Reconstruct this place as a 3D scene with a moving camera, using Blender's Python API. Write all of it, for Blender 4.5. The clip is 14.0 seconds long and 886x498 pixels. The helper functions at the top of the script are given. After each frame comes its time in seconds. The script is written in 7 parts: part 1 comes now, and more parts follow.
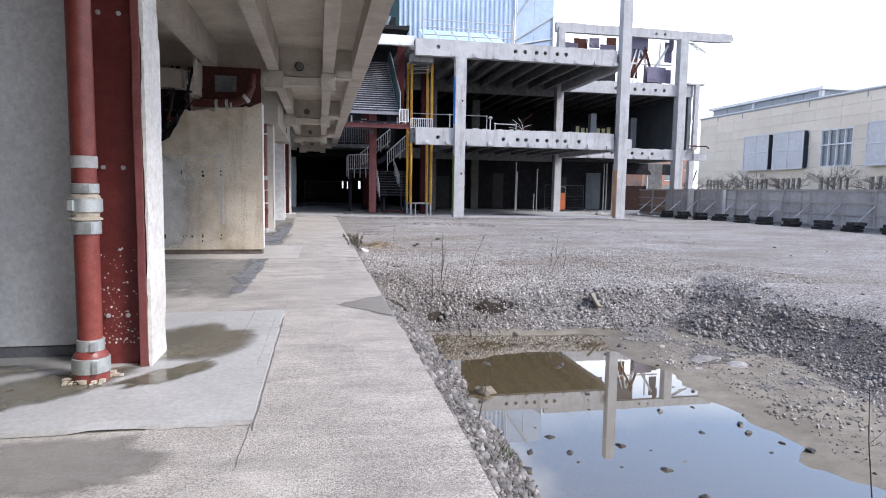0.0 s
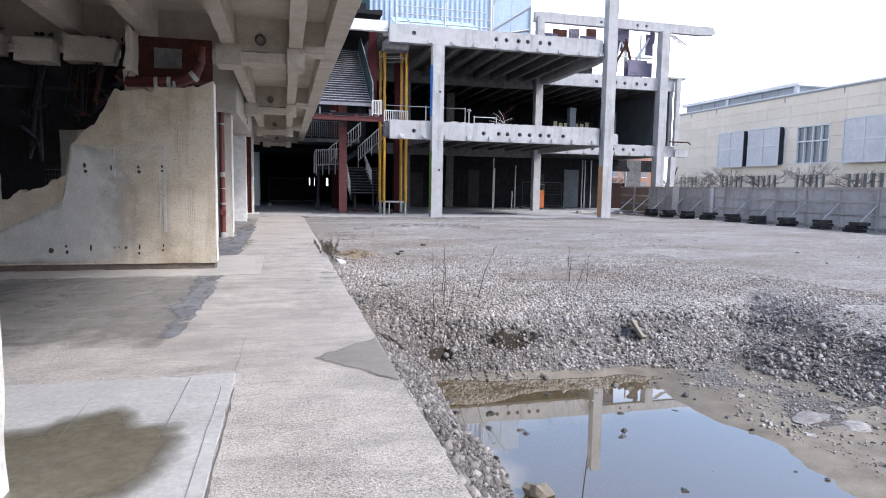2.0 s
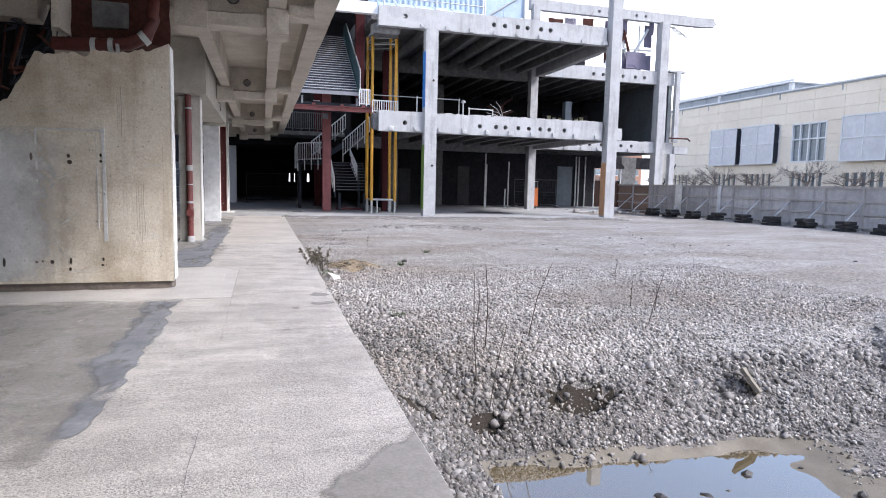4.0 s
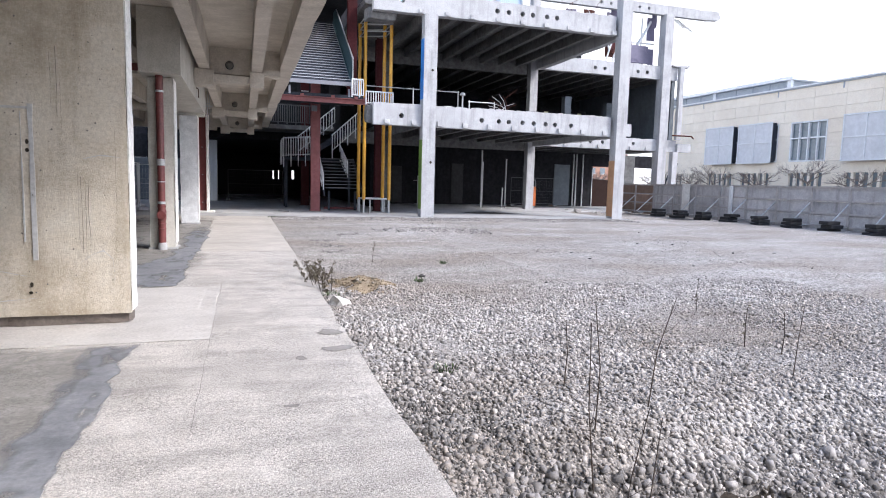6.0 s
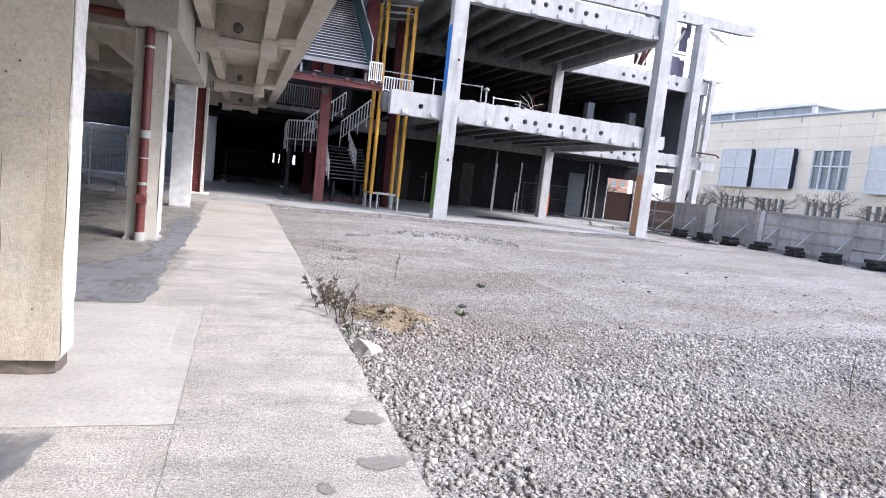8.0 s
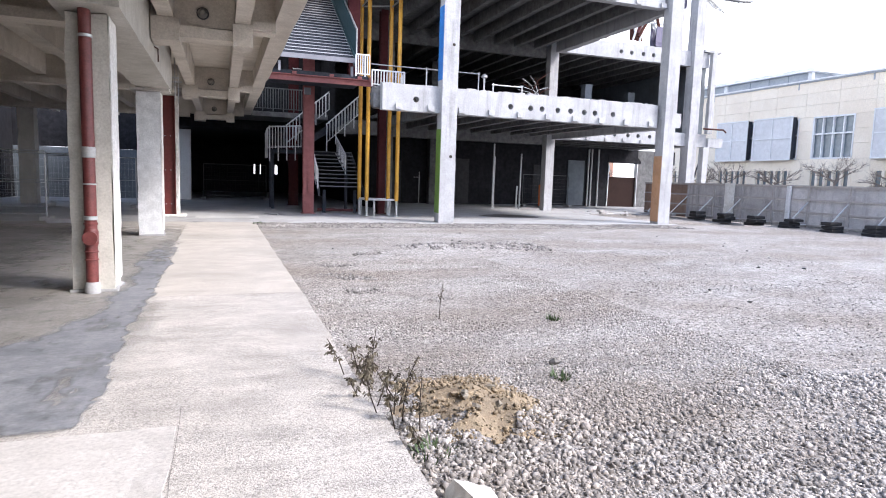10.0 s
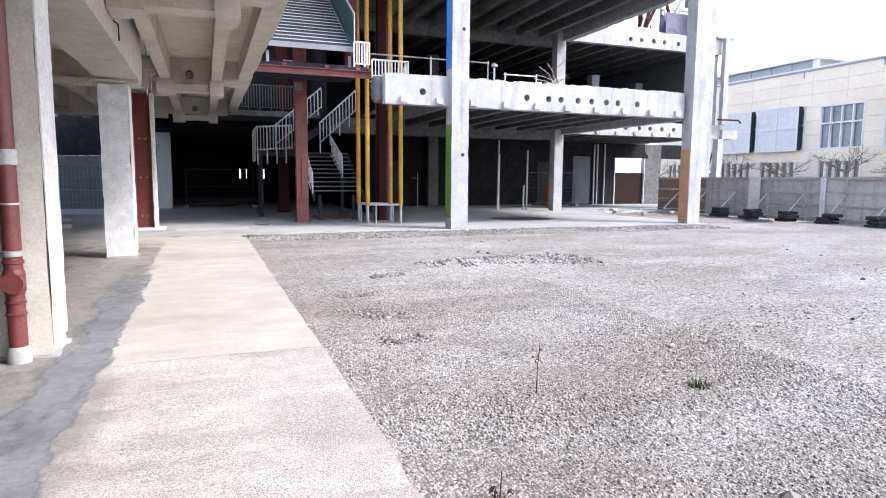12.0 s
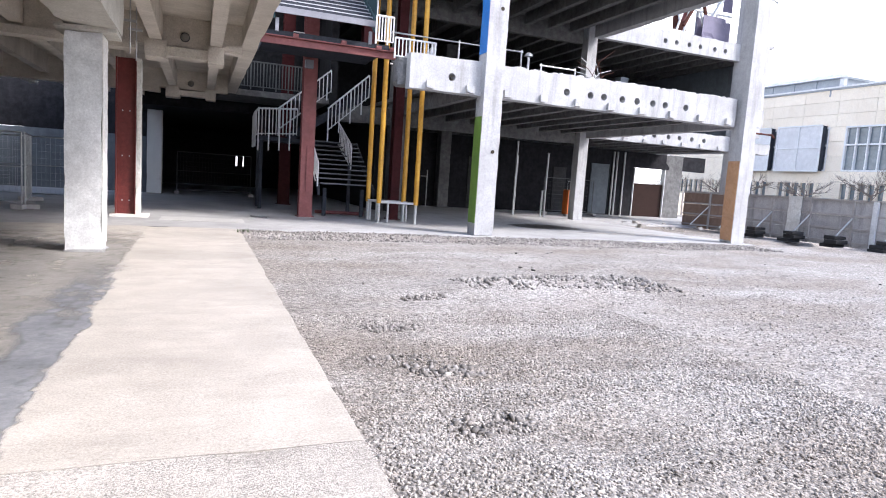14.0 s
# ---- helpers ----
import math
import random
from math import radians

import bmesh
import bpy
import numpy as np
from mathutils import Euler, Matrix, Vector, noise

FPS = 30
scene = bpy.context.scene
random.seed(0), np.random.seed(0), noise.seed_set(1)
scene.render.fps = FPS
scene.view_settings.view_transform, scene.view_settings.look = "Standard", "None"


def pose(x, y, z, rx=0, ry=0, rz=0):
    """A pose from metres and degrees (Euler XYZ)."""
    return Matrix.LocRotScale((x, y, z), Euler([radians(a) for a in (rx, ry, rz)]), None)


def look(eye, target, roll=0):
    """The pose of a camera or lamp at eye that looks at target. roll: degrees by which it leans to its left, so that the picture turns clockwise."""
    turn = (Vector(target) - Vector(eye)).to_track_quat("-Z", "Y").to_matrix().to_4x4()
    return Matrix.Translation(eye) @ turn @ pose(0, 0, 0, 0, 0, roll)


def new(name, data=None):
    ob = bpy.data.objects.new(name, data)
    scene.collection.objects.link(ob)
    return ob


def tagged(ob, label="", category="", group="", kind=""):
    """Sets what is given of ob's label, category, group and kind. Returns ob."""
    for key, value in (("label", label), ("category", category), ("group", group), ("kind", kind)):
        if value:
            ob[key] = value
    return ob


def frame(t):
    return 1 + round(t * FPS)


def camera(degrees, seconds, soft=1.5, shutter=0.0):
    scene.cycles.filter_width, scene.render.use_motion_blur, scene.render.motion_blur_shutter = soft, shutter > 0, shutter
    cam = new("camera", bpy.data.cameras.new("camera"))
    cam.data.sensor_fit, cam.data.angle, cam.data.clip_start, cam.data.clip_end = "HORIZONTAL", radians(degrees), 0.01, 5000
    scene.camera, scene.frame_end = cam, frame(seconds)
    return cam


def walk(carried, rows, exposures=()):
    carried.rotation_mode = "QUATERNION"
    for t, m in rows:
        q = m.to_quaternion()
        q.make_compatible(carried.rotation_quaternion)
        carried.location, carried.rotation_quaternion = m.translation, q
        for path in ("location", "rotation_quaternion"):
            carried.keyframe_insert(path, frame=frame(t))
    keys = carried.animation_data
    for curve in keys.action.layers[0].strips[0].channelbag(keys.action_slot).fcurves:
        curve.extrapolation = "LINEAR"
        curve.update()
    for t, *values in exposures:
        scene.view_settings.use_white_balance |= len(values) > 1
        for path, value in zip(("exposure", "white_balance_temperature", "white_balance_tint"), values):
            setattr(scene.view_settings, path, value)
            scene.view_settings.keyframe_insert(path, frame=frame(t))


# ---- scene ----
cam = camera(71.1, 14.0, soft=1.0)
PATH = [
    (0, (0.126, 1.005, 1.435), (0.516, 2.957, 1.247), 0.9),
    (0.5, (0.1, 1.613, 1.439), (0.515, 3.561, 1.25), 0.7),
    (1, (0.094, 2.21, 1.457), (0.532, 4.152, 1.265), 0.7),
    (1.5, (0.134, 2.817, 1.465), (0.604, 4.751, 1.271), 1.1),
    (2, (0.103, 3.377, 1.48), (0.596, 5.305, 1.283), 0.9),
    (2.5, (0.115, 3.995, 1.464), (0.632, 5.917, 1.263), 4.8),
    (3, (0.101, 4.563, 1.471), (0.633, 6.48, 1.267), 1.4),
    (3.2, (0.11, 4.817, 1.476), (0.649, 6.732, 1.273), 0.7),
    (5.3, (0.032, 7.301, 1.476), (0.622, 9.201, 1.265), 2.3),
    (5.5, (0.021, 7.496, 1.468), (0.617, 9.393, 1.256), 0.7),
    (6, (0.016, 8.068, 1.478), (0.624, 9.961, 1.267), 1.5),
    (6.5, (-0.007, 8.631, 1.511), (0.612, 10.521, 1.296), 1.0),
    (7, (-0.037, 9.231, 1.523), (0.592, 11.117, 1.306), 2.4),
    (7.5, (-0.073, 9.775, 1.549), (0.553, 11.662, 1.329), 3.2),
    (8, (-0.037, 10.38, 1.528), (0.595, 12.265, 1.31), 6.3),
    (8.2, (-0.031, 10.629, 1.557), (0.604, 12.513, 1.335), 1.4),
    (10.3, (-0.036, 13.325, 1.558), (0.641, 15.194, 1.333), 1.7),
    (10.5, (-0.043, 13.584, 1.547), (0.64, 15.45, 1.321), 0.7),
    (11, (-0.022, 14.155, 1.569), (0.668, 16.018, 1.342), 0.6),
    (11.5, (0.017, 14.806, 1.565), (0.717, 16.665, 1.338), 0.5),
    (12, (-0.023, 15.448, 1.593), (0.685, 17.305, 1.368), 0.4),
    (12.5, (-0.012, 16.097, 1.613), (0.705, 17.95, 1.385), 2.2),
    (13, (0.057, 16.733, 1.574), (0.778, 18.585, 1.348), 3.3),
    (13.5, (0.081, 17.361, 1.529), (0.808, 19.211, 1.306), 7.3),
    (14, (0.067, 17.969, 1.497), (0.799, 19.817, 1.275), 3.8),
]
EXPOSURES = [(0, 1.12, 6200, 13), (1.5, 1.17, 6200, 13), (3, 1.27, 6200, 13), (5.5, 1.45, 6240, 13), (8, 1.57, 6290, 13.5), (11, 1.80, 6330, 14), (14, 1.82, 6380, 14)]
walk(cam, [(t, look(eye, target, roll)) for t, eye, target, roll in PATH], EXPOSURES)

# ---- world and light ----
SUN_EL, SUN_AZ = 42.0, 128.0          # degrees; azimuth clockwise from +y
world = bpy.data.worlds.new("sky")
scene.world = world
world.use_nodes = True
wn, wl = world.node_tree.nodes, world.node_tree.links
wn.clear()
w_out = wn.new("ShaderNodeOutputWorld")
w_bg = wn.new("ShaderNodeBackground")
w_bg2 = wn.new("ShaderNodeBackground")
w_mix = wn.new("ShaderNodeMixShader")
w_sky = wn.new("ShaderNodeTexSky")
w_sky.sky_type = "NISHITA"
w_sky.sun_disc = False
w_sky.sun_elevation = radians(SUN_EL)
w_sky.sun_rotation = radians(SUN_AZ)
w_sky.air_density, w_sky.dust_density = 1.0, 1.5
w_bg.inputs["Strength"].default_value = 0.15
w_bg2.inputs["Color"].default_value = (0.93, 0.96, 1.0, 1)
w_bg2.inputs["Strength"].default_value = 1.0
w_co = wn.new("ShaderNodeTexCoord")
w_sep = wn.new("ShaderNodeSeparateXYZ")
w_noise = wn.new("ShaderNodeTexNoise")
w_noise.inputs["Scale"].default_value = 2.2
w_noise.inputs["Detail"].default_value = 7
w_map = wn.new("ShaderNodeMapping")
w_map.inputs["Scale"].default_value = (1, 1, 2.2)
w_ramp = wn.new("ShaderNodeValToRGB")
w_ramp.color_ramp.elements[0].position, w_ramp.color_ramp.elements[1].position = 0.54, 0.70
w_hor = wn.new("ShaderNodeMapRange")
for k, v in (("From Min", 0.26), ("From Max", 0.36), ("To Min", 1.0), ("To Max", 0.0)):
    w_hor.inputs[k].default_value = v
w_max = wn.new("ShaderNodeMath")
w_max.operation = "MAXIMUM"
wl.new(w_co.outputs["Generated"], w_sep.inputs[0])
wl.new(w_co.outputs["Generated"], w_map.inputs["Vector"])
wl.new(w_map.outputs[0], w_noise.inputs["Vector"])
wl.new(w_noise.outputs["Fac"], w_ramp.inputs["Fac"])
w_wob = wn.new("ShaderNodeMath")
w_wob.operation, w_wob.use_clamp = "MULTIPLY_ADD", False
w_wob.inputs[1].default_value = -0.22
wl.new(w_noise.outputs["Fac"], w_wob.inputs[0])
w_lift = wn.new("ShaderNodeMath")
w_lift.operation = "ADD"
w_lift.inputs[1].default_value = 0.10
wl.new(w_sep.outputs["Z"], w_lift.inputs[0])
wl.new(w_lift.outputs[0], w_wob.inputs[2])
wl.new(w_wob.outputs[0], w_hor.inputs["Value"])
wl.new(w_ramp.outputs["Color"], w_max.inputs[0])
wl.new(w_hor.outputs[0], w_max.inputs[1])
wl.new(w_sky.outputs[0], w_bg.inputs["Color"])
wl.new(w_max.outputs[0], w_mix.inputs[0])
wl.new(w_bg.outputs[0], w_mix.inputs[1])
wl.new(w_bg2.outputs[0], w_mix.inputs[2])
wl.new(w_mix.outputs[0], w_out.inputs[0])

sun = new("sun", bpy.data.lights.new("sun", "SUN"))
sun.data.energy, sun.data.angle, sun.data.color = 1.6, radians(14), (1.0, 0.96, 0.9)
_az, _el = radians(SUN_AZ), radians(SUN_EL)
sun.matrix_world = look((30 * math.sin(_az) * math.cos(_el), 30 * math.cos(_az) * math.cos(_el), 30 * math.sin(_el)), (0, 0, 0))


# ---- materials ----
def material(name, base, dark=None, light=None, scale=1.0, fine=40.0, rough=0.85, metal=0.0, bump=0.3, streak=0.0,
             stain=0.5, per="", spread=0.25, spec=0.5, speckle=0.0, blotch=0.0, warm=None, pits=0.0, grit=0.15):
    """A worn surface: stains at metre scale, grain at centimetre scale, vertical run marks, relief."""
    m = bpy.data.materials.new(name)
    m.use_nodes = True
    n, l = m.node_tree.nodes, m.node_tree.links
    b = n["Principled BSDF"]
    geo = n.new("ShaderNodeNewGeometry")
    pos = geo.outputs["Position"]
    dark = dark or tuple(c * 0.6 for c in base)
    light = light or tuple(min(0.9, c * 1.2) for c in base)

    def noisy(sc, detail, vec=pos, roughness=0.6):
        t = n.new("ShaderNodeTexNoise")
        t.inputs["Scale"].default_value, t.inputs["Detail"].default_value = sc, detail
        t.inputs["Roughness"].default_value = roughness
        l.new(vec, t.inputs["Vector"])
        return t.outputs["Fac"]

    def ramp(fac, a, c):
        r = n.new("ShaderNodeMapRange")
        r.inputs["From Min"].default_value, r.inputs["From Max"].default_value = a, c
        l.new(fac, r.inputs["Value"])
        return r.outputs[0]

    def mix(fac, a, c, kind="MIX"):
        x = n.new("ShaderNodeMix")
        x.data_type, x.blend_type = "RGBA", kind
        for sock, val in ((x.inputs["Factor"], fac), (x.inputs[6], a), (x.inputs[7], c)):
            if isinstance(val, (int, float)):
                sock.default_value = val
            elif isinstance(val, tuple):
                sock.default_value = (*val, 1)
            else:
                l.new(val, sock)
        return x.outputs[2]

    def times(a, c):
        x = n.new("ShaderNodeMath")
        x.operation = "MULTIPLY"
        l.new(a, x.inputs[0])
        x.inputs[1].default_value = c
        return x.outputs[0]

    big = noisy(0.9 * scale, 6)
    mid = noisy(5.0 * scale, 8)
    grain = noisy(fine, 4, roughness=0.7)
    col = mix(ramp(mid, 0.35, 0.7), base, light)
    col = mix(times(ramp(big, 0.45, 0.72), stain), col, dark)
    if streak:
        mp = n.new("ShaderNodeMapping")
        mp.inputs["Scale"].default_value = (2.6, 2.6, 0.3)
        l.new(pos, mp.inputs["Vector"])
        run = noisy(1.6, 6, mp.outputs[0])
        col = mix(times(ramp(run, 0.5, 0.75), streak), col, dark)
    if blotch:
        # faint worn streaks and scuffs, drawn out along the way walked
        mb = n.new("ShaderNodeMapping")
        mb.inputs["Scale"].default_value = (0.5, 1.6, 1.0)
        l.new(pos, mb.inputs["Vector"])
        bl = noisy(2.3, 10, mb.outputs[0], 0.72)
        col = mix(times(ramp(bl, 0.48, 0.66), blotch), col, dark)
        bl2 = noisy(11.0, 8, pos, 0.75)
        col = mix(times(ramp(bl2, 0.56, 0.72), blotch * 0.9), col, dark)
    if pits:
        # weathered pits and laitance worn off in patches
        pit = noisy(34.0, 7, pos, 0.8)
        where = noisy(1.3, 5, pos, 0.6)
        pm = n.new("ShaderNodeMath")
        pm.operation = "MULTIPLY"
        l.new(ramp(pit, 0.49, 0.62), pm.inputs[0])
        l.new(ramp(where, 0.3, 0.55), pm.inputs[1])
        col = mix(times(pm.outputs[0], pits), col, tuple(c * 0.75 for c in dark))
        col = mix(times(ramp(noisy(55.0, 5, pos, 0.7), 0.55, 0.72), 0.6), col, light)
        # exposed aggregate: dark and pale grains where the surface has worn away
        agg = noisy(80.0, 4, pos, 0.65)
        worn_to = n.new("ShaderNodeMath")
        worn_to.operation = "MULTIPLY"
        l.new(ramp(agg, 0.52, 0.60), worn_to.inputs[0])
        l.new(ramp(noisy(2.1, 7, pos, 0.7), 0.38, 0.56), worn_to.inputs[1])
        col = mix(times(worn_to.outputs[0], pits * 0.8), col, tuple(c * 0.6 for c in dark))
        relief = n.new("ShaderNodeMath")
        relief.operation = "SUBTRACT"
        l.new(grain, relief.inputs[0])
        l.new(worn_to.outputs[0], relief.inputs[1])
        grain_h = relief.outputs[0]
    else:
        grain_h = grain
    if warm:
        # broad bands of muddier stone, drawn out across the yard
        mw = n.new("ShaderNodeMapping")
        mw.inputs["Scale"].default_value = (0.22, 0.5, 0.5)
        mw.inputs["Rotation"].default_value = (0, 0, 0.25)
        l.new(pos, mw.inputs["Vector"])
        col = mix(times(ramp(noisy(1.0, 7, mw.outputs[0], 0.62), 0.42, 0.62), 0.75), col, warm)
        col = mix(times(ramp(noisy(2.6, 9, mw.outputs[0], 0.7), 0.52, 0.68), 0.55), col, dark)
    if per:
        if per == "island":
            rnd = geo.outputs["Random Per Island"]
        else:
            rnd = n.new("ShaderNodeObjectInfo").outputs["Random"]
        sh = n.new("ShaderNodeMapRange")
        sh.inputs["To Min"].default_value, sh.inputs["To Max"].default_value = 1 - spread, 1 + spread
        l.new(rnd, sh.inputs["Value"])
        hv = n.new("ShaderNodeHueSaturation")
        l.new(sh.outputs[0], hv.inputs["Value"])
        l.new(col, hv.inputs["Color"])
        col = hv.outputs[0]
    if speckle:
        v = n.new("ShaderNodeTexVoronoi")
        v.inputs["Scale"].default_value = speckle
        l.new(pos, v.inputs["Vector"])
        sp = n.new("ShaderNodeSeparateColor")
        l.new(v.outputs["Color"], sp.inputs[0])
        hv = n.new("ShaderNodeHueSaturation")
        sh = n.new("ShaderNodeMapRange")
        sh.inputs["To Min"].default_value, sh.inputs["To Max"].default_value = 0.45, 1.5
        l.new(sp.outputs[0], sh.inputs["Value"])
        l.new(sh.outputs[0], hv.inputs["Value"])
        l.new(col, hv.inputs["Color"])
        col = hv.outputs[0]
    gm = n.new("ShaderNodeMapRange")
    gm.inputs["From Min"].default_value, gm.inputs["From Max"].default_value = 0.3, 0.7
    gm.inputs["To Min"].default_value, gm.inputs["To Max"].default_value = 1 - 1.2 * grit, 1 + 0.8 * grit
    l.new(grain, gm.inputs["Value"])
    hg = n.new("ShaderNodeHueSaturation")
    l.new(gm.outputs[0], hg.inputs["Value"])
    l.new(col, hg.inputs["Color"])
    l.new(hg.outputs[0], b.inputs["Base Color"])
    rr = n.new("ShaderNodeMapRange")
    rr.inputs["To Min"].default_value, rr.inputs["To Max"].default_value = max(0.02, rough - 0.12), min(1, rough + 0.1)
    l.new(mid, rr.inputs["Value"])
    l.new(rr.outputs[0], b.inputs["Roughness"])
    b.inputs["Metallic"].default_value = metal
    b.inputs["Specular IOR Level"].default_value = spec
    if bump:
        bp = n.new("ShaderNodeBump")
        bp.inputs["Strength"].default_value, bp.inputs["Distance"].default_value = bump, 0.012
        if speckle:
            l.new(v.outputs["Distance"], bp.inputs["Height"])
            bp.invert = True
            bp.inputs["Distance"].default_value = 0.03
        else:
            l.new(grain_h, bp.inputs["Height"])
        l.new(bp.outputs[0], b.inputs["Normal"])
    return m


M_SLAB = material("walkway_concrete", (0.53, 0.495, 0.455), (0.33, 0.308, 0.283), (0.63, 0.595, 0.55), 0.8, 85, 0.92, pits=0.95, bump=0.5, stain=0.7, blotch=0.75, grit=0.4)
M_SLAB2 = material("smooth_walkway_concrete", (0.455, 0.42, 0.375), (0.31, 0.285, 0.255), (0.53, 0.495, 0.45), 0.6, 70, 0.85, pits=0.4, bump=0.18, stain=0.75, blotch=0.4, grit=0.2)
M_SCREED = material("smooth_screed", (0.45, 0.45, 0.445), (0.34, 0.335, 0.33), (0.53, 0.53, 0.525), 0.7, 25, 0.6, pits=0.15, bump=0.15, stain=0.6, blotch=0.2)
M_STRIP = material("worn_screed", (0.50, 0.475, 0.445), (0.36, 0.34, 0.32), (0.58, 0.555, 0.525), 0.7, 40, 0.75, pits=0.45, bump=0.2, stain=0.6, blotch=0.35)
M_OLDFLOOR = material("old_floor_concrete", (0.36, 0.36, 0.365), (0.23, 0.23, 0.235), (0.45, 0.45, 0.455), 0.7, 30, 0.75, bump=0.25, stain=0.7)
M_DAMP = material("damp_grey_screed", (0.17, 0.18, 0.20), (0.11, 0.12, 0.135), (0.24, 0.25, 0.27), 1.5, 30, 0.5, bump=0.2)
M_WALLC = material("board_marked_concrete", (0.56, 0.50, 0.405), (0.31, 0.25, 0.175), (0.61, 0.565, 0.485), 1.3, 30, 0.85, bump=0.4, streak=0.9, stain=0.8, blotch=0.45, pits=0.2)
M_GREYWALL = material("pale_grey_paint", (0.70, 0.73, 0.76), (0.56, 0.58, 0.60), (0.76, 0.79, 0.82), 0.8, 25, 0.6, bump=0.1, stain=0.4)
M_PLASTER = material("chipped_white_plaster", (0.62, 0.605, 0.575), (0.50, 0.46, 0.40), (0.80, 0.79, 0.76), 2.5, 30, 0.8, bump=0.3, stain=0.5)
M_SOFFIT = material("soffit_concrete", (0.53, 0.485, 0.42), (0.31, 0.275, 0.23), (0.62, 0.575, 0.505), 0.8, 30, 0.88, bump=0.3, stain=0.7, blotch=0.25)
M_COLUMN = material("column_concrete", (0.48, 0.46, 0.41), (0.34, 0.32, 0.27), (0.58, 0.56, 0.51), 1.2, 35, 0.85, bump=0.25, streak=0.25)
M_WHITEC = material("whitewashed_concrete", (0.56, 0.57, 0.585), (0.42, 0.42, 0.42), (0.76, 0.77, 0.78), 1.0, 35, 0.8, bump=0.25, streak=0.35, stain=0.45)
M_FRAME = material("stripped_frame_concrete", (0.385, 0.39, 0.405), (0.2, 0.2, 0.205), (0.44, 0.445, 0.46), 1.1, 22, 0.85, bump=0.35, streak=0.7, stain=0.45, blotch=0.2, grit=0.12)
# darker copy of the frame concrete, with interior shade put into its colour
M_RIB = material("shaded_concrete", (0.12, 0.12, 0.123), (0.06, 0.06, 0.06), (0.21, 0.21, 0.21), 0.9, 25, 0.88, bump=0.3, streak=0.2, spec=0.08)
# near-black: the deep shade of the interiors is put into this colour
M_DARKWALL = material("shade_black_wall", (0.018, 0.018, 0.021), (0.01, 0.01, 0.012), (0.035, 0.035, 0.04), 0.8, 25, 0.85, bump=0.2, streak=0.4, spec=0.08)
# pale blue paint with the shade of the interior mixed into its colour
M_BLUEWALL = material("shaded_blue_painted_wall", (0.11, 0.13, 0.15), (0.06, 0.07, 0.08), (0.15, 0.175, 0.2), 0.8, 25, 0.75, bump=0.1, streak=0.4)
M_RED = material("red_oxide_steel", (0.13, 0.02, 0.018), (0.07, 0.012, 0.011), (0.18, 0.035, 0.03), 2.5, 50, 0.5, bump=0.1, stain=0.6)
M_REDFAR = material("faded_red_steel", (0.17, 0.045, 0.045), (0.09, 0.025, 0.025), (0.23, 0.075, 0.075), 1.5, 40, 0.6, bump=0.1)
# shaded copy of the red steel, for posts standing inside the frame
M_REDDIM = material("shaded_red_steel", (0.045, 0.011, 0.013), (0.02, 0.006, 0.007), (0.065, 0.017, 0.019), 1.5, 40, 0.6, bump=0.1, spec=0.08)
M_JOINT = material("dusty_joint", (0.15, 0.14, 0.13), (0.09, 0.085, 0.08), None, 6, 60, 0.95, bump=0.3)
# red pipe paint darkened for the shade under the ceiling
M_PIPEDIM = material("shaded_red_pipe", (0.085, 0.018, 0.015), (0.04, 0.01, 0.009), (0.13, 0.03, 0.025), 3, 60, 0.5, bump=0.1)
M_PIPE2 = material("dull_red_pipe", (0.13, 0.03, 0.028), (0.07, 0.018, 0.016), (0.19, 0.05, 0.045), 3, 60, 0.5, bump=0.1)
M_PIPE = material("red_cast_iron_paint", (0.20, 0.04, 0.033), (0.12, 0.024, 0.02), (0.27, 0.07, 0.055), 3, 60, 0.42, bump=0.08, stain=0.5)
M_CLAMP = material("galvanised_clamp", (0.50, 0.53, 0.53), (0.35, 0.36, 0.36), None, 4, 60, 0.45, metal=0.55, bump=0.1)
# rust brown, with the undercroft's shade also worked into the tone
M_RUST = material("dim_rust_brown_steel", (0.06, 0.026, 0.021), (0.025, 0.014, 0.012), (0.11, 0.045, 0.035), 3, 40, 0.75, bump=0.4, spec=0.08)
M_KICK = material("dark_wall_foot", (0.12, 0.10, 0.085), (0.06, 0.045, 0.04), (0.18, 0.15, 0.13), 3, 40, 0.85, bump=0.4)
M_YELLOW = material("yellow_painted_tube", (0.60, 0.30, 0.025), (0.34, 0.15, 0.02), (0.70, 0.39, 0.05), 1.5, 40, 0.45, bump=0.05, streak=0.3)
M_STEEL = material("galvanised_tube", (0.45, 0.46, 0.47), (0.3, 0.3, 0.3), None, 3, 50, 0.45, metal=0.5, bump=0.05)
# galvanised tube darkened to stand in for the shade deep inside
M_DULL = material("shaded_dull_tube", (0.09, 0.095, 0.10), (0.05, 0.05, 0.055), None, 3, 50, 0.6, metal=0.3, bump=0.05)
# panel grey lowered in the same way, for the shaded inner wall
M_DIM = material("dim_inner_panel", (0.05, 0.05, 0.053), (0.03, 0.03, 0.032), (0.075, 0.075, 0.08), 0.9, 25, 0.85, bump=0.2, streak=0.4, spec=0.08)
M_WHITERAIL = material("white_painted_rail", (0.58, 0.59, 0.60), (0.4, 0.4, 0.4), None, 3, 50, 0.5, bump=0.05)
M_STAIR = material("dark_stair_steel", (0.028, 0.032, 0.042), (0.015, 0.018, 0.024), (0.05, 0.055, 0.07), 2, 40, 0.6, bump=0.2, spec=0.08)
M_NOSE = material("worn_stair_nosing", (0.09, 0.095, 0.11), (0.07, 0.07, 0.08), None, 2, 40, 0.6, bump=0.2)
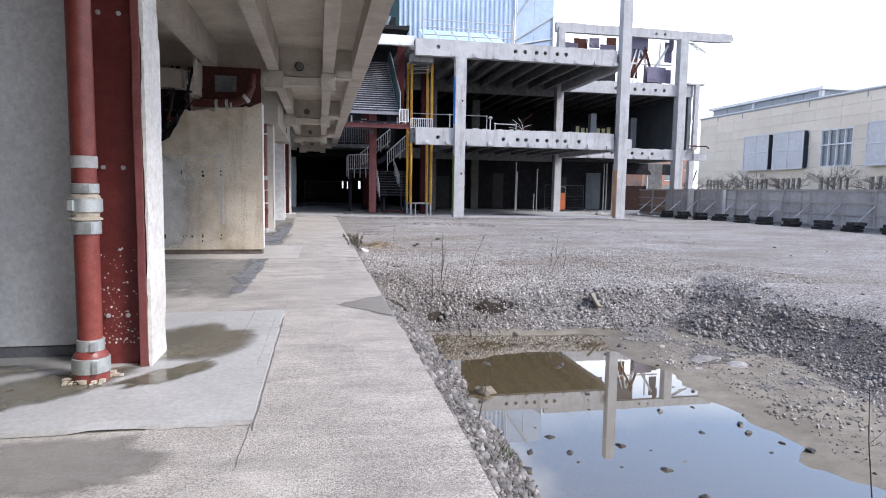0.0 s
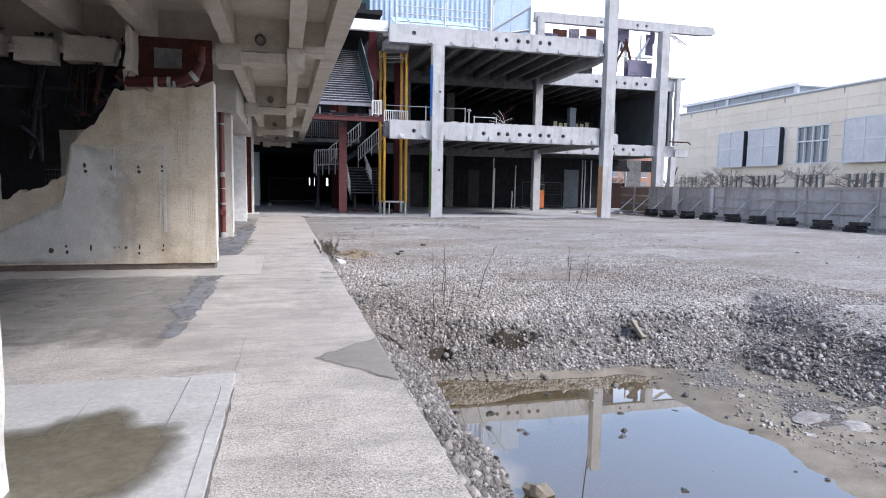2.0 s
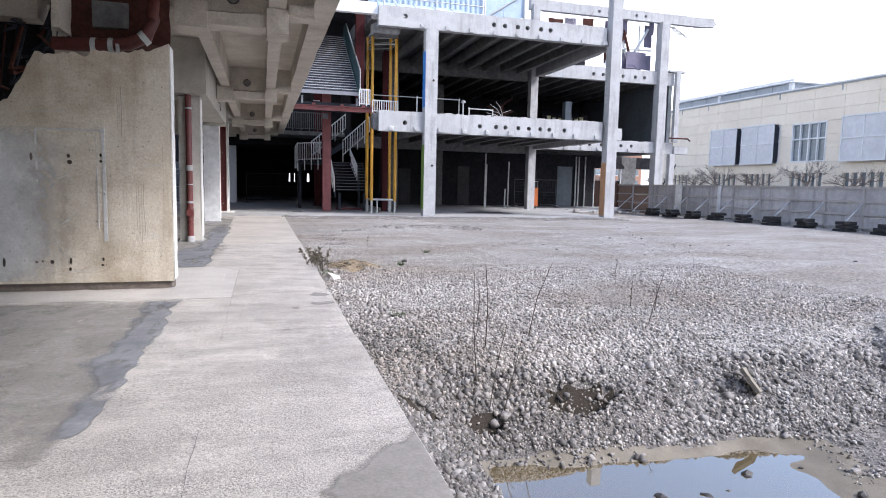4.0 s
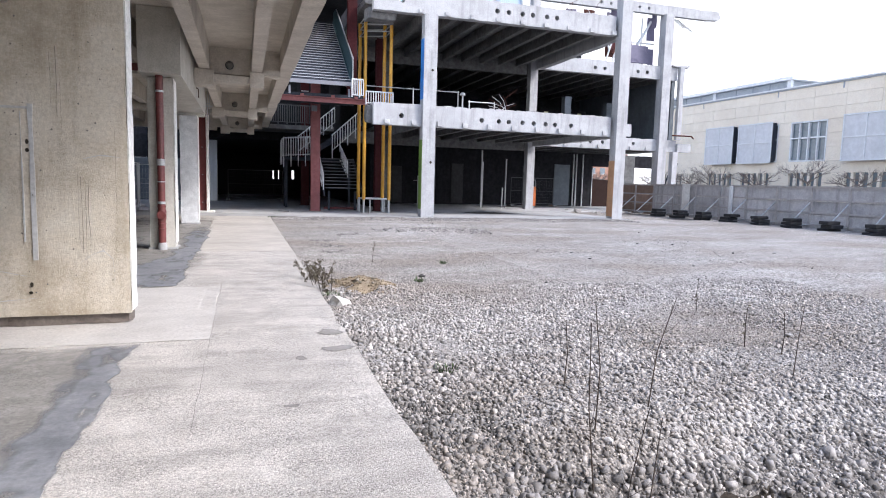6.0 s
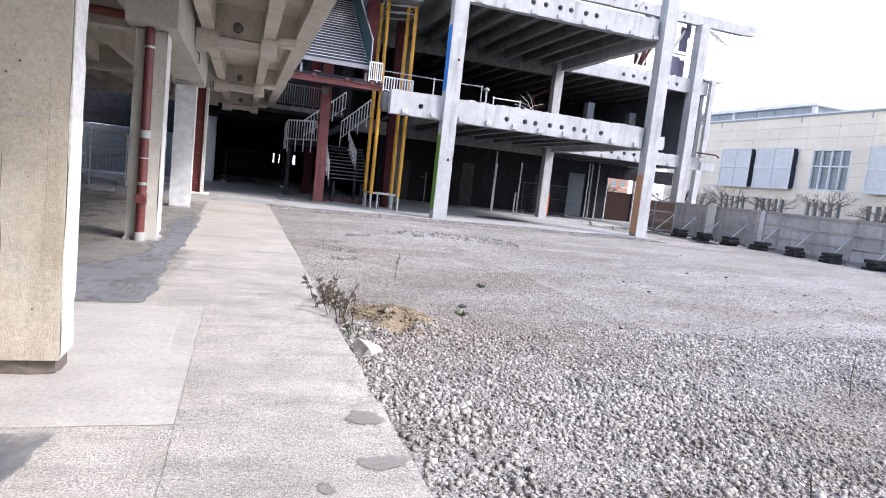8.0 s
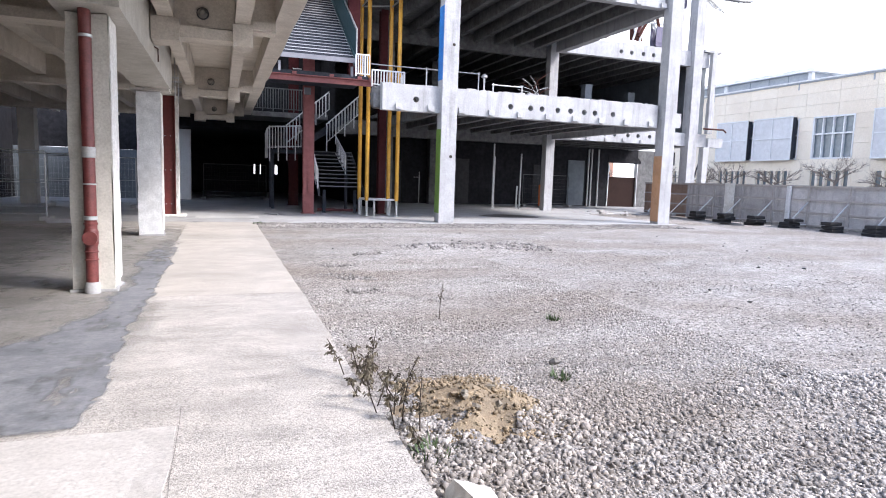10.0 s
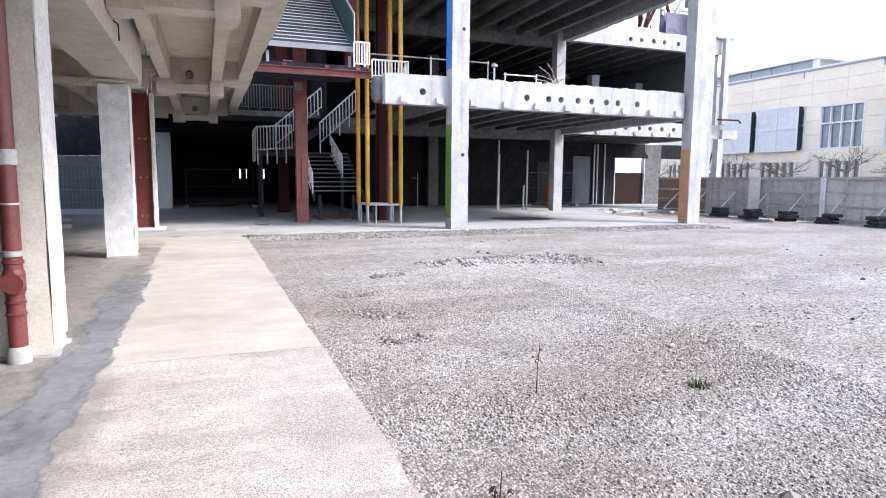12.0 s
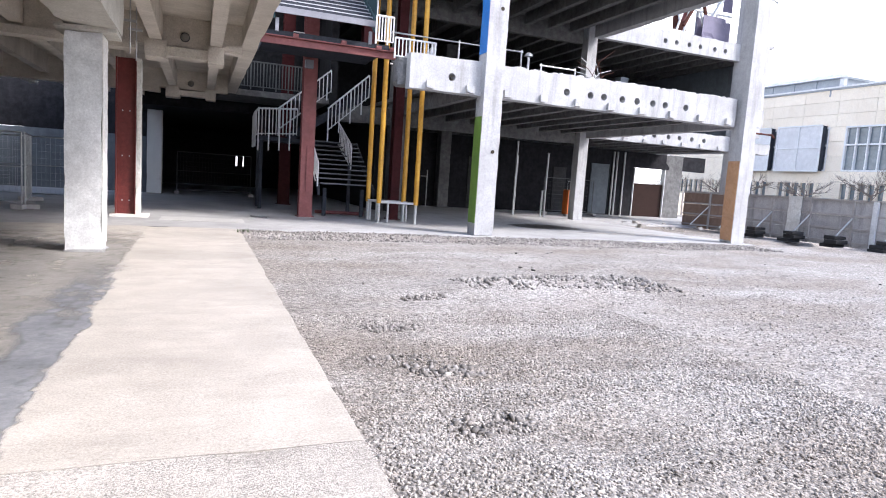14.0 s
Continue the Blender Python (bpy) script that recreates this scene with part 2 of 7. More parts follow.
M_SLAT = material("pale_slat_edge", (0.36, 0.36, 0.39), (0.25, 0.25, 0.28), None, 2, 40, 0.6, bump=0.1)
M_TREAD = material("grey_stair_tread", (0.16, 0.165, 0.19), (0.11, 0.11, 0.13), None, 2, 40, 0.6, bump=0.2)
M_TEAL = material("teal_side_sheet", (0.025, 0.05, 0.06), (0.015, 0.03, 0.036), None, 1.5, 40, 0.5, bump=0.05, spec=0.08)
M_CLAD = material("pale_blue_cladding", (0.34, 0.44, 0.58), (0.26, 0.35, 0.48), (0.42, 0.52, 0.65), 0.5, 15, 0.45, bump=0.05, streak=0.25)
M_GLASSROOF = material("pale_teal_glazing", (0.45, 0.62, 0.68), (0.3, 0.45, 0.5), None, 0.6, 10, 0.25, bump=0)
M_PURPLE = material("purple_grey_panel", (0.12, 0.11, 0.17), (0.07, 0.065, 0.1), None, 1, 20, 0.6, bump=0.1)
M_GREEN = material("green_paint", (0.13, 0.24, 0.04), (0.08, 0.14, 0.03), None, 2, 40, 0.7, bump=0.1)
M_BLUE = material("bright_blue_paint", (0.02, 0.16, 0.48), (0.02, 0.10, 0.3), None, 2, 40, 0.6, bump=0.1)
M_ORANGE = material("ochre_orange_paint", (0.44, 0.235, 0.12), (0.28, 0.16, 0.09), (0.52, 0.31, 0.18), 2, 40, 0.7, bump=0.1)
M_BIN = material("orange_sheet", (0.55, 0.14, 0.03), (0.35, 0.09, 0.03), None, 2, 40, 0.5, bump=0.05)
M_HOARD = material("weathered_hoarding_board", (0.41, 0.40, 0.405), (0.21, 0.20, 0.20), (0.52, 0.50, 0.50), 1.2, 30, 0.85, bump=0.3, streak=0.75, grit=0.3, per="object", spread=0.12)
M_HBROWN = material("brown_hoarding_board", (0.27, 0.18, 0.135), (0.17, 0.11, 0.085), (0.34, 0.24, 0.19), 1.2, 30, 0.85, bump=0.3, streak=0.6, per="object", spread=0.12)
M_HRAIL = material("hoarding_rail_timber", (0.36, 0.34, 0.33), (0.24, 0.22, 0.2), None, 2, 30, 0.85, bump=0.2)
M_BLACK = material("black_ballast_block", (0.012, 0.012, 0.014), (0.008, 0.008, 0.009), (0.02, 0.02, 0.022), 2, 30, 0.7, bump=0.2)
M_BEIGE = material("cream_stone_panel", (0.78, 0.70, 0.58), (0.65, 0.56, 0.45), (0.82, 0.75, 0.64), 0.35, 12, 0.85, bump=0.1, streak=0.15, per="object", spread=0.04)
M_SHADE = material("grey_shade_screen", (0.52, 0.53, 0.55), (0.44, 0.45, 0.47), None, 0.6, 20, 0.5, bump=0.05)
M_WFRAME = material("pale_window_frame", (0.62, 0.64, 0.66), (0.5, 0.5, 0.52), None, 1, 30, 0.45, bump=0)
M_GLASS = material("grey_glazing", (0.15, 0.185, 0.21), (0.09, 0.115, 0.13), None, 0.6, 5, 0.08, bump=0)
M_PLANT = material("grey_roof_sheet", (0.30, 0.33, 0.36), (0.22, 0.25, 0.28), None, 0.6, 10, 0.5, bump=0.05)
M_ROOFW = material("white_roof_sheet", (0.70, 0.71, 0.72), (0.55, 0.56, 0.57), None, 0.5, 10, 0.5, bump=0.05)
M_BRICKFAR = material("far_red_brick", (0.30, 0.17, 0.12), (0.22, 0.09, 0.06), None, 0.6, 12, 0.85, bump=0.1)
M_BROWN = material("dark_brown_board", (0.03, 0.018, 0.016), (0.015, 0.01, 0.009), None, 2, 20, 0.7, bump=0.1, spec=0.08)
M_GROUND = material("crushed_stone_bed", (0.33, 0.312, 0.294), (0.19, 0.17, 0.153), (0.39, 0.373, 0.36), 0.35, 90, 0.95, bump=0.6, stain=0.6, speckle=42, spec=0.2, blotch=0.25, warm=(0.235, 0.206, 0.18))
M_BED = material("damp_stone_bed", (0.15, 0.137, 0.127), (0.09, 0.08, 0.073), (0.2, 0.187, 0.177), 0.6, 90, 0.95, bump=0.5, stain=0.6, speckle=45, spec=0.2)
M_BANK = material("damp_crushed_stone", (0.20, 0.187, 0.178), (0.12, 0.108, 0.10), (0.28, 0.265, 0.255), 0.8, 60, 0.85, bump=0.3, stain=0.5, per="island", spread=0.55, spec=0.3)
M_STONE = material("crushed_stone", (0.32, 0.302, 0.285), (0.21, 0.19, 0.18), (0.44, 0.42, 0.405), 0.5, 60, 0.9, bump=0.3, stain=0.35, per="island", spread=0.5, spec=0.25, warm=(0.26, 0.228, 0.20))
M_WETSTONE = material("wet_crushed_stone", (0.12, 0.112, 0.105), (0.07, 0.064, 0.06), (0.18, 0.17, 0.16), 0.8, 60, 0.6, bump=0.3, stain=0.5, per="island", spread=0.5, spec=0.4)
M_ROCK = material("loose_rock", (0.27, 0.255, 0.24), (0.2, 0.19, 0.18), (0.45, 0.43, 0.41), 2, 40, 0.9, bump=0.4, per="object", spread=0.3)
M_WETROCK = material("wet_dark_rock", (0.05, 0.046, 0.042), (0.03, 0.028, 0.026), None, 3, 40, 0.4, bump=0.3)
M_MUD = material("damp_sandy_mud", (0.19, 0.165, 0.13), (0.11, 0.095, 0.075), (0.29, 0.26, 0.21), 0.9, 70, 0.75, bump=0.35, stain=0.6, spec=0.3)
M_SOIL = material("yellow_clay_soil", (0.25, 0.19, 0.125), (0.06, 0.046, 0.034), (0.36, 0.29, 0.195), 3.0, 40, 0.95, bump=0.8, stain=0.8)
M_STEM = material("dry_weed_stem", (0.055, 0.042, 0.034), (0.03, 0.024, 0.02), None, 5, 40, 0.9, bump=0)
M_LEAF = material("withered_leaf", (0.10, 0.085, 0.06), (0.05, 0.04, 0.03), (0.15, 0.13, 0.09), 6, 40, 0.9, bump=0, per="island", spread=0.35)
M_GRASS = material("green_weed_leaf", (0.05, 0.085, 0.03), (0.035, 0.06, 0.02), (0.08, 0.12, 0.05), 6, 40, 0.8, bump=0, per="island", spread=0.35)
M_TWIG = material("bare_twig", (0.21, 0.17, 0.145), (0.13, 0.105, 0.09), None, 3, 30, 0.9, bump=0)
M_SIGN = material("pale_yellow_lettering", (0.62, 0.60, 0.36), None, None, 2, 30, 0.6, bump=0)
M_LAMP = material("grey_lamp_glass", (0.16, 0.15, 0.135), (0.1, 0.1, 0.09), None, 6, 40, 0.4, bump=0)
# near-black that puts the shade inside hollows and holes into the colour
M_HOLE = material("shaded_hollow", (0.045, 0.038, 0.032), (0.03, 0.025, 0.02), None, 4, 40, 0.95, bump=0.6, spec=0.08)


def water_material():
    m = bpy.data.materials.new("muddy_water")
    m.use_nodes = True
    n, l = m.node_tree.nodes, m.node_tree.links
    b = n["Principled BSDF"]
    b.inputs["Base Color"].default_value = (0.13, 0.10, 0.054, 1)
    b.inputs["Roughness"].default_value = 0.015
    b.inputs["IOR"].default_value = 1.8
    b.inputs["Coat IOR"].default_value = 2.0
    b.inputs["Coat Weight"].default_value = 1.0
    b.inputs["Coat Roughness"].default_value = 0.01
    geo = n.new("ShaderNodeNewGeometry")
    t = n.new("ShaderNodeTexNoise")
    t.inputs["Scale"].default_value = 3.0
    l.new(geo.outputs["Position"], t.inputs["Vector"])
    bp = n.new("ShaderNodeBump")
    bp.inputs["Strength"].default_value, bp.inputs["Distance"].default_value = 0.02, 0.01
    l.new(t.outputs["Fac"], bp.inputs["Height"])
    l.new(bp.outputs[0], b.inputs["Normal"])
    return m


def film(m, strength=1.0):
    """A thin film or skim: worn through in places and fading out at its rim."""
    n, l = m.node_tree.nodes, m.node_tree.links
    b = n["Principled BSDF"]
    at = n.new("ShaderNodeAttribute")
    at.attribute_name = "cover"
    geo = n.new("ShaderNodeNewGeometry")
    t = n.new("ShaderNodeTexNoise")
    t.inputs["Scale"].default_value, t.inputs["Detail"].default_value = 3.5, 8
    t.inputs["Roughness"].default_value = 0.7
    l.new(geo.outputs["Position"], t.inputs["Vector"])
    a = n.new("ShaderNodeMath")
    a.operation = "ADD"
    l.new(at.outputs["Fac"], a.inputs[0])
    l.new(t.outputs["Fac"], a.inputs[1])
    r = n.new("ShaderNodeMapRange")
    r.inputs["From Min"].default_value, r.inputs["From Max"].default_value = 0.62, 1.4
    r.inputs["To Max"].default_value = strength
    l.new(a.outputs[0], r.inputs["Value"])
    l.new(r.outputs[0], b.inputs["Alpha"])
    return m


F_DAMP = film(material("damp_grey_skim", (0.205, 0.212, 0.233), (0.125, 0.13, 0.145), (0.32, 0.325, 0.34), 2.5, 40, 0.6, bump=0.3, stain=0.8, blotch=0.5), 0.9)
F_PAINT = film(material("grey_wall_paint", (0.56, 0.565, 0.56), (0.44, 0.44, 0.43), None, 1.0, 30, 0.7, bump=0.1), 0.85)
F_OLD = film(material("old_floor_skim", (0.31, 0.297, 0.275), (0.2, 0.187, 0.172), (0.42, 0.40, 0.375), 1.8, 30, 0.7, bump=0.25, stain=0.8, blotch=0.6, pits=0.7), 0.75)
F_WET = film(material("wet_film", (0.16, 0.145, 0.11), (0.12, 0.105, 0.075), (0.2, 0.185, 0.145), 1.5, 20, 0.14, bump=0.03), 0.95)
F_SPOT = film(material("damp_spot", (0.27, 0.253, 0.235), None, None, 2, 45, 0.7, bump=0.4), 0.85)
F_DARK = film(material("dark_wet_floor", (0.05, 0.045, 0.04), None, None, 2, 30, 0.4, bump=0.1), 0.95)
F_DUST = film(material("swept_dust", (0.5, 0.48, 0.45), None, None, 2, 30, 0.9, bump=0.1), 0.7)
M_WATER = water_material()


# ---- mesh building ----
def nz(p, s=1.0, o=0.0):
    return noise.noise(Vector((p[0] * s + o, p[1] * s + o * 1.7, p[2] * s - o)))


class Shape:
    """Collects faces and turns them into one mesh."""

    def __init__(self):
        self.v, self.f, self.m = [], [], []

    def add(self, verts, faces, slot=0):
        k = len(self.v)
        self.v += [tuple(p) for p in verts]
        self.f += [tuple(i + k for i in f) for f in faces]
        self.m += [slot] * len(faces)
        return self

    def box(self, x0, x1, y0, y1, z0, z1, slot=0):
        return self.add([(x, y, z) for z in (z0, z1) for x, y in ((x0, y0), (x1, y0), (x1, y1), (x0, y1))],
                        [(3, 2, 1, 0), (4, 5, 6, 7), (0, 1, 5, 4), (1, 2, 6, 5), (2, 3, 7, 6), (3, 0, 4, 7)], slot)

    def worn(self, x0, x1, y0, y1, z0, z1, cell=0.25, amp=0.006, chip=0.03, slot=0):
        """A box of cast concrete: uneven faces, chipped arrises."""
        lo, hi = (x0, y0, z0), (x1, y1, z1)
        mid = [(a + c) / 2 for a, c in zip(lo, hi)]
        count = [max(1, min(90, round((c - a) / cell))) for a, c in zip(lo, hi)]
        for ax in range(3):
            u, w = (ax + 1) % 3, (ax + 2) % 3
            for side in (0, 1):
                grid = []
                for i in range(count[u] + 1):
                    for j in range(count[w] + 1):
                        p = [0, 0, 0]
                        p[ax] = (lo, hi)[side][ax]
                        p[u] = lo[u] + (hi[u] - lo[u]) * i / count[u]
                        p[w] = lo[w] + (hi[w] - lo[w]) * j / count[w]
                        q = list(p)
                        ends = [k for k in range(3) if abs(p[k] - lo[k]) < 1e-6 or abs(p[k] - hi[k]) < 1e-6]
                        pull = chip * max(0.0, nz(p, 2.3) + nz(p, 7.1, 3) * 0.7) if len(ends) > 1 else 0
                        for k in ends:
                            s = 1 if p[k] < mid[k] else -1
                            q[k] += s * (pull + amp * (nz(p, 1.7, 5) + 0.4))
                        grid.append(q)
                faces = []
                for i in range(count[u]):
                    for j in range(count[w]):
                        a = i * (count[w] + 1) + j
                        c = (a, a + count[w] + 1, a + count[w] + 2, a + 1)
                        faces.append(c if side else c[::-1])
                self.add(grid, faces, slot)
        return self

    def tube(self, path, r, sides=10, slot=0, cap=True, r2=None):
        """A round bar along a line of points."""
        path = [Vector(p) for p in path]
        rings = []
        for i, p in enumerate(path):
            d = (path[min(i + 1, len(path) - 1)] - path[max(i - 1, 0)]).normalized()
            a = d.orthogonal().normalized() if abs(d.z) > 0.99 else d.cross(Vector((0, 0, 1))).normalized()
            c = d.cross(a)
            rad = r if r2 is None else r + (r2 - r) * i / (len(path) - 1)
            rings.append([p + rad * (math.cos(t) * a + math.sin(t) * c) for t in (2 * math.pi * k / sides for k in range(sides))])
        verts = [v for ring in rings for v in ring]
        faces = []
        for i in range(len(path) - 1):
            for k in range(sides):
                kk = (k + 1) % sides
                faces.append((i * sides + k, i * sides + kk, (i + 1) * sides + kk, (i + 1) * sides + k))
        if cap:
            faces.append(tuple(range(sides))[::-1])
            faces.append(tuple((len(path) - 1) * sides + k for k in range(sides)))
        return self.add(verts, faces, slot)

    def lathe(self, x, y, profile, sides=24, slot=0):
        """A turned form about an upright axis; profile: (radius, height)."""
        verts = [(x + r * math.cos(2 * math.pi * k / sides), y + r * math.sin(2 * math.pi * k / sides), z) for r, z in profile for k in range(sides)]
        faces = []
        for i in range(len(profile) - 1):
            for k in range(sides):
                kk = (k + 1) % sides
                faces.append((i * sides + k, i * sides + kk, (i + 1) * sides + kk, (i + 1) * sides + k))
        faces.append(tuple(range(sides))[::-1])
        faces.append(tuple((len(profile) - 1) * sides + k for k in range(sides)))
        return self.add(verts, faces, slot)

    def prism(self, outline, axis, a, c, slot=0):
        """An outline in the two other axes, drawn out along axis from a to c."""
        n = len(outline)

        def put(p, d):
            return {"x": (d, p[0], p[1]), "y": (p[0], d, p[1]), "z": (p[0], p[1], d)}[axis]
        verts = [put(p, a) for p in outline] + [put(p, c) for p in outline]
        faces = [tuple(range(n)), tuple(range(2 * n - 1, n - 1, -1))]
        faces += [((i + 1) % n, i, n + i, n + (i + 1) % n) for i in range(n)]
        return self.add(verts, faces, slot)

    def mesh(self, name, *mats, smooth=False, fix=True):
        me = bpy.data.meshes.new(name)
        me.from_pydata(self.v, [], self.f)
        for m in mats:
            me.materials.append(m)
        if len(mats) > 1:
            me.polygons.foreach_set("material_index", self.m)
        if fix:
            b = bmesh.new()
            b.from_mesh(me)
            bmesh.ops.remove_doubles(b, verts=b.verts, dist=1e-4)
            bmesh.ops.recalc_face_normals(b, faces=b.faces)
            b.to_mesh(me)
            b.free()
        if smooth:
            me.polygons.foreach_set("use_smooth", [True] * len(me.polygons))
            me.set_sharp_from_angle(angle=radians(40))
        me.update()
        return me


def solid(name, shape, mats, label="", category="", group="", kind="", smooth=False, fix=True):
    mats = mats if isinstance(mats, (list, tuple)) else (mats,)
    return tagged(new(name, shape.mesh(name, *mats, smooth=smooth, fix=fix)), label, category, group, kind)


def thing(name, at, label, category, group="", kind=""):
    ob = new(name)
    ob.location = at
    ob.empty_display_size = 0.2
    return tagged(ob, label, category, group, kind)


def part(name, shape, mat, parent, label="", smooth=False, fix=True):
    """One mesh, in world coordinates, under a thing or a part."""
    mats = mat if isinstance(mat, (list, tuple)) else (mat,)
    ob = new(name, shape.mesh(name, *mats, smooth=smooth, fix=fix))
    ob.parent = parent
    m = Matrix() if parent.parent else Matrix.LocRotScale(parent.location, parent.rotation_euler, parent.scale)
    ob.matrix_parent_inverse = m.inverted()
    if label:
        ob["label"] = label
    return ob


def bevel(ob, width=0.008, segments=2):
    m = ob.modifiers.new("edges", "BEVEL")
    m.width, m.segments, m.limit_method = width, segments, "ANGLE"
    return ob


def sm(a, c, v):
    t = max(0.0, min(1.0, (v - a) / (c - a)))
    return t * t * (3 - 2 * t)


# ---- ground ----
EDGE = 0.965                           # outer edge of the walkway slab


HOLLOWS = ((2.98, 10.9, 0.42, 0.14, 0.2), (1.32, 10.7, 0.2, 0.1, 0.16), (2.02, 10.85, 0.2, 0.08, 0.13))


def hollow(x, y, cx, cy, rx, ry):
    """Under 1 inside a scooped-out hollow of ragged outline, wider towards its far rim."""
    dy = (y - cy) / ry
    return ((x - cx) / (rx * (0.85 + 0.3 * dy))) ** 2 + dy ** 2 + 0.8 * nz((x, y, 0), 3.5, 5)


def ground_z(x, y):
    """Height of the crushed stone: a level yard, and the pit with its bank."""
    p = (x, y, 0.0)
    wob = 0.45 * nz(p, 0.45) + 0.25 * nz(p, 1.1, 4)
    z = -0.07 + 0.035 * nz(p, 0.35, 2) + 0.018 * nz(p, 1.6, 7)
    z += 0.03 * sm(14, 24, y)
    # shallow furrows left by tracked machines
    z += 0.022 * nz((x * 0.45, y * 1.5, 0.0), 1.0, 21) * sm(11.5, 13, y) + 0.012 * nz((x, y * 2.0, 0.0), 1.3, 23)
    north = sm(12.0 + wob, 10.0 + wob * 0.5, y)
    east = sm(8.2 + wob, 6.0 + wob, x + 0.12 * (y - 8))
    depth = min(north, east) * sm(-9, -6, y)
    west = 0.30 + 0.70 * sm(EDGE, EDGE + 0.85 + 0.3 * nz(p, 0.9, 9), x)
    floor = -0.865 + 0.085 * sm(3.4, 5.4, x + 0.5 * nz(p, 0.5, 11)) + 0.025 * nz(p, 1.3, 5) + 0.012 * nz(p, 4, 1)
    floor += 0.12 * sm(1.9, 1.3, x)
    z = z + (floor - z) * depth * west
    slope = 4 * depth * (1 - depth)
    z += slope * (0.06 * nz(p, 2.2, 3) + 0.03 * nz(p, 5.5, 6))
    # scooped-out hollows in the bank
    for cx, cy, rx, ry, d in HOLLOWS:
        q = hollow(x, y, cx, cy, rx, ry)
        if q < 1:
            z -= d * min(1.0, 1 - q) ** 0.4
    # low ridge of rubble and the heaped edge before the far slab
    q = ((x - 5.3) / 2.3) ** 2 + ((y - 26.1 - 0.1 * (x - 5.3)) / 0.55) ** 2
    z += 0.13 * math.exp(-q) * (1 + 0.6 * nz(p, 2, 8))
    z += 0.05 * math.exp(-((y - 32.9) / 0.5) ** 2) * (x < 17)
    # clay mound beside the walkway
    q = ((x - 1.62) / 0.48) ** 2 + ((y - 16.85) / 0.6) ** 2
    z += 0.12 * math.exp(-q) * (1 + 0.7 * nz(p, 4, 2) + 0.4 * nz(p, 9, 5))
    return z


def steps(stops):
    out = [stops[0][0]]
    for (a, _), (c, n) in zip(stops, stops[1:]):
        out += [a + (c - a) * (i + 1) / n for i in range(n)]
    return out


def build_ground():
    xs = steps([(-2500, 0), (-300, 2), (-30, 3), (0.55, 2), (EDGE - 0.02, 1), (5, 76), (10, 50), (18, 26), (30, 14), (60, 8), (300, 4), (2500, 2)])
    ys = steps([(-2500, 0), (-300, 2), (-30, 3), (-8, 5), (2.5, 14), (9.8, 60), (12.6, 54), (20, 76), (34, 90), (60, 12), (300, 4), (2500, 2)])
    sh = Shape()
    verts = []
    for y in ys:
        for x in xs:
            if x < EDGE - 0.05 or (y > 33.9 and x < 30):
                z = -1.1 if y < 34.2 else -0.12
            elif x > 60 or y > 60 or y < -30:
                z = -0.05
            else:
                z = ground_z(x, y)
            verts.append((x, y, z))
    n = len(xs)
    faces, slots = [], []
    for j in range(len(ys) - 1):
        for i in range(n - 1):
            faces.append((j * n + i, j * n + i + 1, (j + 1) * n + i + 1, (j + 1) * n + i))
            cx, cy = (xs[i] + xs[i + 1]) / 2, (ys[j] + ys[j + 1]) / 2
            cz = verts[j * n + i][2]
            slot = 0
            if cx > EDGE and cz < -0.775 + 0.03 * nz((cx, cy, 0), 1.2, 3) and cy < 10.5:
                slot = 1
            if ((cx - 1.62) / 0.5) ** 2 + ((cy - 16.85) / 0.65) ** 2 < 0.9 + 0.9 * nz((cx, cy, 0), 2.5) + 0.5 * nz((cx, cy, 0), 6):
                slot = 2
            if slot == 0 and cx > EDGE and cz < -0.32 and cy < 13:
                slot = 4
            # beds of the hollows are coloured dark for the shade under their rims
            for hx, hy, rx, ry, _ in HOLLOWS:
                if abs(cx - hx) < 1 and abs(cy - hy) < 1 and hollow(cx, cy, hx, hy, rx, ry) < 1.0:
                    slot = 3
            slots.append(slot)
    sh.v, sh.f, sh.m = verts, faces, slots
    ob = solid("ground", sh, (M_GROUND, M_MUD, M_SOIL, M_HOLE, M_BED), "yard of pale crushed stone with a muddy pit", "ground", kind="structure", smooth=True, fix=False)
    return ob


build_ground()
# standing rainwater fills the lowest part of the pit
wx = [0.9 + 5.4 * i / 40 for i in range(41)]
wy = [-7 + 17.6 * i / 60 for i in range(61)]
sh = Shape()
sh.v = [(x, y, -0.822) for y in wy for x in wx]
sh.f = [(j * 41 + i, j * 41 + i + 1, (j + 1) * 41 + i + 1, (j + 1) * 41 + i) for j in range(60) for i in range(40)]
sh.m = [0] * len(sh.f)
solid("water", sh, M_WATER, "still muddy rainwater lying in the pit", "water", kind="structure", fix=False)


# ---- floors ----
sh = Shape().worn(-24, EDGE, -14, 21.25, -1.0, 0.0, cell=0.3, amp=0.004, chip=0.035)
solid("floor", sh, M_SLAB, "rough pale concrete walkway slab", "floor", kind="structure")
sh = Shape().worn(-24, EDGE, 21.252, 33.6, -1.0, 0.0, cell=0.3, amp=0.004, chip=0.03)
solid("floor_smooth", sh, M_SLAB2, "smooth cream concrete walkway slab with faint stains", "floor", kind="structure")
sh = Shape().worn(-24, 17.6, 33.602, 67, -0.6, 0.0, cell=0.6, amp=0.003, chip=0.03)
sh.worn(17.602, 31, 42.6, 67, -0.6, -0.01, cell=0.6, amp=0.003, chip=0.03)
solid("floor_far", sh, M_OLDFLOOR, "dusty grey concrete ground floor slab", "floor", kind="structure")


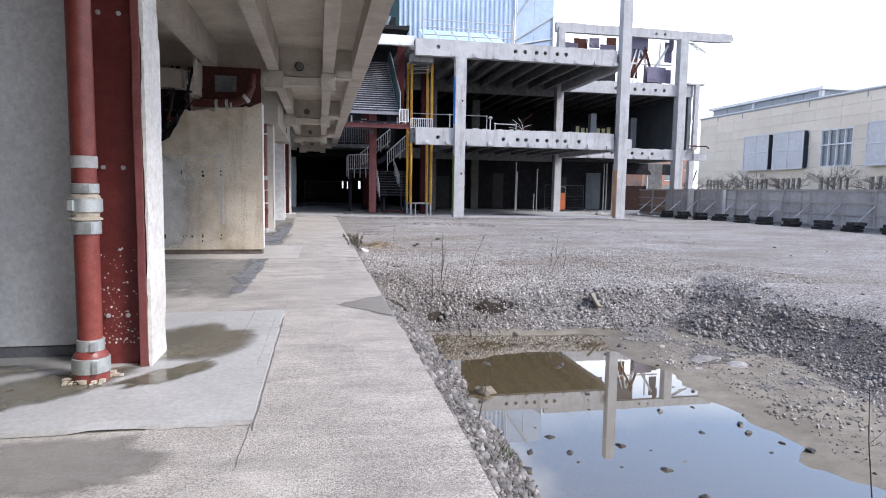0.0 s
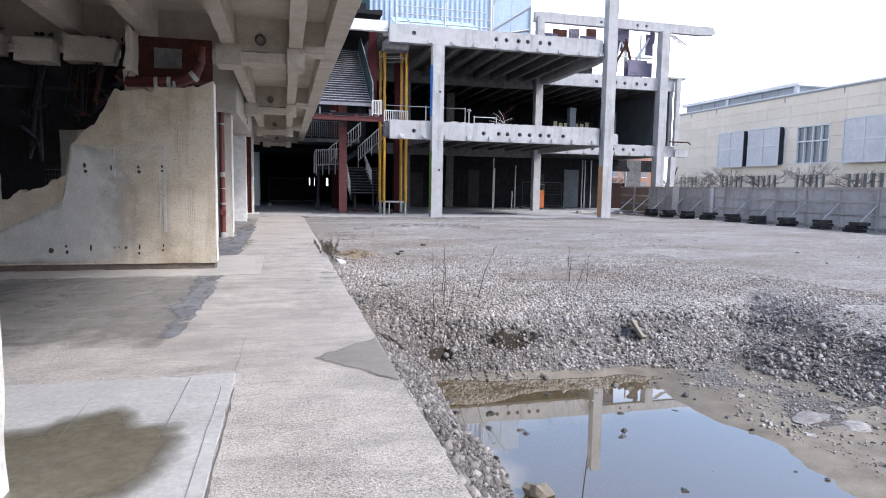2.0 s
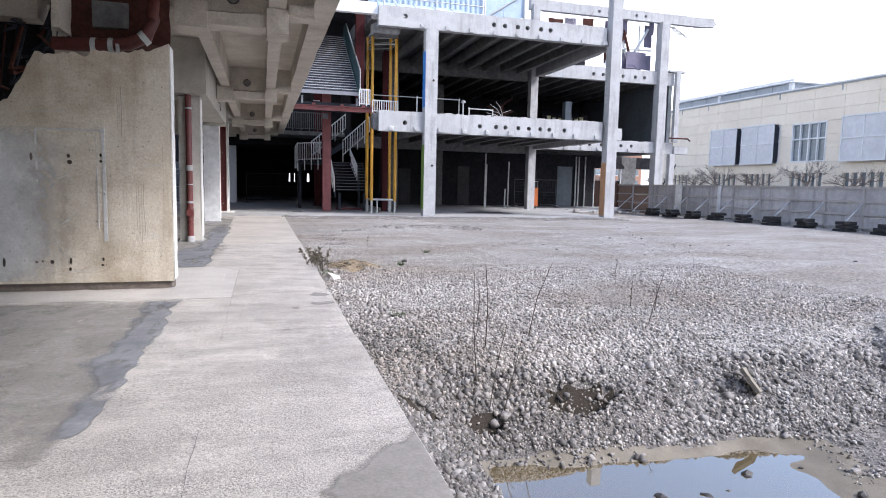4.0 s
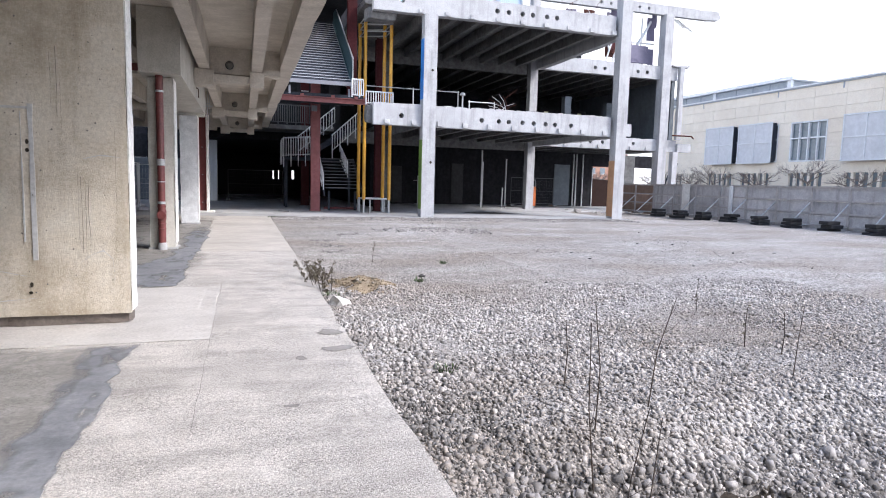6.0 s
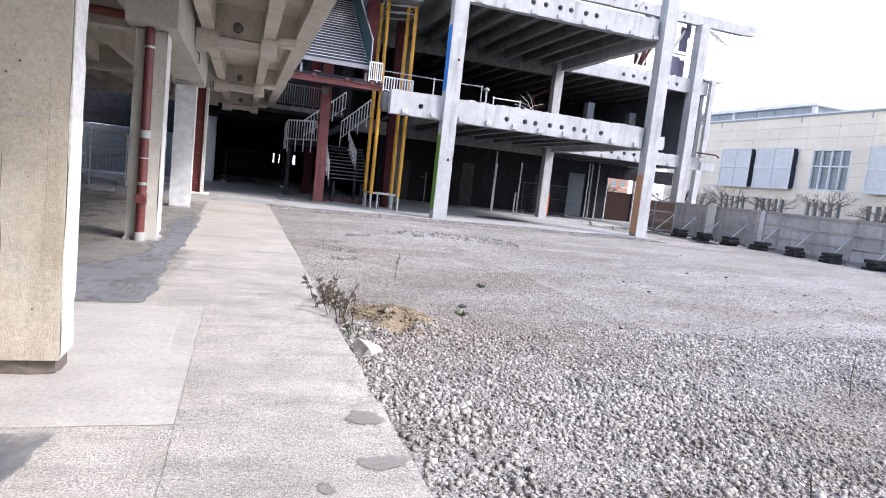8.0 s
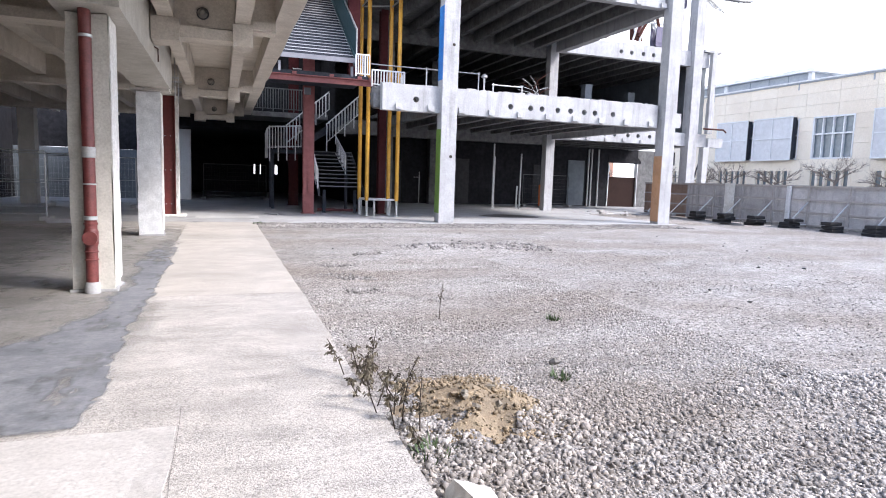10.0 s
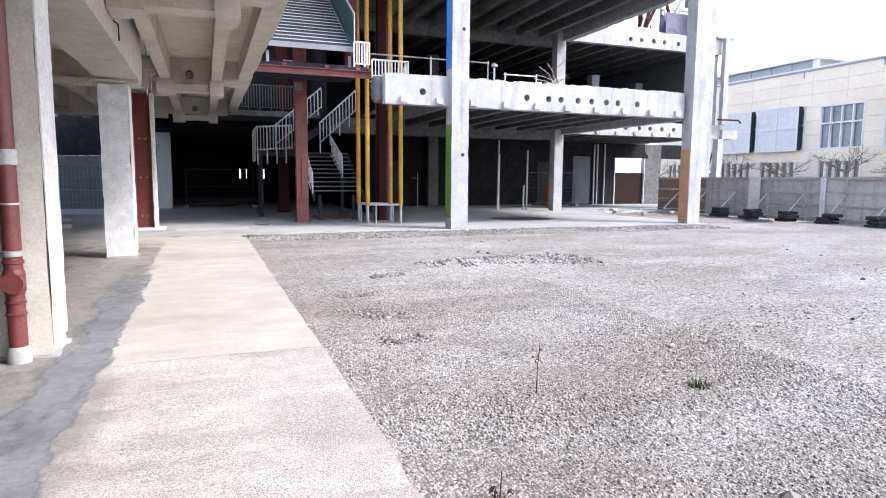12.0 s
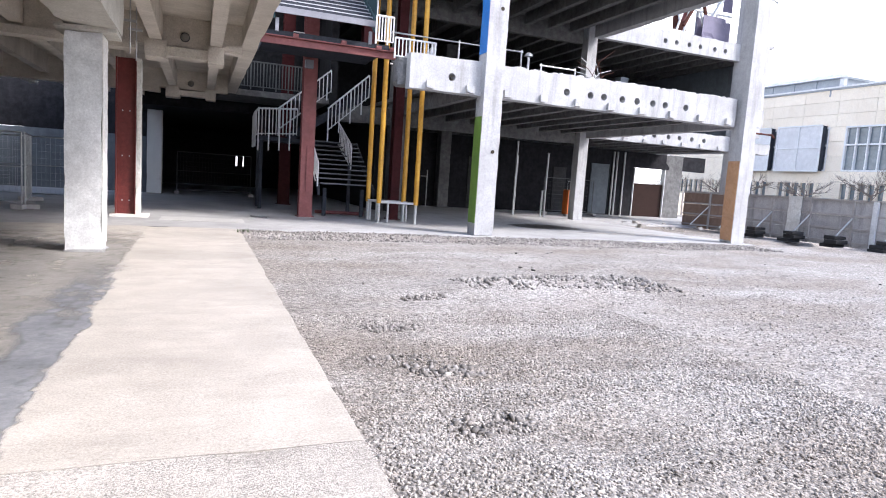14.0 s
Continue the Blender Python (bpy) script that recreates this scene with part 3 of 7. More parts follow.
def blot(name, cx, cy, rx, ry, z, mat, label, seed=0, rough=0.25, clip=None, n=72, turn=0):
    """A thin uneven film or skim of irregular outline lying on the floor."""
    pts = []
    for k in range(n):
        a = 2 * math.pi * k / n
        c, q = math.cos(a), math.sin(a)
        r = 1 + rough * (nz((c, q, seed), 1.3) + 0.6 * nz((c, q, seed), 3.5, 2) + 0.3 * nz((c, q, seed), 9, 2))
        dx, dy = rx * r * c, ry * r * q
        ct, st = math.cos(radians(turn)), math.sin(radians(turn))
        x, y = cx + dx * ct - dy * st, cy + dx * st + dy * ct
        if clip:
            x = min(max(x, clip[0]), clip[1])
            y = min(max(y, clip[2]), clip[3])
        pts.append((x, y))
    rings = (1.0, 0.86, 0.7, 0.4)
    vs = [(cx + (x - cx) * f, cy + (y - cy) * f, z) for f in rings for x, y in pts] + [(cx, cy, z)]
    fs = [(r * n + k, r * n + (k + 1) % n, (r + 1) * n + (k + 1) % n, (r + 1) * n + k) for r in range(3) for k in range(n)]
    fs += [(3 * n + k, 3 * n + (k + 1) % n, 4 * n) for k in range(n)]
    ob = solid(name, Shape().add(vs, fs), mat, label, "stain", kind="structure", fix=False)
    fade = ob.data.attributes.new("cover", "FLOAT", "POINT")
    fade.data.foreach_set("value", [0.0] * n + [0.45] * n + [0.85] * n + [1.0] * n + [1.0])
    return ob


# smooth screed pad round the first column, with a low broken edge
sh = Shape().worn(-12, -0.28, 4.80, 8.3, 0.001, 0.034, cell=0.1, amp=0.002, chip=0.03)
solid("screed_pad", sh, M_SCREED, "smooth pale screed pad raised above the slab", "floor", kind="structure")
sh = Shape().worn(-12, -0.30, 14.0, 16.9, 0.001, 0.006, cell=0.2, amp=0.001, chip=0.03)
solid("screed_strip", sh, M_STRIP, "smooth pale screed strip under the concrete wall", "floor", kind="structure")
blot("old_floor_skim", -6.1, 11.3, 5.4, 3.0, 0.004, F_OLD, "worn brownish floor skim under the building", 3, 0.12, (-24, -0.7, 8.5, 14.15))
def damp_strip(y0, y1, right, left, label, seed, widen=None, mat=None, z=0.0095, soft=0.2):
    """A ragged strip of damp skim: crisp on the walkway side, patchy and worn on the other."""
    nx, ny = 44, int((y1 - y0) / 0.06)
    xa, xb = left - (1.9 if widen else 0.5), right + 0.14
    vs, cover = [], []
    for j in range(ny + 1):
        y = y0 + (y1 - y0) * j / ny
        for i in range(nx + 1):
            x = xa + (xb - xa) * i / nx
            p = (x, y, seed)
            r = right + 0.09 * nz((0, y, seed), 1.1) + 0.05 * nz((0, y, seed), 4) + 0.02 * nz(p, 14)
            g = left + 0.22 * nz((0, y, seed), 0.9, 4) + 0.14 * nz(p, 2.5, 3) - (1.4 * sm(widen[0], widen[1], y) if widen else 0)
            c = min((r - x) / 0.03, (x - g) / soft, (y - y0) / (0.15 if soft < 1 else 1.6) + 0.4 * nz(p, 3), (y1 - y) / (0.25 if y1 < 15 else 4.5))
            c = max(0.0, min(1.0, c)) * (0.8 + 0.55 * nz((x * 1.6, y * 0.8, seed), 2.0, 7) + 0.5 * nz((x * 2, y, seed), 6.0, 3))
            edge = i in (0, nx) or j in (0, ny)
            vs.append((x, y, z))
            cover.append(-0.5 if edge else c * 1.25 - 0.3 * (c < 0.02))
    fs = [(j * (nx + 1) + i, j * (nx + 1) + i + 1, (j + 1) * (nx + 1) + i + 1, (j + 1) * (nx + 1) + i) for j in range(ny) for i in range(nx)]
    ob = solid("damp_screed", Shape().add(vs, fs), mat or F_DAMP, label, "stain", kind="structure", fix=False)
    fade = ob.data.attributes.new("cover", "FLOAT", "POINT")
    fade.data.foreach_set("value", cover)
    return ob


damp_strip(9.6, 13.97, -0.9, -1.2, "dark damp streak across the pale floor", 5, soft=0.14)
damp_strip(9.0, 13.98, -1.0, -4.6, "worn brownish skim on the floor before the wall", 21, None, F_OLD, 0.0075, 1.5)
damp_strip(16.93, 33.3, -0.98, -4.4, "worn grey skim on the floor behind the walkway", 23, None, F_OLD, 0.0078, 1.5)
damp_strip(16.92, 28.5, -0.86, -1.40, "dark grey damp strip of screed beside the walkway", 11, (20.5, 17.2))
blot("damp_screed", -1.3, 4.35, 0.75, 0.36, 0.004, F_SPOT, "grey scuffed patch on the rough slab", 17, 0.5, (-4, -0.6, 2.5, 4.78))
blot("damp_screed", -2.6, 19.4, 2.2, 2.8, 0.0065, F_OLD, "worn grey skim round the column foot", 8, 0.2, (-7, -0.45, 16.95, 26))
blot("old_floor_skim", -7.0, 25.5, 6.2, 8.0, 0.004, F_OLD, "worn grey floor skim under the building", 13, 0.12, (-24, -1.0, 17, 33.5))
blot("wet_patch", -1.05, 6.9, 0.72, 0.72, 0.039, F_WET, "shallow wet patch beside the column foot", 2, 0.3, (-2.5, -0.40, 5.9, 8.0))
blot("wet_patch", -1.75, 5.62, 0.75, 0.33, 0.041, F_WET, "shallow wet patch beside the pipe foot", 4, 0.4, (-3.4, -1.1, 4.95, 6.4), turn=50)
blot("wet_patch", -1.0, 5.85, 0.46, 0.17, 0.043, F_WET, "narrow wet runnel between pipe and column", 9, 0.4, (-2.0, -0.5, 5.3, 6.6), turn=48)
blot("wet_patch", -2.6, 6.1, 0.8, 0.2, 0.041, F_WET, "shallow wet patch along the wall foot", 14, 0.4, (-4, -1.7, 5.6, 6.45))


def damp_wedge(apex, low, high, z, label):
    """A damp patch spreading in a wedge from a point to the walkway edge."""
    n, m = 26, 22
    vs, cover = [], []
    for i in range(n + 1):
        f = i / n
        for j in range(m + 1):
            g = j / m
            x = apex[0] + (low[0] - apex[0]) * f
            ya, yb = apex[1] + (low[1] - apex[1]) * f, apex[1] + (high[1] - apex[1]) * f
            y = ya + (yb - ya) * g
            rim = min(g, 1 - g) * (yb - ya)
            vs.append((x, y, z))
            cover.append(min(1.2, (rim + 0.06 * nz((x, y, 0), 5) + 0.04 * nz((x, y, 0), 14)) / 0.11 - 0.3))
    fs = [(i * (m + 1) + j, (i + 1) * (m + 1) + j, (i + 1) * (m + 1) + j + 1, i * (m + 1) + j + 1) for i in range(n) for j in range(m)]
    ob = solid("damp_wedge", Shape().add(vs, fs), F_SPOT, label, "stain", kind="structure", fix=False)
    ob.data.attributes.new("cover", "FLOAT", "POINT").data.foreach_set("value", cover)


damp_wedge((0.24, 8.72), (0.955, 7.85), (0.955, 9.4), 0.006, "damp dark patch at the edge of the walkway")
for k, (x, y, rx, ry) in enumerate(((0.80, 14.05, 0.13, 0.13), (0.80, 13.45, 0.17, 0.09), (0.45, 13.2, 0.05, 0.07), (0.30, 12.1, 0.06, 0.03))):
    blot("tar_spot", x, y, rx, ry, 0.004, F_SPOT, "small dark spot spilt on the walkway", 20 + k, 0.35, n=32)
blot("wet_patch", 12.0, 38.0, 1.5, 1.2, 0.004, F_DARK, "round dark wet patch on the ground floor", 31, 0.15)
blot("pale_dust", 14.5, 36.0, 2.4, 0.4, 0.006, F_DUST, "pale dust swept across the ground floor", 33, 0.4)


def crack(x0, y0, x1, y1, w=0.012, seed=0, z=0.005):
    n = max(4, int(math.hypot(x1 - x0, y1 - y0) / 0.12))
    sh = Shape()
    d = Vector((x1 - x0, y1 - y0, 0)).normalized()
    s = Vector((-d.y, d.x, 0))
    vs = []
    for i in range(n + 1):
        p = Vector((x0 + (x1 - x0) * i / n, y0 + (y1 - y0) * i / n, z)) + s * 0.014 * nz((i * 0.4, seed, 0))
        ww = 0.6 * w * (0.6 + 0.5 * nz((i * 0.9, seed, 2)))
        vs += [p - s * ww / 2, p + s * ww / 2]
    sh.add(vs, [(2 * i, 2 * i + 1, 2 * i + 3, 2 * i + 2) for i in range(n)])
    return solid("floor_joint", sh, M_JOINT, "dark open joint in the floor slab", "joint", kind="structure")


crack(-0.29, 8.4, -0.28, 9.6, 0.01, 1)
crack(-0.295, 11.8, -0.295, 17.2, 0.008, 2)
crack(-2.5, 12.85, -0.1, 12.9, 0.006, 3)
crack(-0.29, 14.0, 0.2, 14.02, 0.01, 4)
crack(-0.30, 4.2, -0.29, 4.95, 0.012, 5)
crack(-0.27, 4.7, -0.27, 8.0, 0.03, 12, 0.004)
crack(-0.36, 6.0, -0.35, 8.0, 0.008, 13, 0.038)
crack(-0.45, 5.5, -0.2, 5.55, 0.008, 14, 0.038)
crack(-1.16, 7.85, -1.14, 7.1, 0.010, 6, 0.045)
crack(-0.59, 8.2, -0.60, 7.05, 0.012, 15, 0.045)
crack(-1.9, 7.37, -0.29, 7.32, 0.008, 16, 0.045)
crack(-0.27, 7.95, -0.265, 7.5, 0.02, 17)
crack(0.05, 7.14, 0.75, 7.36, 0.008, 18)
crack(-0.26, 6.77, -0.1, 6.72, 0.008, 19)
crack(-0.2, 11.3, 0.6, 11.2, 0.007, 20)
crack(0.2, 20.2, 0.95, 20.1, 0.008, 21)
crack(-0.55, 19.85, 0.1, 19.7, 0.006, 22)
crack(-0.45, 13.1, 0.3, 13.15, 0.006, 7)
crack(-0.9, 17.6, 0.2, 17.75, 0.006, 8)
crack(0.05, 18.9, 0.25, 18.4, 0.006, 9)
crack(-0.4, 21.3, 0.5, 21.2, 0.004, 10)
crack(-1.6, 33.6, 0.8, 33.6, 0.02, 11)


# ---- ceiling over the walkway and the undercroft: slab, joists, cross beams ----
CROSS = (-9.8, -1.2, 7.4, 16.0, 24.6, 33.2, 41.8)
JOISTS = (0.33, -0.9) + tuple(-2.25 - 1.24 * i for i in range(16))
sh = Shape().box(-24, 1.25, -14, 46.5, 4.66, 4.95)
for y in CROSS:
    sh.worn(-24, 0.9, y + 0.12, y + 0.45, 4.02, 4.665, cell=0.5, amp=0.004, chip=0.02)
    sh.worn(-1.12, 0.48, y + 0.02, y + 0.50, 3.80, 4.00, cell=0.2, amp=0.004, chip=0.02)
    sh.worn(-24, -1.3, y + 0.02, y + 0.50, 3.86, 4.03, cell=0.5, amp=0.004, chip=0.02)
    sh.worn(-1.13, -0.68, y - 0.06, y + 0.55, 3.72, 4.10, cell=0.15, amp=0.004, chip=0.025)
    sh.worn(0.16, 0.50, y - 0.06, y + 0.55, 3.72, 4.10, cell=0.15, amp=0.004, chip=0.025)
    sh.worn(0.50, 0.89, y + 0.05, y + 0.47, 4.06, 4.2, cell=0.2, amp=0.003, chip=0.02)
for x in JOISTS:
    for a, c in zip(CROSS, CROSS[1:] + (46.4,)):
        sh.worn(x - 0.13, x + 0.13, a + 0.46, c + 0.11, 4.10, 4.663, cell=0.45, amp=0.004, chip=0.015)
solid("ceiling", sh, M_SOFFIT, "ribbed concrete soffit with joists and cross beams", "ceiling", kind="structure")
sh = Shape().worn(0.885, 1.24, -14, 46.5, 4.22, 5.05, cell=0.45, amp=0.006, chip=0.03)
solid("edge_beam", sh, M_SOFFIT, "long concrete edge beam along the overhang", "beam", kind="structure")
sh = Shape().worn(-1.9, -1.14, 21.25, 29.6, 3.42, 4.655, cell=0.4, amp=0.006, chip=0.03)
sh.worn(-2.0, -1.16, 28.8, 29.58, 3.36, 3.425, cell=0.2, amp=0.004, chip=0.02)
solid("downstand_beam", sh, M_COLUMN, "deep concrete beam carried by the two columns", "beam", kind="structure")


def soffit_lamp(x, y, z):
    t = thing("bulkhead_lamp", (x, y, z), "small round grey bulkhead lamp on the cross beam", "lamp", "bulkhead lamps")
    base = Shape().tube([(x, y, z), (x, y - 0.05, z)], 0.10, 20)
    part("base", base, M_STAIR, t, smooth=True)
    dome = Shape().tube([(x, y - 0.05, z), (x, y - 0.08, z), (x, y - 0.11, z), (x, y - 0.125, z)], 0.088, 20, r2=0.05)
    part("diffuser", dome, M_LAMP, t, "dusty glass diffuser", smooth=True)


for y in CROSS[2:]:
    soffit_lamp(-0.32, y + 0.125, 4.24)

# hangers and stub brackets under the ceiling
for y, x in ((30.6, -1.15), (31.4, -1.12)):
    t = thing("pipe_hanger", (x, y, 4.1), "rusty steel hanger fixed under the ceiling", "bracket", "ceiling hangers")
    part("rod", Shape().tube([(x, y, 4.66), (x, y, 3.35)], 0.012, 6), M_STEEL, t)
    part("cross_bar", Shape().box(x - 0.14, x + 0.1, y - 0.02, y + 0.02, 3.9, 3.94), M_STEEL, t)
t = thing("hook", (-1.13, 25.5, 3.7), "small bent steel hook on the beam side", "hook")
part("rod", Shape().tube([(-1.14, 25.3, 3.72), (-1.10, 25.5, 3.72), (-1.10, 25.52, 3.5)], 0.012, 6), M_RUST, t)


# ---- columns and walls of the undercroft ----
def bolt(sh, x, y, z, r=0.018):
    sh.tube([(x, y, z), (x, y - 0.018, z)], r, 6)
    sh.tube([(x, y - 0.018, z), (x, y - 0.032, z)], r * 0.6, 8)


def steel_post(name, x0, x1, y, top, mat, label, edge=0.03, coat=0.104, bolts=4):
    """A steel channel post with bolts, edged by a coat of white plaster."""
    t = thing(name, ((x0 + x1) / 2, y + 0.2, 0), label, "column", "steel posts")
    part("web", Shape().box(x0, x1, y + 0.10, y + 0.13, 0, top), mat, t)
    part("flange", Shape().box(x0 - 0.03, x0, y, y + 0.42, 0, top), mat, t)
    bevel(part("flange", Shape().worn(x1, x1 + edge, y - 0.02, y + 0.42, 0, top, cell=0.12, amp=0.002, chip=0.006), M_REDFAR if edge > 0.04 else mat, t), 0.004)
    w = x1 - x0
    k = 0
    z = 0.42
    while z < top - 0.2 and k < bolts:
        for fx in (0.3, 0.7):
            sh = Shape()
            bolt(sh, x0 + w * fx, y + 0.10, z)
            part("bolt", sh, M_CLAMP, t, "pale bolt head", smooth=True)
        z += (top - 0.6) / max(1, bolts - 1) if bolts > 1 else top
        k += 1
    xa = x1 + edge + 0.001
    part("plaster_edge", Shape().worn(xa, xa + coat, y - 0.015, y + 0.46, 0.02, top, cell=0.06, amp=0.003, chip=0.018), M_PLASTER, t, "chipped white plaster edge")
    return t


def paint_flecks(t, x0, x1, y, z0, z1, count, seed):
    """Spots where the paint has flaked off down to pale primer."""
    rg = random.Random(seed)
    sh = Shape()
    for _ in range(count):
        x, z = rg.uniform(x0, x1), z0 + (z1 - z0) * rg.random() ** 1.6
        r, n = rg.choice((0.003, 0.004, 0.006, 0.009)), 7
        sh.add([(x + r * rg.uniform(0.6, 1.4) * math.cos(2 * math.pi * k / n), y, z + r * rg.uniform(0.5, 1.5) * math.sin(2 * math.pi * k / n)) for k in range(n)], [tuple(range(n))])
    tagged(part("flaked_paint", sh, M_PLASTER, t, "pale spots of flaked paint", fix=False), kind="stuff")


first = steel_post("steel_post", -1.60, -1.245, 6.10, 4.05, M_RED, "dark red steel post with bolts and chipped white plaster edge", 0.06, 0.03)
paint_flecks(first, -1.56, -1.28, 6.196, 0.2, 0.95, 120, 71)
sh = Shape().worn(-9, -1.66, 6.50, 6.9, 0.12, 3.45, cell=0.3, amp=0.004, chip=0.02)
solid("wall_south", sh, M_GREYWALL, "pale blue-grey painted wall with scuffed foot", "wall", kind="structure")
sh = Shape().worn(-9, -1.66, 6.49, 6.91, 0.0, 0.118, cell=0.15, amp=0.006, chip=0.04)
solid("wall_foot", sh, M_DAMP, "dark stripped concrete at the wall foot", "baseboard", kind="structure")

r2 = steel_post("steel_post", -1.96, -1.54, 36.0, 4.05, M_RED, "red steel channel post with white plaster edge")
part("plinth", Shape().worn(-2.1, -1.2, 35.8, 36.6, 0, 0.07, cell=0.12, amp=0.004, chip=0.03), M_PLASTER, r2, "pale mortar plinth")


def concrete_column(x0, x1, y0, y1, top, mat, label, light_face=True, foot=True):
    t = thing("concrete_column", ((x0 + x1) / 2, (y0 + y1) / 2, 0), label, "column", "undercroft columns")
    part("shaft", Shape().worn(x0, x1, y0, y1, 0.0, top, cell=0.16, amp=0.005, chip=0.03), mat, t)
    # pale skin puts the daylight on the yard-facing side into the colour
    if light_face:
        part("render_coat", Shape().worn(x1 + 0.001, x1 + 0.016, y0 + 0.005, y1 - 0.005, 0.12, top - 0.02, cell=0.14, amp=0.002, chip=0.012), M_PLASTER, t, "pale skin standing for light on the open side")
    if foot:
        part("mortar_skirt", Shape().worn(x0 - 0.03, x1 + 0.05, y0 - 0.04, y1 + 0.03, 0, 0.05, cell=0.07, amp=0.012, chip=0.05), M_OLDFLOOR, t, "crumbly mortar at the foot")
    return t


concrete_column(-1.80, -1.325, 21.65, 22.2, 3.42, M_COLUMN, "bare grey concrete column with its open side coloured pale for light")
concrete_column(-1.88, -1.37, 28.95, 29.5, 3.36, M_WHITEC, "whitewashed concrete column under the beam end")
concrete_column(-2.21, -1.6, 49.0, 49.6, 4.1, M_GREYWALL, "pale blue painted column deep in the passage")
for x in (-7.6,):
    for y in (9.5, 15.6, 22.0, 29.2, 36.2, 43):
        concrete_column(x - 0.3, x + 0.3, y, y + 0.6, 4.1, M_COLUMN, "dim concrete column inside the undercroft", False, False)

# the broken cross wall: its ragged top falls away from the open side
sh = Shape()
top = []
for i in range(121):
    x = -1.07 - (5.4 * i / 120)
    stops = ((-1.07, 3.22), (-1.32, 3.11), (-2.62, 2.98), (-2.88, 2.48), (-3.28, 2.10), (-3.34, 1.62), (-3.68, 1.42), (-4.5, 1.1), (-6.6, 0.5))
    for (xa, za), (xb, zb) in zip(stops, stops[1:]):
        if xb <= x <= xa:
            z = za + (zb - za) * (x - xa) / (xb - xa)
    top.append((x, z + (0.07 * nz((x, 0, 0), 6) + 0.06 * nz((x, 3, 0), 15) + 0.03 * nz((x, 5, 0), 31) if i > 4 else 0.01 * nz((x, 0, 0), 8))))
Y0, Y1 = 14.80, 15.10
nz_rows = 14
for face_y in (Y0, Y1):
    vs, fs = [], []
    for i, (x, z) in enumerate(top):
        for j in range(nz_rows + 1):
            zz = 0.11 + (z - 0.11) * j / nz_rows
            vs.append((x, face_y + (0.006 * nz((x, zz, face_y), 2.2)) * (1 if face_y == Y0 else -1), zz))
    for i in range(120):
        for j in range(nz_rows):
            a = i * (nz_rows + 1) + j
            fs.append((a, a + 1, a + nz_rows + 2, a + nz_rows + 1))
    sh.add(vs, fs)
n1 = 121 * (nz_rows + 1)
caps = [(i * (nz_rows + 1) + nz_rows, (i + 1) * (nz_rows + 1) + nz_rows, n1 + (i + 1) * (nz_rows + 1) + nz_rows, n1 + i * (nz_rows + 1) + nz_rows) for i in range(120)]
caps += [(i * (nz_rows + 1), (i + 1) * (nz_rows + 1), n1 + (i + 1) * (nz_rows + 1), n1 + i * (nz_rows + 1)) for i in range(120)]
caps += [(j, j + 1, n1 + j + 1, n1 + j) for j in range(nz_rows)]
sh.f += caps
sh.m += [0] * len(caps)
wall = solid("wall_broken", sh, M_WALLC, "half-demolished concrete wall with ragged top and holes", "wall", kind="structure")
# pale skin on the wall end, standing for daylight from the yard
sh = Shape().worn(-1.068, -1.052, Y0 + 0.004, Y1 - 0.004, 0.13, 3.2, cell=0.1, amp=0.002, chip=0.015)
solid("wall_render", sh, M_PLASTER, "pale skin standing for light on the wall end", "trim", kind="structure")
sh = Shape().worn(-6.4, -1.08, Y0 + 0.03, Y1 - 0.02, 0.0, 0.112, cell=0.15, amp=0.006, chip=0.03)
solid("wall_kicker", sh, M_KICK, "dark recessed foot of the concrete wall", "baseboard", kind="structure")
# remains of grey paint on the inner half of the wall
vs, cov = [], []
for i in range(13):
    for j in range(9):
        x, z = -2.1 - 2.3 * i / 12, 0.14 + 1.95 * j / 8
        vs.append((x, Y0 - 0.009, z if i < 7 else 0.14 + (1.0 - 0.1 * (i - 7)) * j / 8))
        cov.append(min(1.0, 0.2 * i) * (1.0 if 0 < j < 8 else 0.5))
ob = solid("wall_paint", Shape().add(vs, [(i * 9 + j, i * 9 + j + 1, i * 9 + j + 10, i * 9 + j + 9) for i in range(12) for j in range(8)]), F_PAINT, "worn grey paint on the concrete wall", "trim", kind="structure", fix=False)
ob.data.attributes.new("cover", "FLOAT", "POINT").data.foreach_set("value", cov)
# plaster lines left by a removed panel, and drilled holes
sh = Shape()
for x0, x1, z0, z1 in ((-1.96, -1.915, 0.62, 2.13), (-2.72, -1.96, 2.08, 2.105), (-2.735, -2.71, 1.4, 2.08), (-2.03, -2.015, 0.8, 2.06)):
    sh.worn(x0 * 0.967, x1 * 0.967, Y0 - 0.011, Y0 + 0.01, z0 * 0.967 + 0.05, z1 * 0.967 + 0.05, cell=0.06, amp=0.002, chip=0.012)
solid("wall_scar", sh, M_SCREED, "raised outline of a removed wall panel", "trim", kind="structure")
# flat dark discs stand for the shaded depth of the holes
sh = Shape()
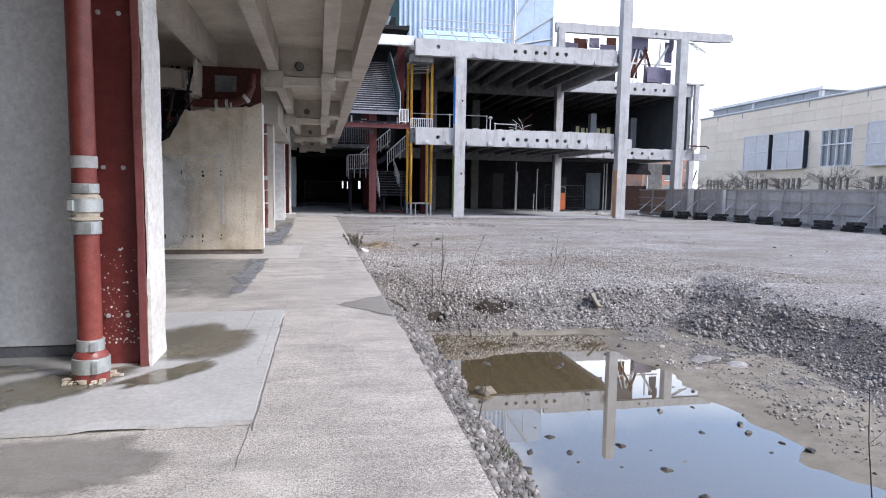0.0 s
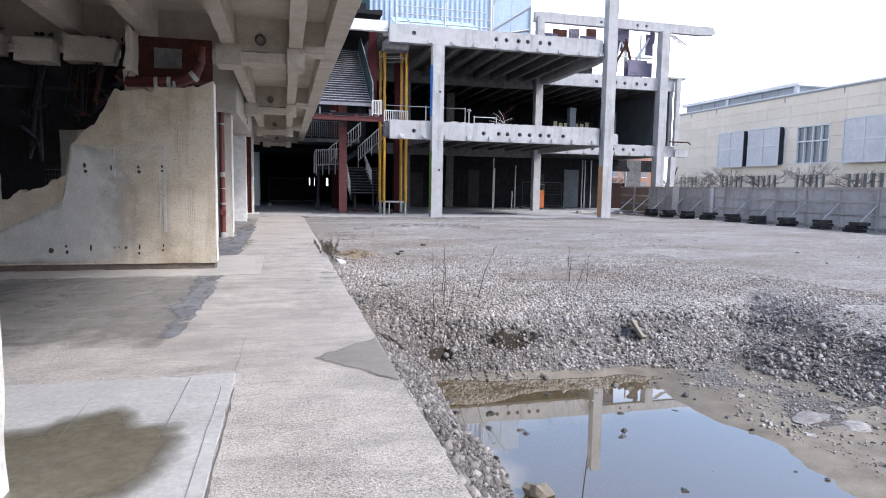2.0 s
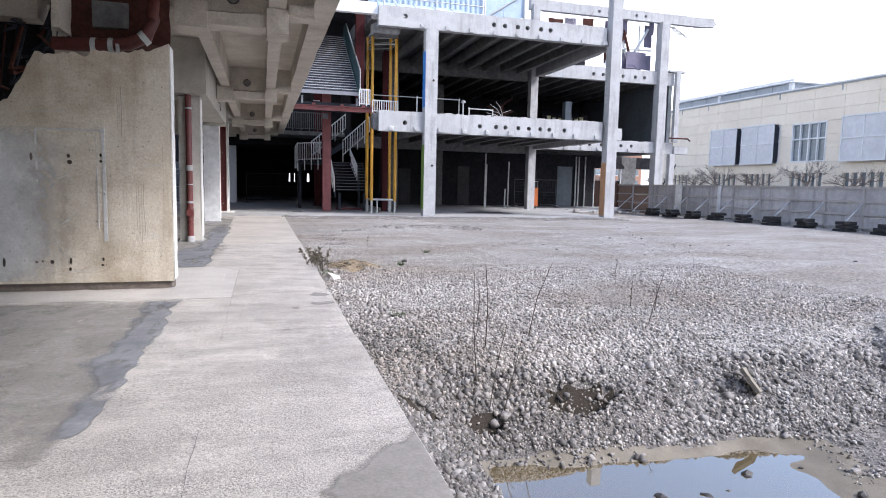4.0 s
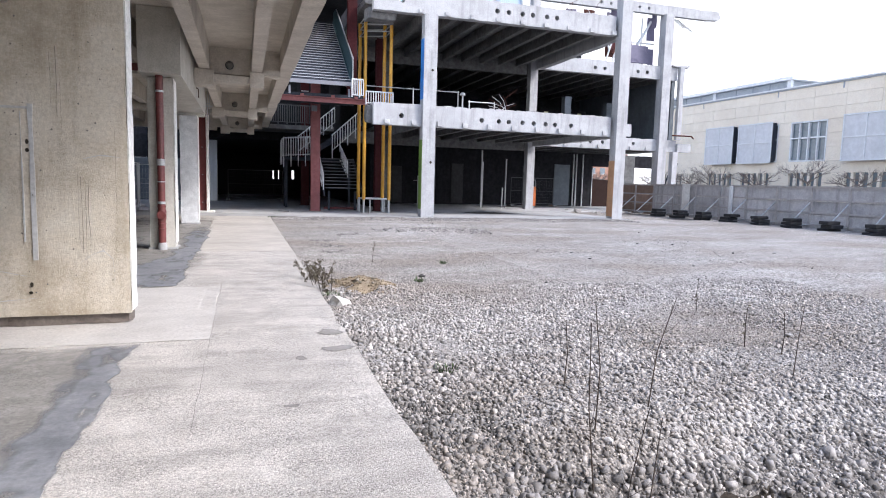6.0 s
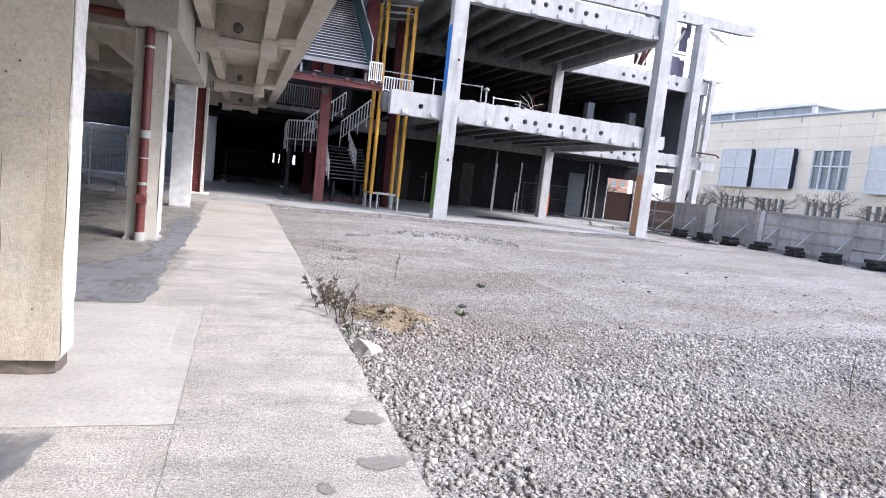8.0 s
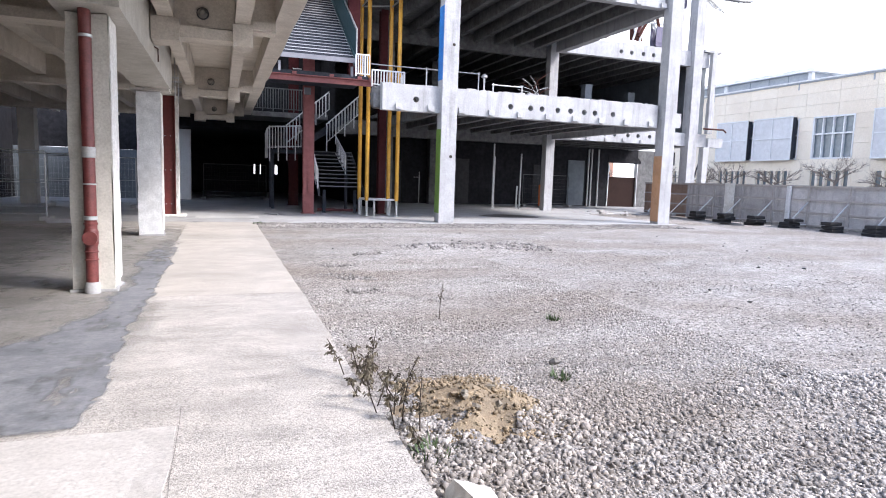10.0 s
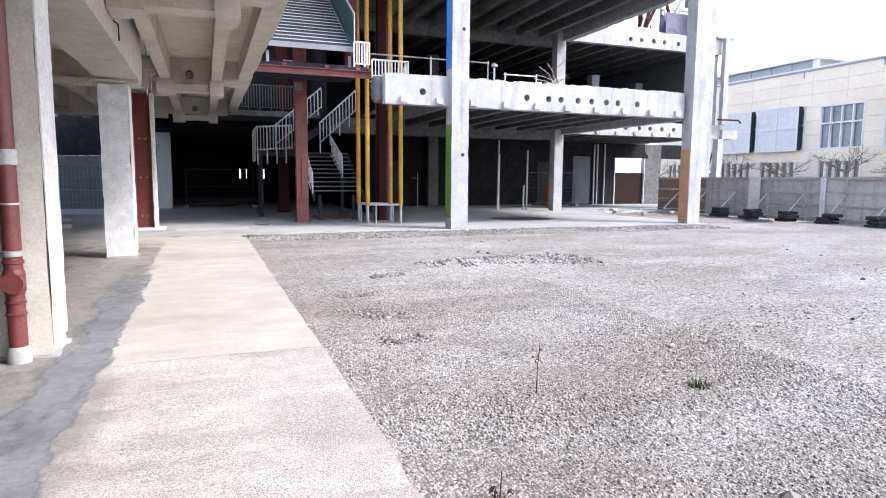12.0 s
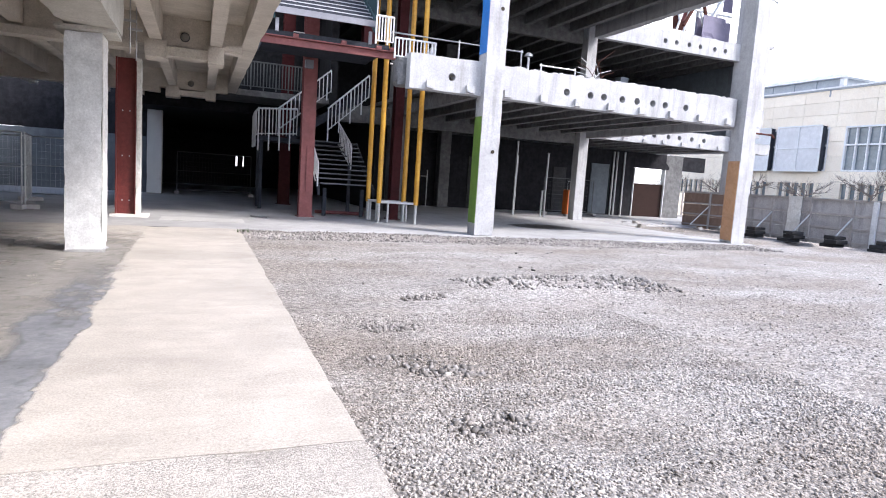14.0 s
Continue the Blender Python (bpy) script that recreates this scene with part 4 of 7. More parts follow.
for x, z, w, h in ((-3.19, 1.76, .05, .09), (-3.18, 1.66, .06, .06), (-2.78, 1.73, .035, .10), (-2.35, 1.75, .04, .05), (-2.34, 1.67, .06, .06), (-1.97, 1.77, .03, .05), (-1.97, 1.69, .035, .04),
                   (-3.52, .38, .04, .05), (-3.51, .28, .05, .07), (-3.14, .35, .035, .12), (-2.77, .35, .04, .035), (-2.70, .36, .03, .03), (-2.59, .35, .05, .05), (-2.37, .36, .03, .09),
                   (-2.38, .25, .035, .05), (-1.98, .38, .03, .05), (-1.99, .30, .04, .03), (-3.75, .31, .09, .09)):
    n = 9
    x, z = x * 0.967, z * 0.967 + 0.05
    sh.add([(x + w * 0.5 * math.cos(2 * math.pi * k / n) * (1 + .3 * nz((k, x, z))), Y0 - 0.014, z + h * 0.5 * math.sin(2 * math.pi * k / n)) for k in range(n)], [tuple(range(n))])
solid("drill_holes", sh, M_HOLE, "dark holes broken into the concrete wall", "holes", kind="structure")
# small blow holes and drip marks all over the cast face
sh = Shape()
prng = random.Random(61)
for k in range(150):
    x, z, r = prng.uniform(-3.0, -1.12), prng.uniform(0.2, 3.0), prng.choice((0.003, 0.004, 0.005, 0.008))
    sh.add([(x + r * math.cos(2 * math.pi * q / 6) * prng.uniform(0.6, 1.3), Y0 - 0.0135, z + r * math.sin(2 * math.pi * q / 6) * prng.uniform(0.6, 1.6)) for q in range(6)], [tuple(range(6))])
for x, z0, z1, w in ((-1.47, 0.72, 1.45, .008), (-1.44, 0.6, 1.4, .006), (-1.41, 0.72, 1.42, .009), (-1.5, 0.8, 1.5, .005), (-1.65, 2.0, 2.65, .008), (-1.7, 2.1, 2.6, .006), (-1.62, 1.9, 2.4, .004), (-1.17, 1.0, 1.9, .004)):
    n = 14
    zs = [z0 + (z1 - z0) * q / n for q in range(n + 1)]
    xs = [x + 0.012 * nz((x * 9, z, 1), 4) for z in zs]
    ws = [0.7 * w * (0.5 + 0.6 * abs(nz((x * 5, z, 4), 9))) for z in zs]
    sh.add([(a + d * c / 2, Y0 - 0.0135, z) for a, z, c in zip(xs, zs, ws) for d in (-1, 1)], [(2 * q, 2 * q + 1, 2 * q + 3, 2 * q + 2) for q in range(n)])
solid("wall_pits", sh, M_JOINT, "small blow holes and drip marks in the concrete", "holes", kind="structure")

# chalky smears of filler on the concrete wall
sh = Shape()
for pts, w in ((((-1.5, 0.62), (-1.4, 0.7), (-1.3, 0.74), (-1.22, 0.66), (-1.2, 0.45)), .022), (((-2.2, 0.56), (-2.05, 0.52), (-1.95, 0.5)), .018), (((-1.45, 1.62), (-1.3, 1.66), (-1.12, 1.64)), .03),
               (((-2.4, 0.86), (-2.32, 0.92), (-2.26, 0.93)), .06), (((-2.4, 1.45), (-2.3, 1.5), (-2.22, 1.42)), .03), (((-2.8, 2.27), (-2.5, 2.29), (-2.1, 2.29)), .02), (((-2.4, 0.25), (-2.1, 0.27), (-1.85, 0.29)), .016)):
    n = len(pts) * 5
    row = []
    for q in range(n + 1):
        f = q / n * (len(pts) - 1)
        i = min(int(f), len(pts) - 2)
        (xa, za), (xb, zb) = pts[i], pts[i + 1]
        x, z = xa + (xb - xa) * (f - i), za + (zb - za) * (f - i)
        ww = w * (0.25 + 0.9 * abs(nz((x, z, w * 50), 11))) * (0.2 + 1.6 * min(q, n - q) / n)
        row += [(x, Y0 - 0.013, z - ww / 2), (x + 0.3 * ww, Y0 - 0.013, z + ww / 2)]
    sh.add(row, [(2 * q, 2 * q + 1, 2 * q + 3, 2 * q + 2) for q in range(n)])
solid("wall_smear", sh, M_SCREED, "pale smears of filler on the concrete wall", "stain", kind="structure")

# torn steelwork and a bent red pipe above the broken wall, coloured dark for shade
t = thing("steel_hanger_frame", (-1.9, 15.7, 3.2), "rust-brown steel box frame above the broken wall", "steelwork")
part("plate", Shape().worn(-2.45, -1.14, 15.53, 15.61, 3.2, 4.05, cell=0.15, amp=0.006, chip=0.03), M_RUST, t)
part("web", Shape().worn(-2.45, -2.36, 14.95, 15.55, 3.35, 4.1, cell=0.15, amp=0.005, chip=0.03), M_SOFFIT, t, "stripped concrete cheek")
part("lower_flange", Shape().worn(-2.40, -1.14, 15.17, 15.53, 3.25, 3.29, cell=0.15, amp=0.004, chip=0.02), M_RUST, t)
part("infill", Shape().worn(-2.1, -1.65, 15.45, 15.525, 3.5, 3.85, cell=0.1, amp=0.004, chip=0.02), M_RIB, t, "grey mortar infill")
t = thing("bent_pipe", (-1.8, 15.15, 3.2), "bent dark red pipe with pale clamps", "pipe")
path = [(-2.5, 15.20, 3.2), (-2.0, 15.15, 3.2), (-1.6, 15.13, 3.24), (-1.38, 15.13, 3.36), (-1.30, 15.15, 3.58), (-1.30, 15.20, 3.85)]
part("pipe", Shape().tube(path, 0.085, 14), M_PIPEDIM, t, smooth=True)
for a, c in (((-2.05, 15.15, 3.2), (-1.99, 15.15, 3.2)), ((-1.84, 15.14, 3.21), (-1.78, 15.14, 3.21)), ((-1.44, 15.13, 3.31), (-1.38, 15.13, 3.36))):
    part("clamp", Shape().tube([a, c], 0.098, 14), M_CLAMP, t, "pale metal clamp", smooth=True)
for x in (-2.02, -1.72):
    part("strap", Shape().box(x - 0.02, x + 0.02, 15.03, 15.09, 2.98, 3.22), M_STEEL, t, "hanging strap")
rng = random.Random(4)
for k in range(22):
    x = -2.6 - 1.6 * rng.random()
    z = 1.9 + (x + 4.2) * 0.75 + rng.uniform(0, 0.7)
    r = rng.uniform(0.06, 0.2)
    sh = Shape()
    pts = [(x, 16.1, 4.1)] + [(x + r * (rng.random() - .5) * 2, 15.4 + rng.uniform(-.05, .25), z + r * (rng.random() - .5) * 2) for _ in range(4)]
    sh.tube(pts, rng.uniform(0.008, 0.03), 6)
    ob = solid("torn_cable", sh, M_STAIR if k % 4 else M_RUST, "torn dark cable hanging in the wall gap", "cable", "torn cables")
sh = Shape().worn(-6.6, -2.7, 15.9, 16.0, 2.4, 3.75, cell=0.3, amp=0.02, chip=0.1)
t = thing("dark_duct", (-4.6, 15.95, 2.4), "near-black duct behind the broken wall", "duct")
part("casing", sh, M_DARKWALL, t)
for x in (-6.2, -5.1, -4.0, -3.0):
    part("flange", Shape().worn(x, x + 0.05, 15.86, 15.897, 2.38, 3.77, cell=0.15, amp=0.01, chip=0.03), M_DARKWALL, t)
part("strap", Shape().box(-6.5, -2.8, 15.88, 15.896, 3.1, 3.14), M_STAIR, t, "flat steel strap")
# concrete blocks and ducts glimpsed above
for x0, x1, z0, z1 in ((-3.55, -2.75, 3.55, 3.98), (-4.3, -3.7, 3.5, 3.9), (-5.5, -4.5, 3.6, 3.95)):
    sh = Shape().worn(x0, x1, 15.5, 15.95, z0, z1, cell=0.15, amp=0.005, chip=0.03)
    solid("beam_stub", sh, M_SOFFIT, "cut-off stub of a concrete beam", "beam", "beam stubs", kind="structure")

# partition added to keep daylight out of the undercroft
solid("wall_partition", Shape().worn(-10.2, -10.0, -14, 50.2, 0, 4.65, cell=2), M_DARKWALL, "added dark partition of the undercroft", "wall", kind="structure")
# far closing walls of the undercroft; west and back are unseen, added to cut light
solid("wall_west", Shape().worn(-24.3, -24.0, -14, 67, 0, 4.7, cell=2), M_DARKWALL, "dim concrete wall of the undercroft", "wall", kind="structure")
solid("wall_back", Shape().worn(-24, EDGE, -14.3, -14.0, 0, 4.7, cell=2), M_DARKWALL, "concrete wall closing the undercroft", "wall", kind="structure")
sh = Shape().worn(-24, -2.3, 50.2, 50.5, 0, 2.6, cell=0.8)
solid("wall_north", sh, M_BLUEWALL, "pale blue painted wall, darkened for shade, deep in the undercroft", "wall", kind="structure")
solid("wall_north_upper", Shape().worn(-24, -2.3, 50.21, 50.49, 2.602, 4.7, cell=0.8), M_DARKWALL, "upper part of the far wall, blackened for shade", "wall", kind="structure")
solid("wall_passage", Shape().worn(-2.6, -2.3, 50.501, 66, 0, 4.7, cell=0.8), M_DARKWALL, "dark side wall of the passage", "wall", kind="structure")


# ---- red down pipes ----
def collar(t, x, y, z, r, h, mat=M_CLAMP, label="galvanised clamp band", lug=True, side=1):
    part("clamp", Shape().lathe(x, y, [(r, z), (r + 0.006, z + 0.004), (r + 0.006, z + h - 0.004), (r, z + h)], 28), mat, t, label, smooth=True)
    if lug:
        sh = Shape().box(x + side * r * 0.55 - 0.02, x + side * r * 0.55 + 0.02, y - r - 0.02, y - r + 0.03, z + 0.01, z + h - 0.01)
        bevel(part("clamp_lug", sh, mat, t), 0.004)


PX, PY = -1.49, 5.78
t = thing("down_pipe", (PX, PY, 0.034), "thick red iron down pipe with galvanised clamps", "pipe", "down pipes")
part("pipe", Shape().lathe(PX, PY, [(0.081, 0.05), (0.081, 4.6)], 32), M_PIPE, t, smooth=True)
part("foot_socket", Shape().lathe(PX, PY, [(0.118, 0.034), (0.118, 0.20), (0.112, 0.23), (0.092, 0.25), (0.085, 0.27)], 32), M_PIPE, t, smooth=True)
collar(t, PX, PY, 0.10, 0.120, 0.11)
collar(t, PX, PY, 0.255, 0.086, 0.085)
collar(t, PX, PY, 1.09, 0.092, 0.095)
part("joint", Shape().lathe(PX, PY, [(0.084, 1.185), (0.108, 1.19), (0.108, 1.20), (0.090, 1.21), (0.090, 1.235), (0.100, 1.245), (0.104, 1.27), (0.104, 1.33), (0.096, 1.36), (0.084, 1.37)], 32), M_WALLC, t, "rusted joint with mortar", smooth=True)
collar(t, PX, PY, 1.245, 0.105, 0.095, side=-1)
collar(t, PX, PY, 1.375, 0.086, 0.07)
collar(t, PX, PY, 1.55, 0.083, 0.085, M_SCREED, "pale painted band", lug=False)
rng = random.Random(7)
for k in range(26):
    a = rng.uniform(0, 2 * math.pi)
    r = rng.uniform(0.11, 0.2)
    x, y, q = PX + r * math.cos(a), PY + r * math.sin(a), rng.uniform(0.012, 0.032)
    sh = Shape().worn(x - q, x + q, y - q, y + q, 0.034, 0.034 + q * 1.4, cell=q, amp=q * 0.3, chip=q)
    solid("mortar_crumb", sh, M_WALLC, "broken mortar crumb round the pipe foot", "rubble", "mortar crumbs")

PX, PY = -1.56, 21.56
t = thing("down_pipe", (PX, PY, 0), "slim red down pipe on the concrete column", "pipe", "down pipes")
part("pipe", Shape().tube([(PX, PY, 0.05), (PX, PY, 3.40), (PX - 0.03, PY, 3.5), (PX - 0.12, PY, 3.55), (PX - 0.9, PY, 3.56)], 0.07, 20), M_PIPE2, t, smooth=True)
part("foot_socket", Shape().lathe(PX, PY, [(0.092, 0.0), (0.09, 0.12), (0.072, 0.15)], 20), M_OLDFLOOR, t, "grey cement foot", smooth=True)
for z, h, m in ((0.42, 0.02, M_PIPE2), (0.86, 0.03, M_PIPE2), (0.92, 0.05, M_CLAMP), (1.35, 0.02, M_CLAMP), (1.68, 0.13, M_SCREED), (3.1, 0.04, M_CLAMP), (0.52, 0.02, M_PIPE2)):
    part("clamp", Shape().lathe(PX, PY, [(0.072, z), (0.081, z + 0.004), (0.081, z + h - 0.004), (0.072, z + h)], 20), m, t, smooth=True)
part("access_cap", Shape().tube([(PX, PY, 0.70), (PX, PY - 0.095, 0.70)], 0.085, 20), M_PIPE2, t, "round red access cap", smooth=True)
part("access_tee", Shape().lathe(PX, PY, [(0.072, 0.60), (0.083, 0.63), (0.083, 0.78), (0.072, 0.81)], 20), M_PIPE2, t, smooth=True)


# ---- the stripped building ahead ----
FY, BY = 34.0, 43.5
bld = thing("stripped_building", (12, 40, 0), "half-demolished white concrete frame building with open floors", "building")


def holed_beam(name, x0, x1, y0, y1, z0, z1, holes, mat=M_FRAME, jag=0.05, label=""):
    """A beam along x whose web is pierced by round service holes."""
    sh = Shape()
    w = 0.19
    cuts, x = [], x0
    for hx, hz, r in holes:
        if hx - w > x:
            cuts.append((x, hx - w, None))
        cuts.append((hx - w, hx + w, (hx, hz, r)))
        x = hx + w
    cuts.append((x, x1, None))

    def mv(p):
        x, y, z = p
        if z > z1 - 1e-4:
            z += jag * (nz((x, y, 0), 1.3) + 0.8 * nz((x, y, 1), 4.1) - 0.2)
        if z < z0 + 1e-4:
            z += 0.025 * max(0, nz((x, y, 2), 3.1))
        return (x, y + 0.006 * nz((x, z, y), 2), z)
    for a, c, hole in cuts:
        if hole is None:
            n = max(1, int((c - a) / 0.22))
            for i in range(n):
                xa, xb = a + (c - a) * i / n, a + (c - a) * (i + 1) / n
                for j in range(3):
                    za, zb = z0 + (z1 - z0) * j / 3, z0 + (z1 - z0) * (j + 1) / 3
                    for y in (y0, y1):
                        sh.add([mv((xa, y, za)), mv((xb, y, za)), mv((xb, y, zb)), mv((xa, y, zb))], [(0, 1, 2, 3)])
                for z in (z0, z1):
                    sh.add([mv((xa, y0, z)), mv((xb, y0, z)), mv((xb, y1, z)), mv((xa, y1, z))], [(0, 1, 2, 3)])
        else:
            hx, hz, r = hole
            ring, rim = [], []
            for k in range(16):
                t = 2 * math.pi * k / 16
                cx, cz = math.cos(t), math.sin(t)
                ring.append((hx + r * cx, hz + r * cz))
                s = 1 / max(abs(cx), abs(cz))
                rim.append((hx + w * cx * s, (hz + (z1 - hz) * cz * s) if cz > 0 else (hz + (hz - z0) * cz * s)))
            for k in range(16):
                kk = (k + 1) % 16
                for y in (y0, y1):
                    sh.add([mv((rim[k][0], y, rim[k][1])), mv((rim[kk][0], y, rim[kk][1])), (ring[kk][0], y, ring[kk][1]), (ring[k][0], y, ring[k][1])], [(0, 1, 2, 3)])
                sh.add([(ring[k][0], y0, ring[k][1]), (ring[kk][0], y0, ring[kk][1]), (ring[kk][0], y1, ring[kk][1]), (ring[k][0], y1, ring[k][1])], [(0, 1, 2, 3)])
            for z in (z0, z1):
                sh.add([mv((a, y0, z)), mv((c, y0, z)), mv((c, y1, z)), mv((a, y1, z))], [(0, 1, 2, 3)])
    for x in (x0, x1):
        sh.add([mv((x, y0, z0)), mv((x, y1, z0)), mv((x, y1, z1)), mv((x, y0, z1))], [(0, 1, 2, 3)])
    return part(name, sh, mat, bld, label)


H1 = (6.35, 9.98, 10.80, 11.28, 11.95, 12.50, 13.10, 13.58, 14.4)
holed_beam("floor_beam", 5.15, 16.5, FY, FY + 0.35, 3.86, 4.78, [(x, 4.27, 0.105) for x in H1])
holed_beam("floor_beam", 5.1, 16.5, FY, FY + 0.35, 8.50, 9.38, [(x, 8.98, 0.11) for x in (6.3, 10.55, 11.1, 11.75, 12.25, 12.95, 13.45)])
holed_beam("floor_beam", 16.9, 27.6, BY, BY + 0.35, 3.96, 4.74, [(x, 4.38, 0.12) for x in (19.35, 20.45, 21.1, 22.0, 22.7, 23.5, 24.3)])
holed_beam("floor_beam", 16.9, 27.4, BY, BY + 0.35, 8.62, 9.50, [(x, 9.0, 0.12) for x in (21.2, 21.9, 22.7, 23.4, 24.35, 25.05)])
holed_beam("roof_beam", 16.5, 29.6, BY, BY + 0.35, 12.72, 13.36, [(x, 13.02, 0.10) for x in (21.4, 22.1, 24.2, 24.9)], jag=0.04)
part("roof_beam", Shape().prism([(29.602, 12.74), (30.4, 12.80), (30.55, 12.98), (30.35, 13.34), (29.602, 13.36)], "y", BY + 0.002, BY + 0.345), M_FRAME, bld)
part("wall_cap", Shape().worn(26.9, 28.3, BY - 0.15, BY + 0.5, 9.50, 9.62, cell=0.2, chip=0.06), M_FRAME, bld)

# joist ends standing out below the beams
for z, h, y, xs in ((3.90, 0.20, FY - 0.10, [5.6 + 1.16 * i for i in range(10)]), (8.52, 0.18, FY - 0.08, [7.0 + 1.16 * i for i in range(9)]),
                    (3.99, 0.2, BY - 0.10, [18.0 + 1.2 * i for i in range(8)])):
    for x in xs:
        part("joist_end", Shape().worn(x, x + 0.26, y, y + 0.36, z, z + h, cell=0.13, amp=0.005, chip=0.04), M_FRAME, bld)


def frame_column(x0, x1, y0, y1, z0, z1, mat=M_FRAME):
    return part("column", Shape().worn(x0, x1, y0, y1, z0, z1, cell=0.2, amp=0.004, chip=0.018), mat, bld)


frame_column(7.22, 7.8, 33.75, 34.25, 0, 8.5)
frame_column(16.65, 17.2, 33.72, 34.24, 0, 12.6)
frame_column(16.62, 17.12, 43.25, 43.75, 0, 13.0)
frame_column(26.05, 26.68, 43.2, 43.85, 0, 12.75)
# inner columns take the shaded copy of the frame concrete
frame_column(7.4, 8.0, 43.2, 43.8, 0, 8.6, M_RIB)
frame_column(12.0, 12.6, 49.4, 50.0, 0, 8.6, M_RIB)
for x0, x1, z0, z1, c in ((7.212, 7.222, 0.35, 3.3, M_GREEN), (7.212, 7.222, 5.0, 7.5, M_BLUE), (16.64, 16.65, 0.1, 2.75, M_ORANGE)):
    y0, y1 = (33.77, 34.23) if x0 < 10 else (33.74, 34.22)
    part("paint_band", Shape().worn(x0 - 0.006, x1, y0, y1, z0, z1, cell=0.2, amp=0.001, chip=0.01), c, bld)
sh = Shape()
for z in (2.35, 6.2):
    sh.tube([(7.6, 33.742, z), (7.6, 33.756, z)], 0.055, 12)
part("hole", sh, M_HOLE, bld)
part("column_nib", Shape().worn(17.202, 17.5, 33.78, 34.2, 3.9, 4.5, cell=0.15, chip=0.05), M_FRAME, bld)
part("edge_beam", Shape().worn(16.86, 17.26, 34.33, 43.14, 8.46, 9.36, cell=0.4, chip=0.04), M_FRAME, bld)
part("edge_beam", Shape().worn(16.86, 17.26, 34.33, 43.14, 3.86, 4.74, cell=0.4, chip=0.04), M_FRAME, bld)
part("edge_beam", Shape().worn(26.9, 27.3, 43.91, 56, 3.96, 4.74, cell=0.5, chip=0.04), M_FRAME, bld)
# inner cross beams, coloured dark for the shade under the floors
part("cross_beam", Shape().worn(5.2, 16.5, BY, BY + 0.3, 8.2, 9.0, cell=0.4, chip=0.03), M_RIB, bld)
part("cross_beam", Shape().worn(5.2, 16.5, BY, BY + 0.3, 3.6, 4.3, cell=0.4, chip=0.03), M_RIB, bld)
part("white_lintel", Shape().worn(2.6, 5.05, FY + 0.2, FY + 0.5, 9.0, 9.52, cell=0.25, chip=0.02), M_WHITEC, bld, "white painted lintel")
part("corner_block", Shape().worn(4.92, 5.45, 34.36, 35.0, 3.95, 4.70, cell=0.12, amp=0.03, chip=0.16), M_RIB, bld, "broken concrete corner")
part("corner_block", Shape().worn(4.9, 6.2, 34.36, 35.1, 8.2, 8.7, cell=0.2, amp=0.02, chip=0.15), M_RIB, bld, "broken concrete corner")

# ribbed slabs: each one mesh of deck and joists, in the shade-darkened concrete
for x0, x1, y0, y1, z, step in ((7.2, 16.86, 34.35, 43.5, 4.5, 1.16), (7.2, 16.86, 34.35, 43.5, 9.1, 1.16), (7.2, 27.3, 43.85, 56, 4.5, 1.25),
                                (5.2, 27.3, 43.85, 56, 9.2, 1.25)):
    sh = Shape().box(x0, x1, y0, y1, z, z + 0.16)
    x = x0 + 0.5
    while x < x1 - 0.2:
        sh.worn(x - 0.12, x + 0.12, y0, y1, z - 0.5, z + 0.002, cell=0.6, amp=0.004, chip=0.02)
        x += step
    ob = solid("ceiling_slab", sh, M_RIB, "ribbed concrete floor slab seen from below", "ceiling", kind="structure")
# broken screed and debris along the open slab edges
rng = random.Random(11)
for zz, x0, x1, n in ((4.77, 8.2, 16.3, 70), (9.37, 5.4, 16.3, 90)):
    sh = Shape()
    for k in range(n):
        x = rng.uniform(x0, x1)
        r = rng.uniform(0.02, 0.07)
        y = FY + rng.uniform(0.02, 0.3)
        sh.worn(x - r * 1.6, x + r * 1.6, y - r * 0.5, y + r, zz - 0.05, zz + r * 0.7, cell=r, amp=r * 0.3, chip=r)
    ob = solid("edge_rubble", sh, M_FRAME, "broken screed along the open slab edge", "rubble", kind="stuff")
    sh = Shape()
    for k in range(n):
        x = rng.uniform(x0, x1)
        r = rng.uniform(0.02, 0.06)
        y = FY + rng.uniform(-0.01, 0.12)
        sh.worn(x - r * 2.5, x + r * 2.5, y, y + r, zz - 0.09, zz + r * 0.5, cell=r, amp=r * 0.3, chip=r)
    solid("edge_rubble", sh, M_OLDFLOOR, "torn dark screed hanging over the slab edge", "rubble", kind="stuff")
# reinforcing bars sticking out
for k in range(14):
    x, zz = (rng.uniform(10.7, 11.5), 4.78) if k < 9 else (rng.uniform(13.5, 16.3), 9.38)
    dx, dz = rng.uniform(-0.9, 0.9), rng.uniform(0.15, 1.0)
    sh = Shape().tube([(x, FY + 0.2, zz - 0.05), (x + dx * 0.4, FY + 0.25, zz + dz * 0.6), (x + dx, FY + 0.3, zz + dz)], 0.009, 5)
    part("reinforcing_bar", sh, M_RUST if k % 2 else M_STEEL, bld)

# inner walls
def wall(name, x0, x1, y0, y1, z0, z1, mat, label, cell=0.8):
    return solid(name, Shape().worn(x0, x1, y0, y1, z0, z1, cell=cell, amp=0.006, chip=0.03), mat, label, "wall", kind="structure")


# walls in the shade-black colour, so the rooms read as unlit
wall("wall_inner_1", 7.0, 25.35, 50.2, 50.5, 0, 4.0, M_DARKWALL, "inner wall of the ground floor, blackened for shade")
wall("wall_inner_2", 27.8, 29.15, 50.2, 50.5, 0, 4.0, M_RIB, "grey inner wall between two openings")
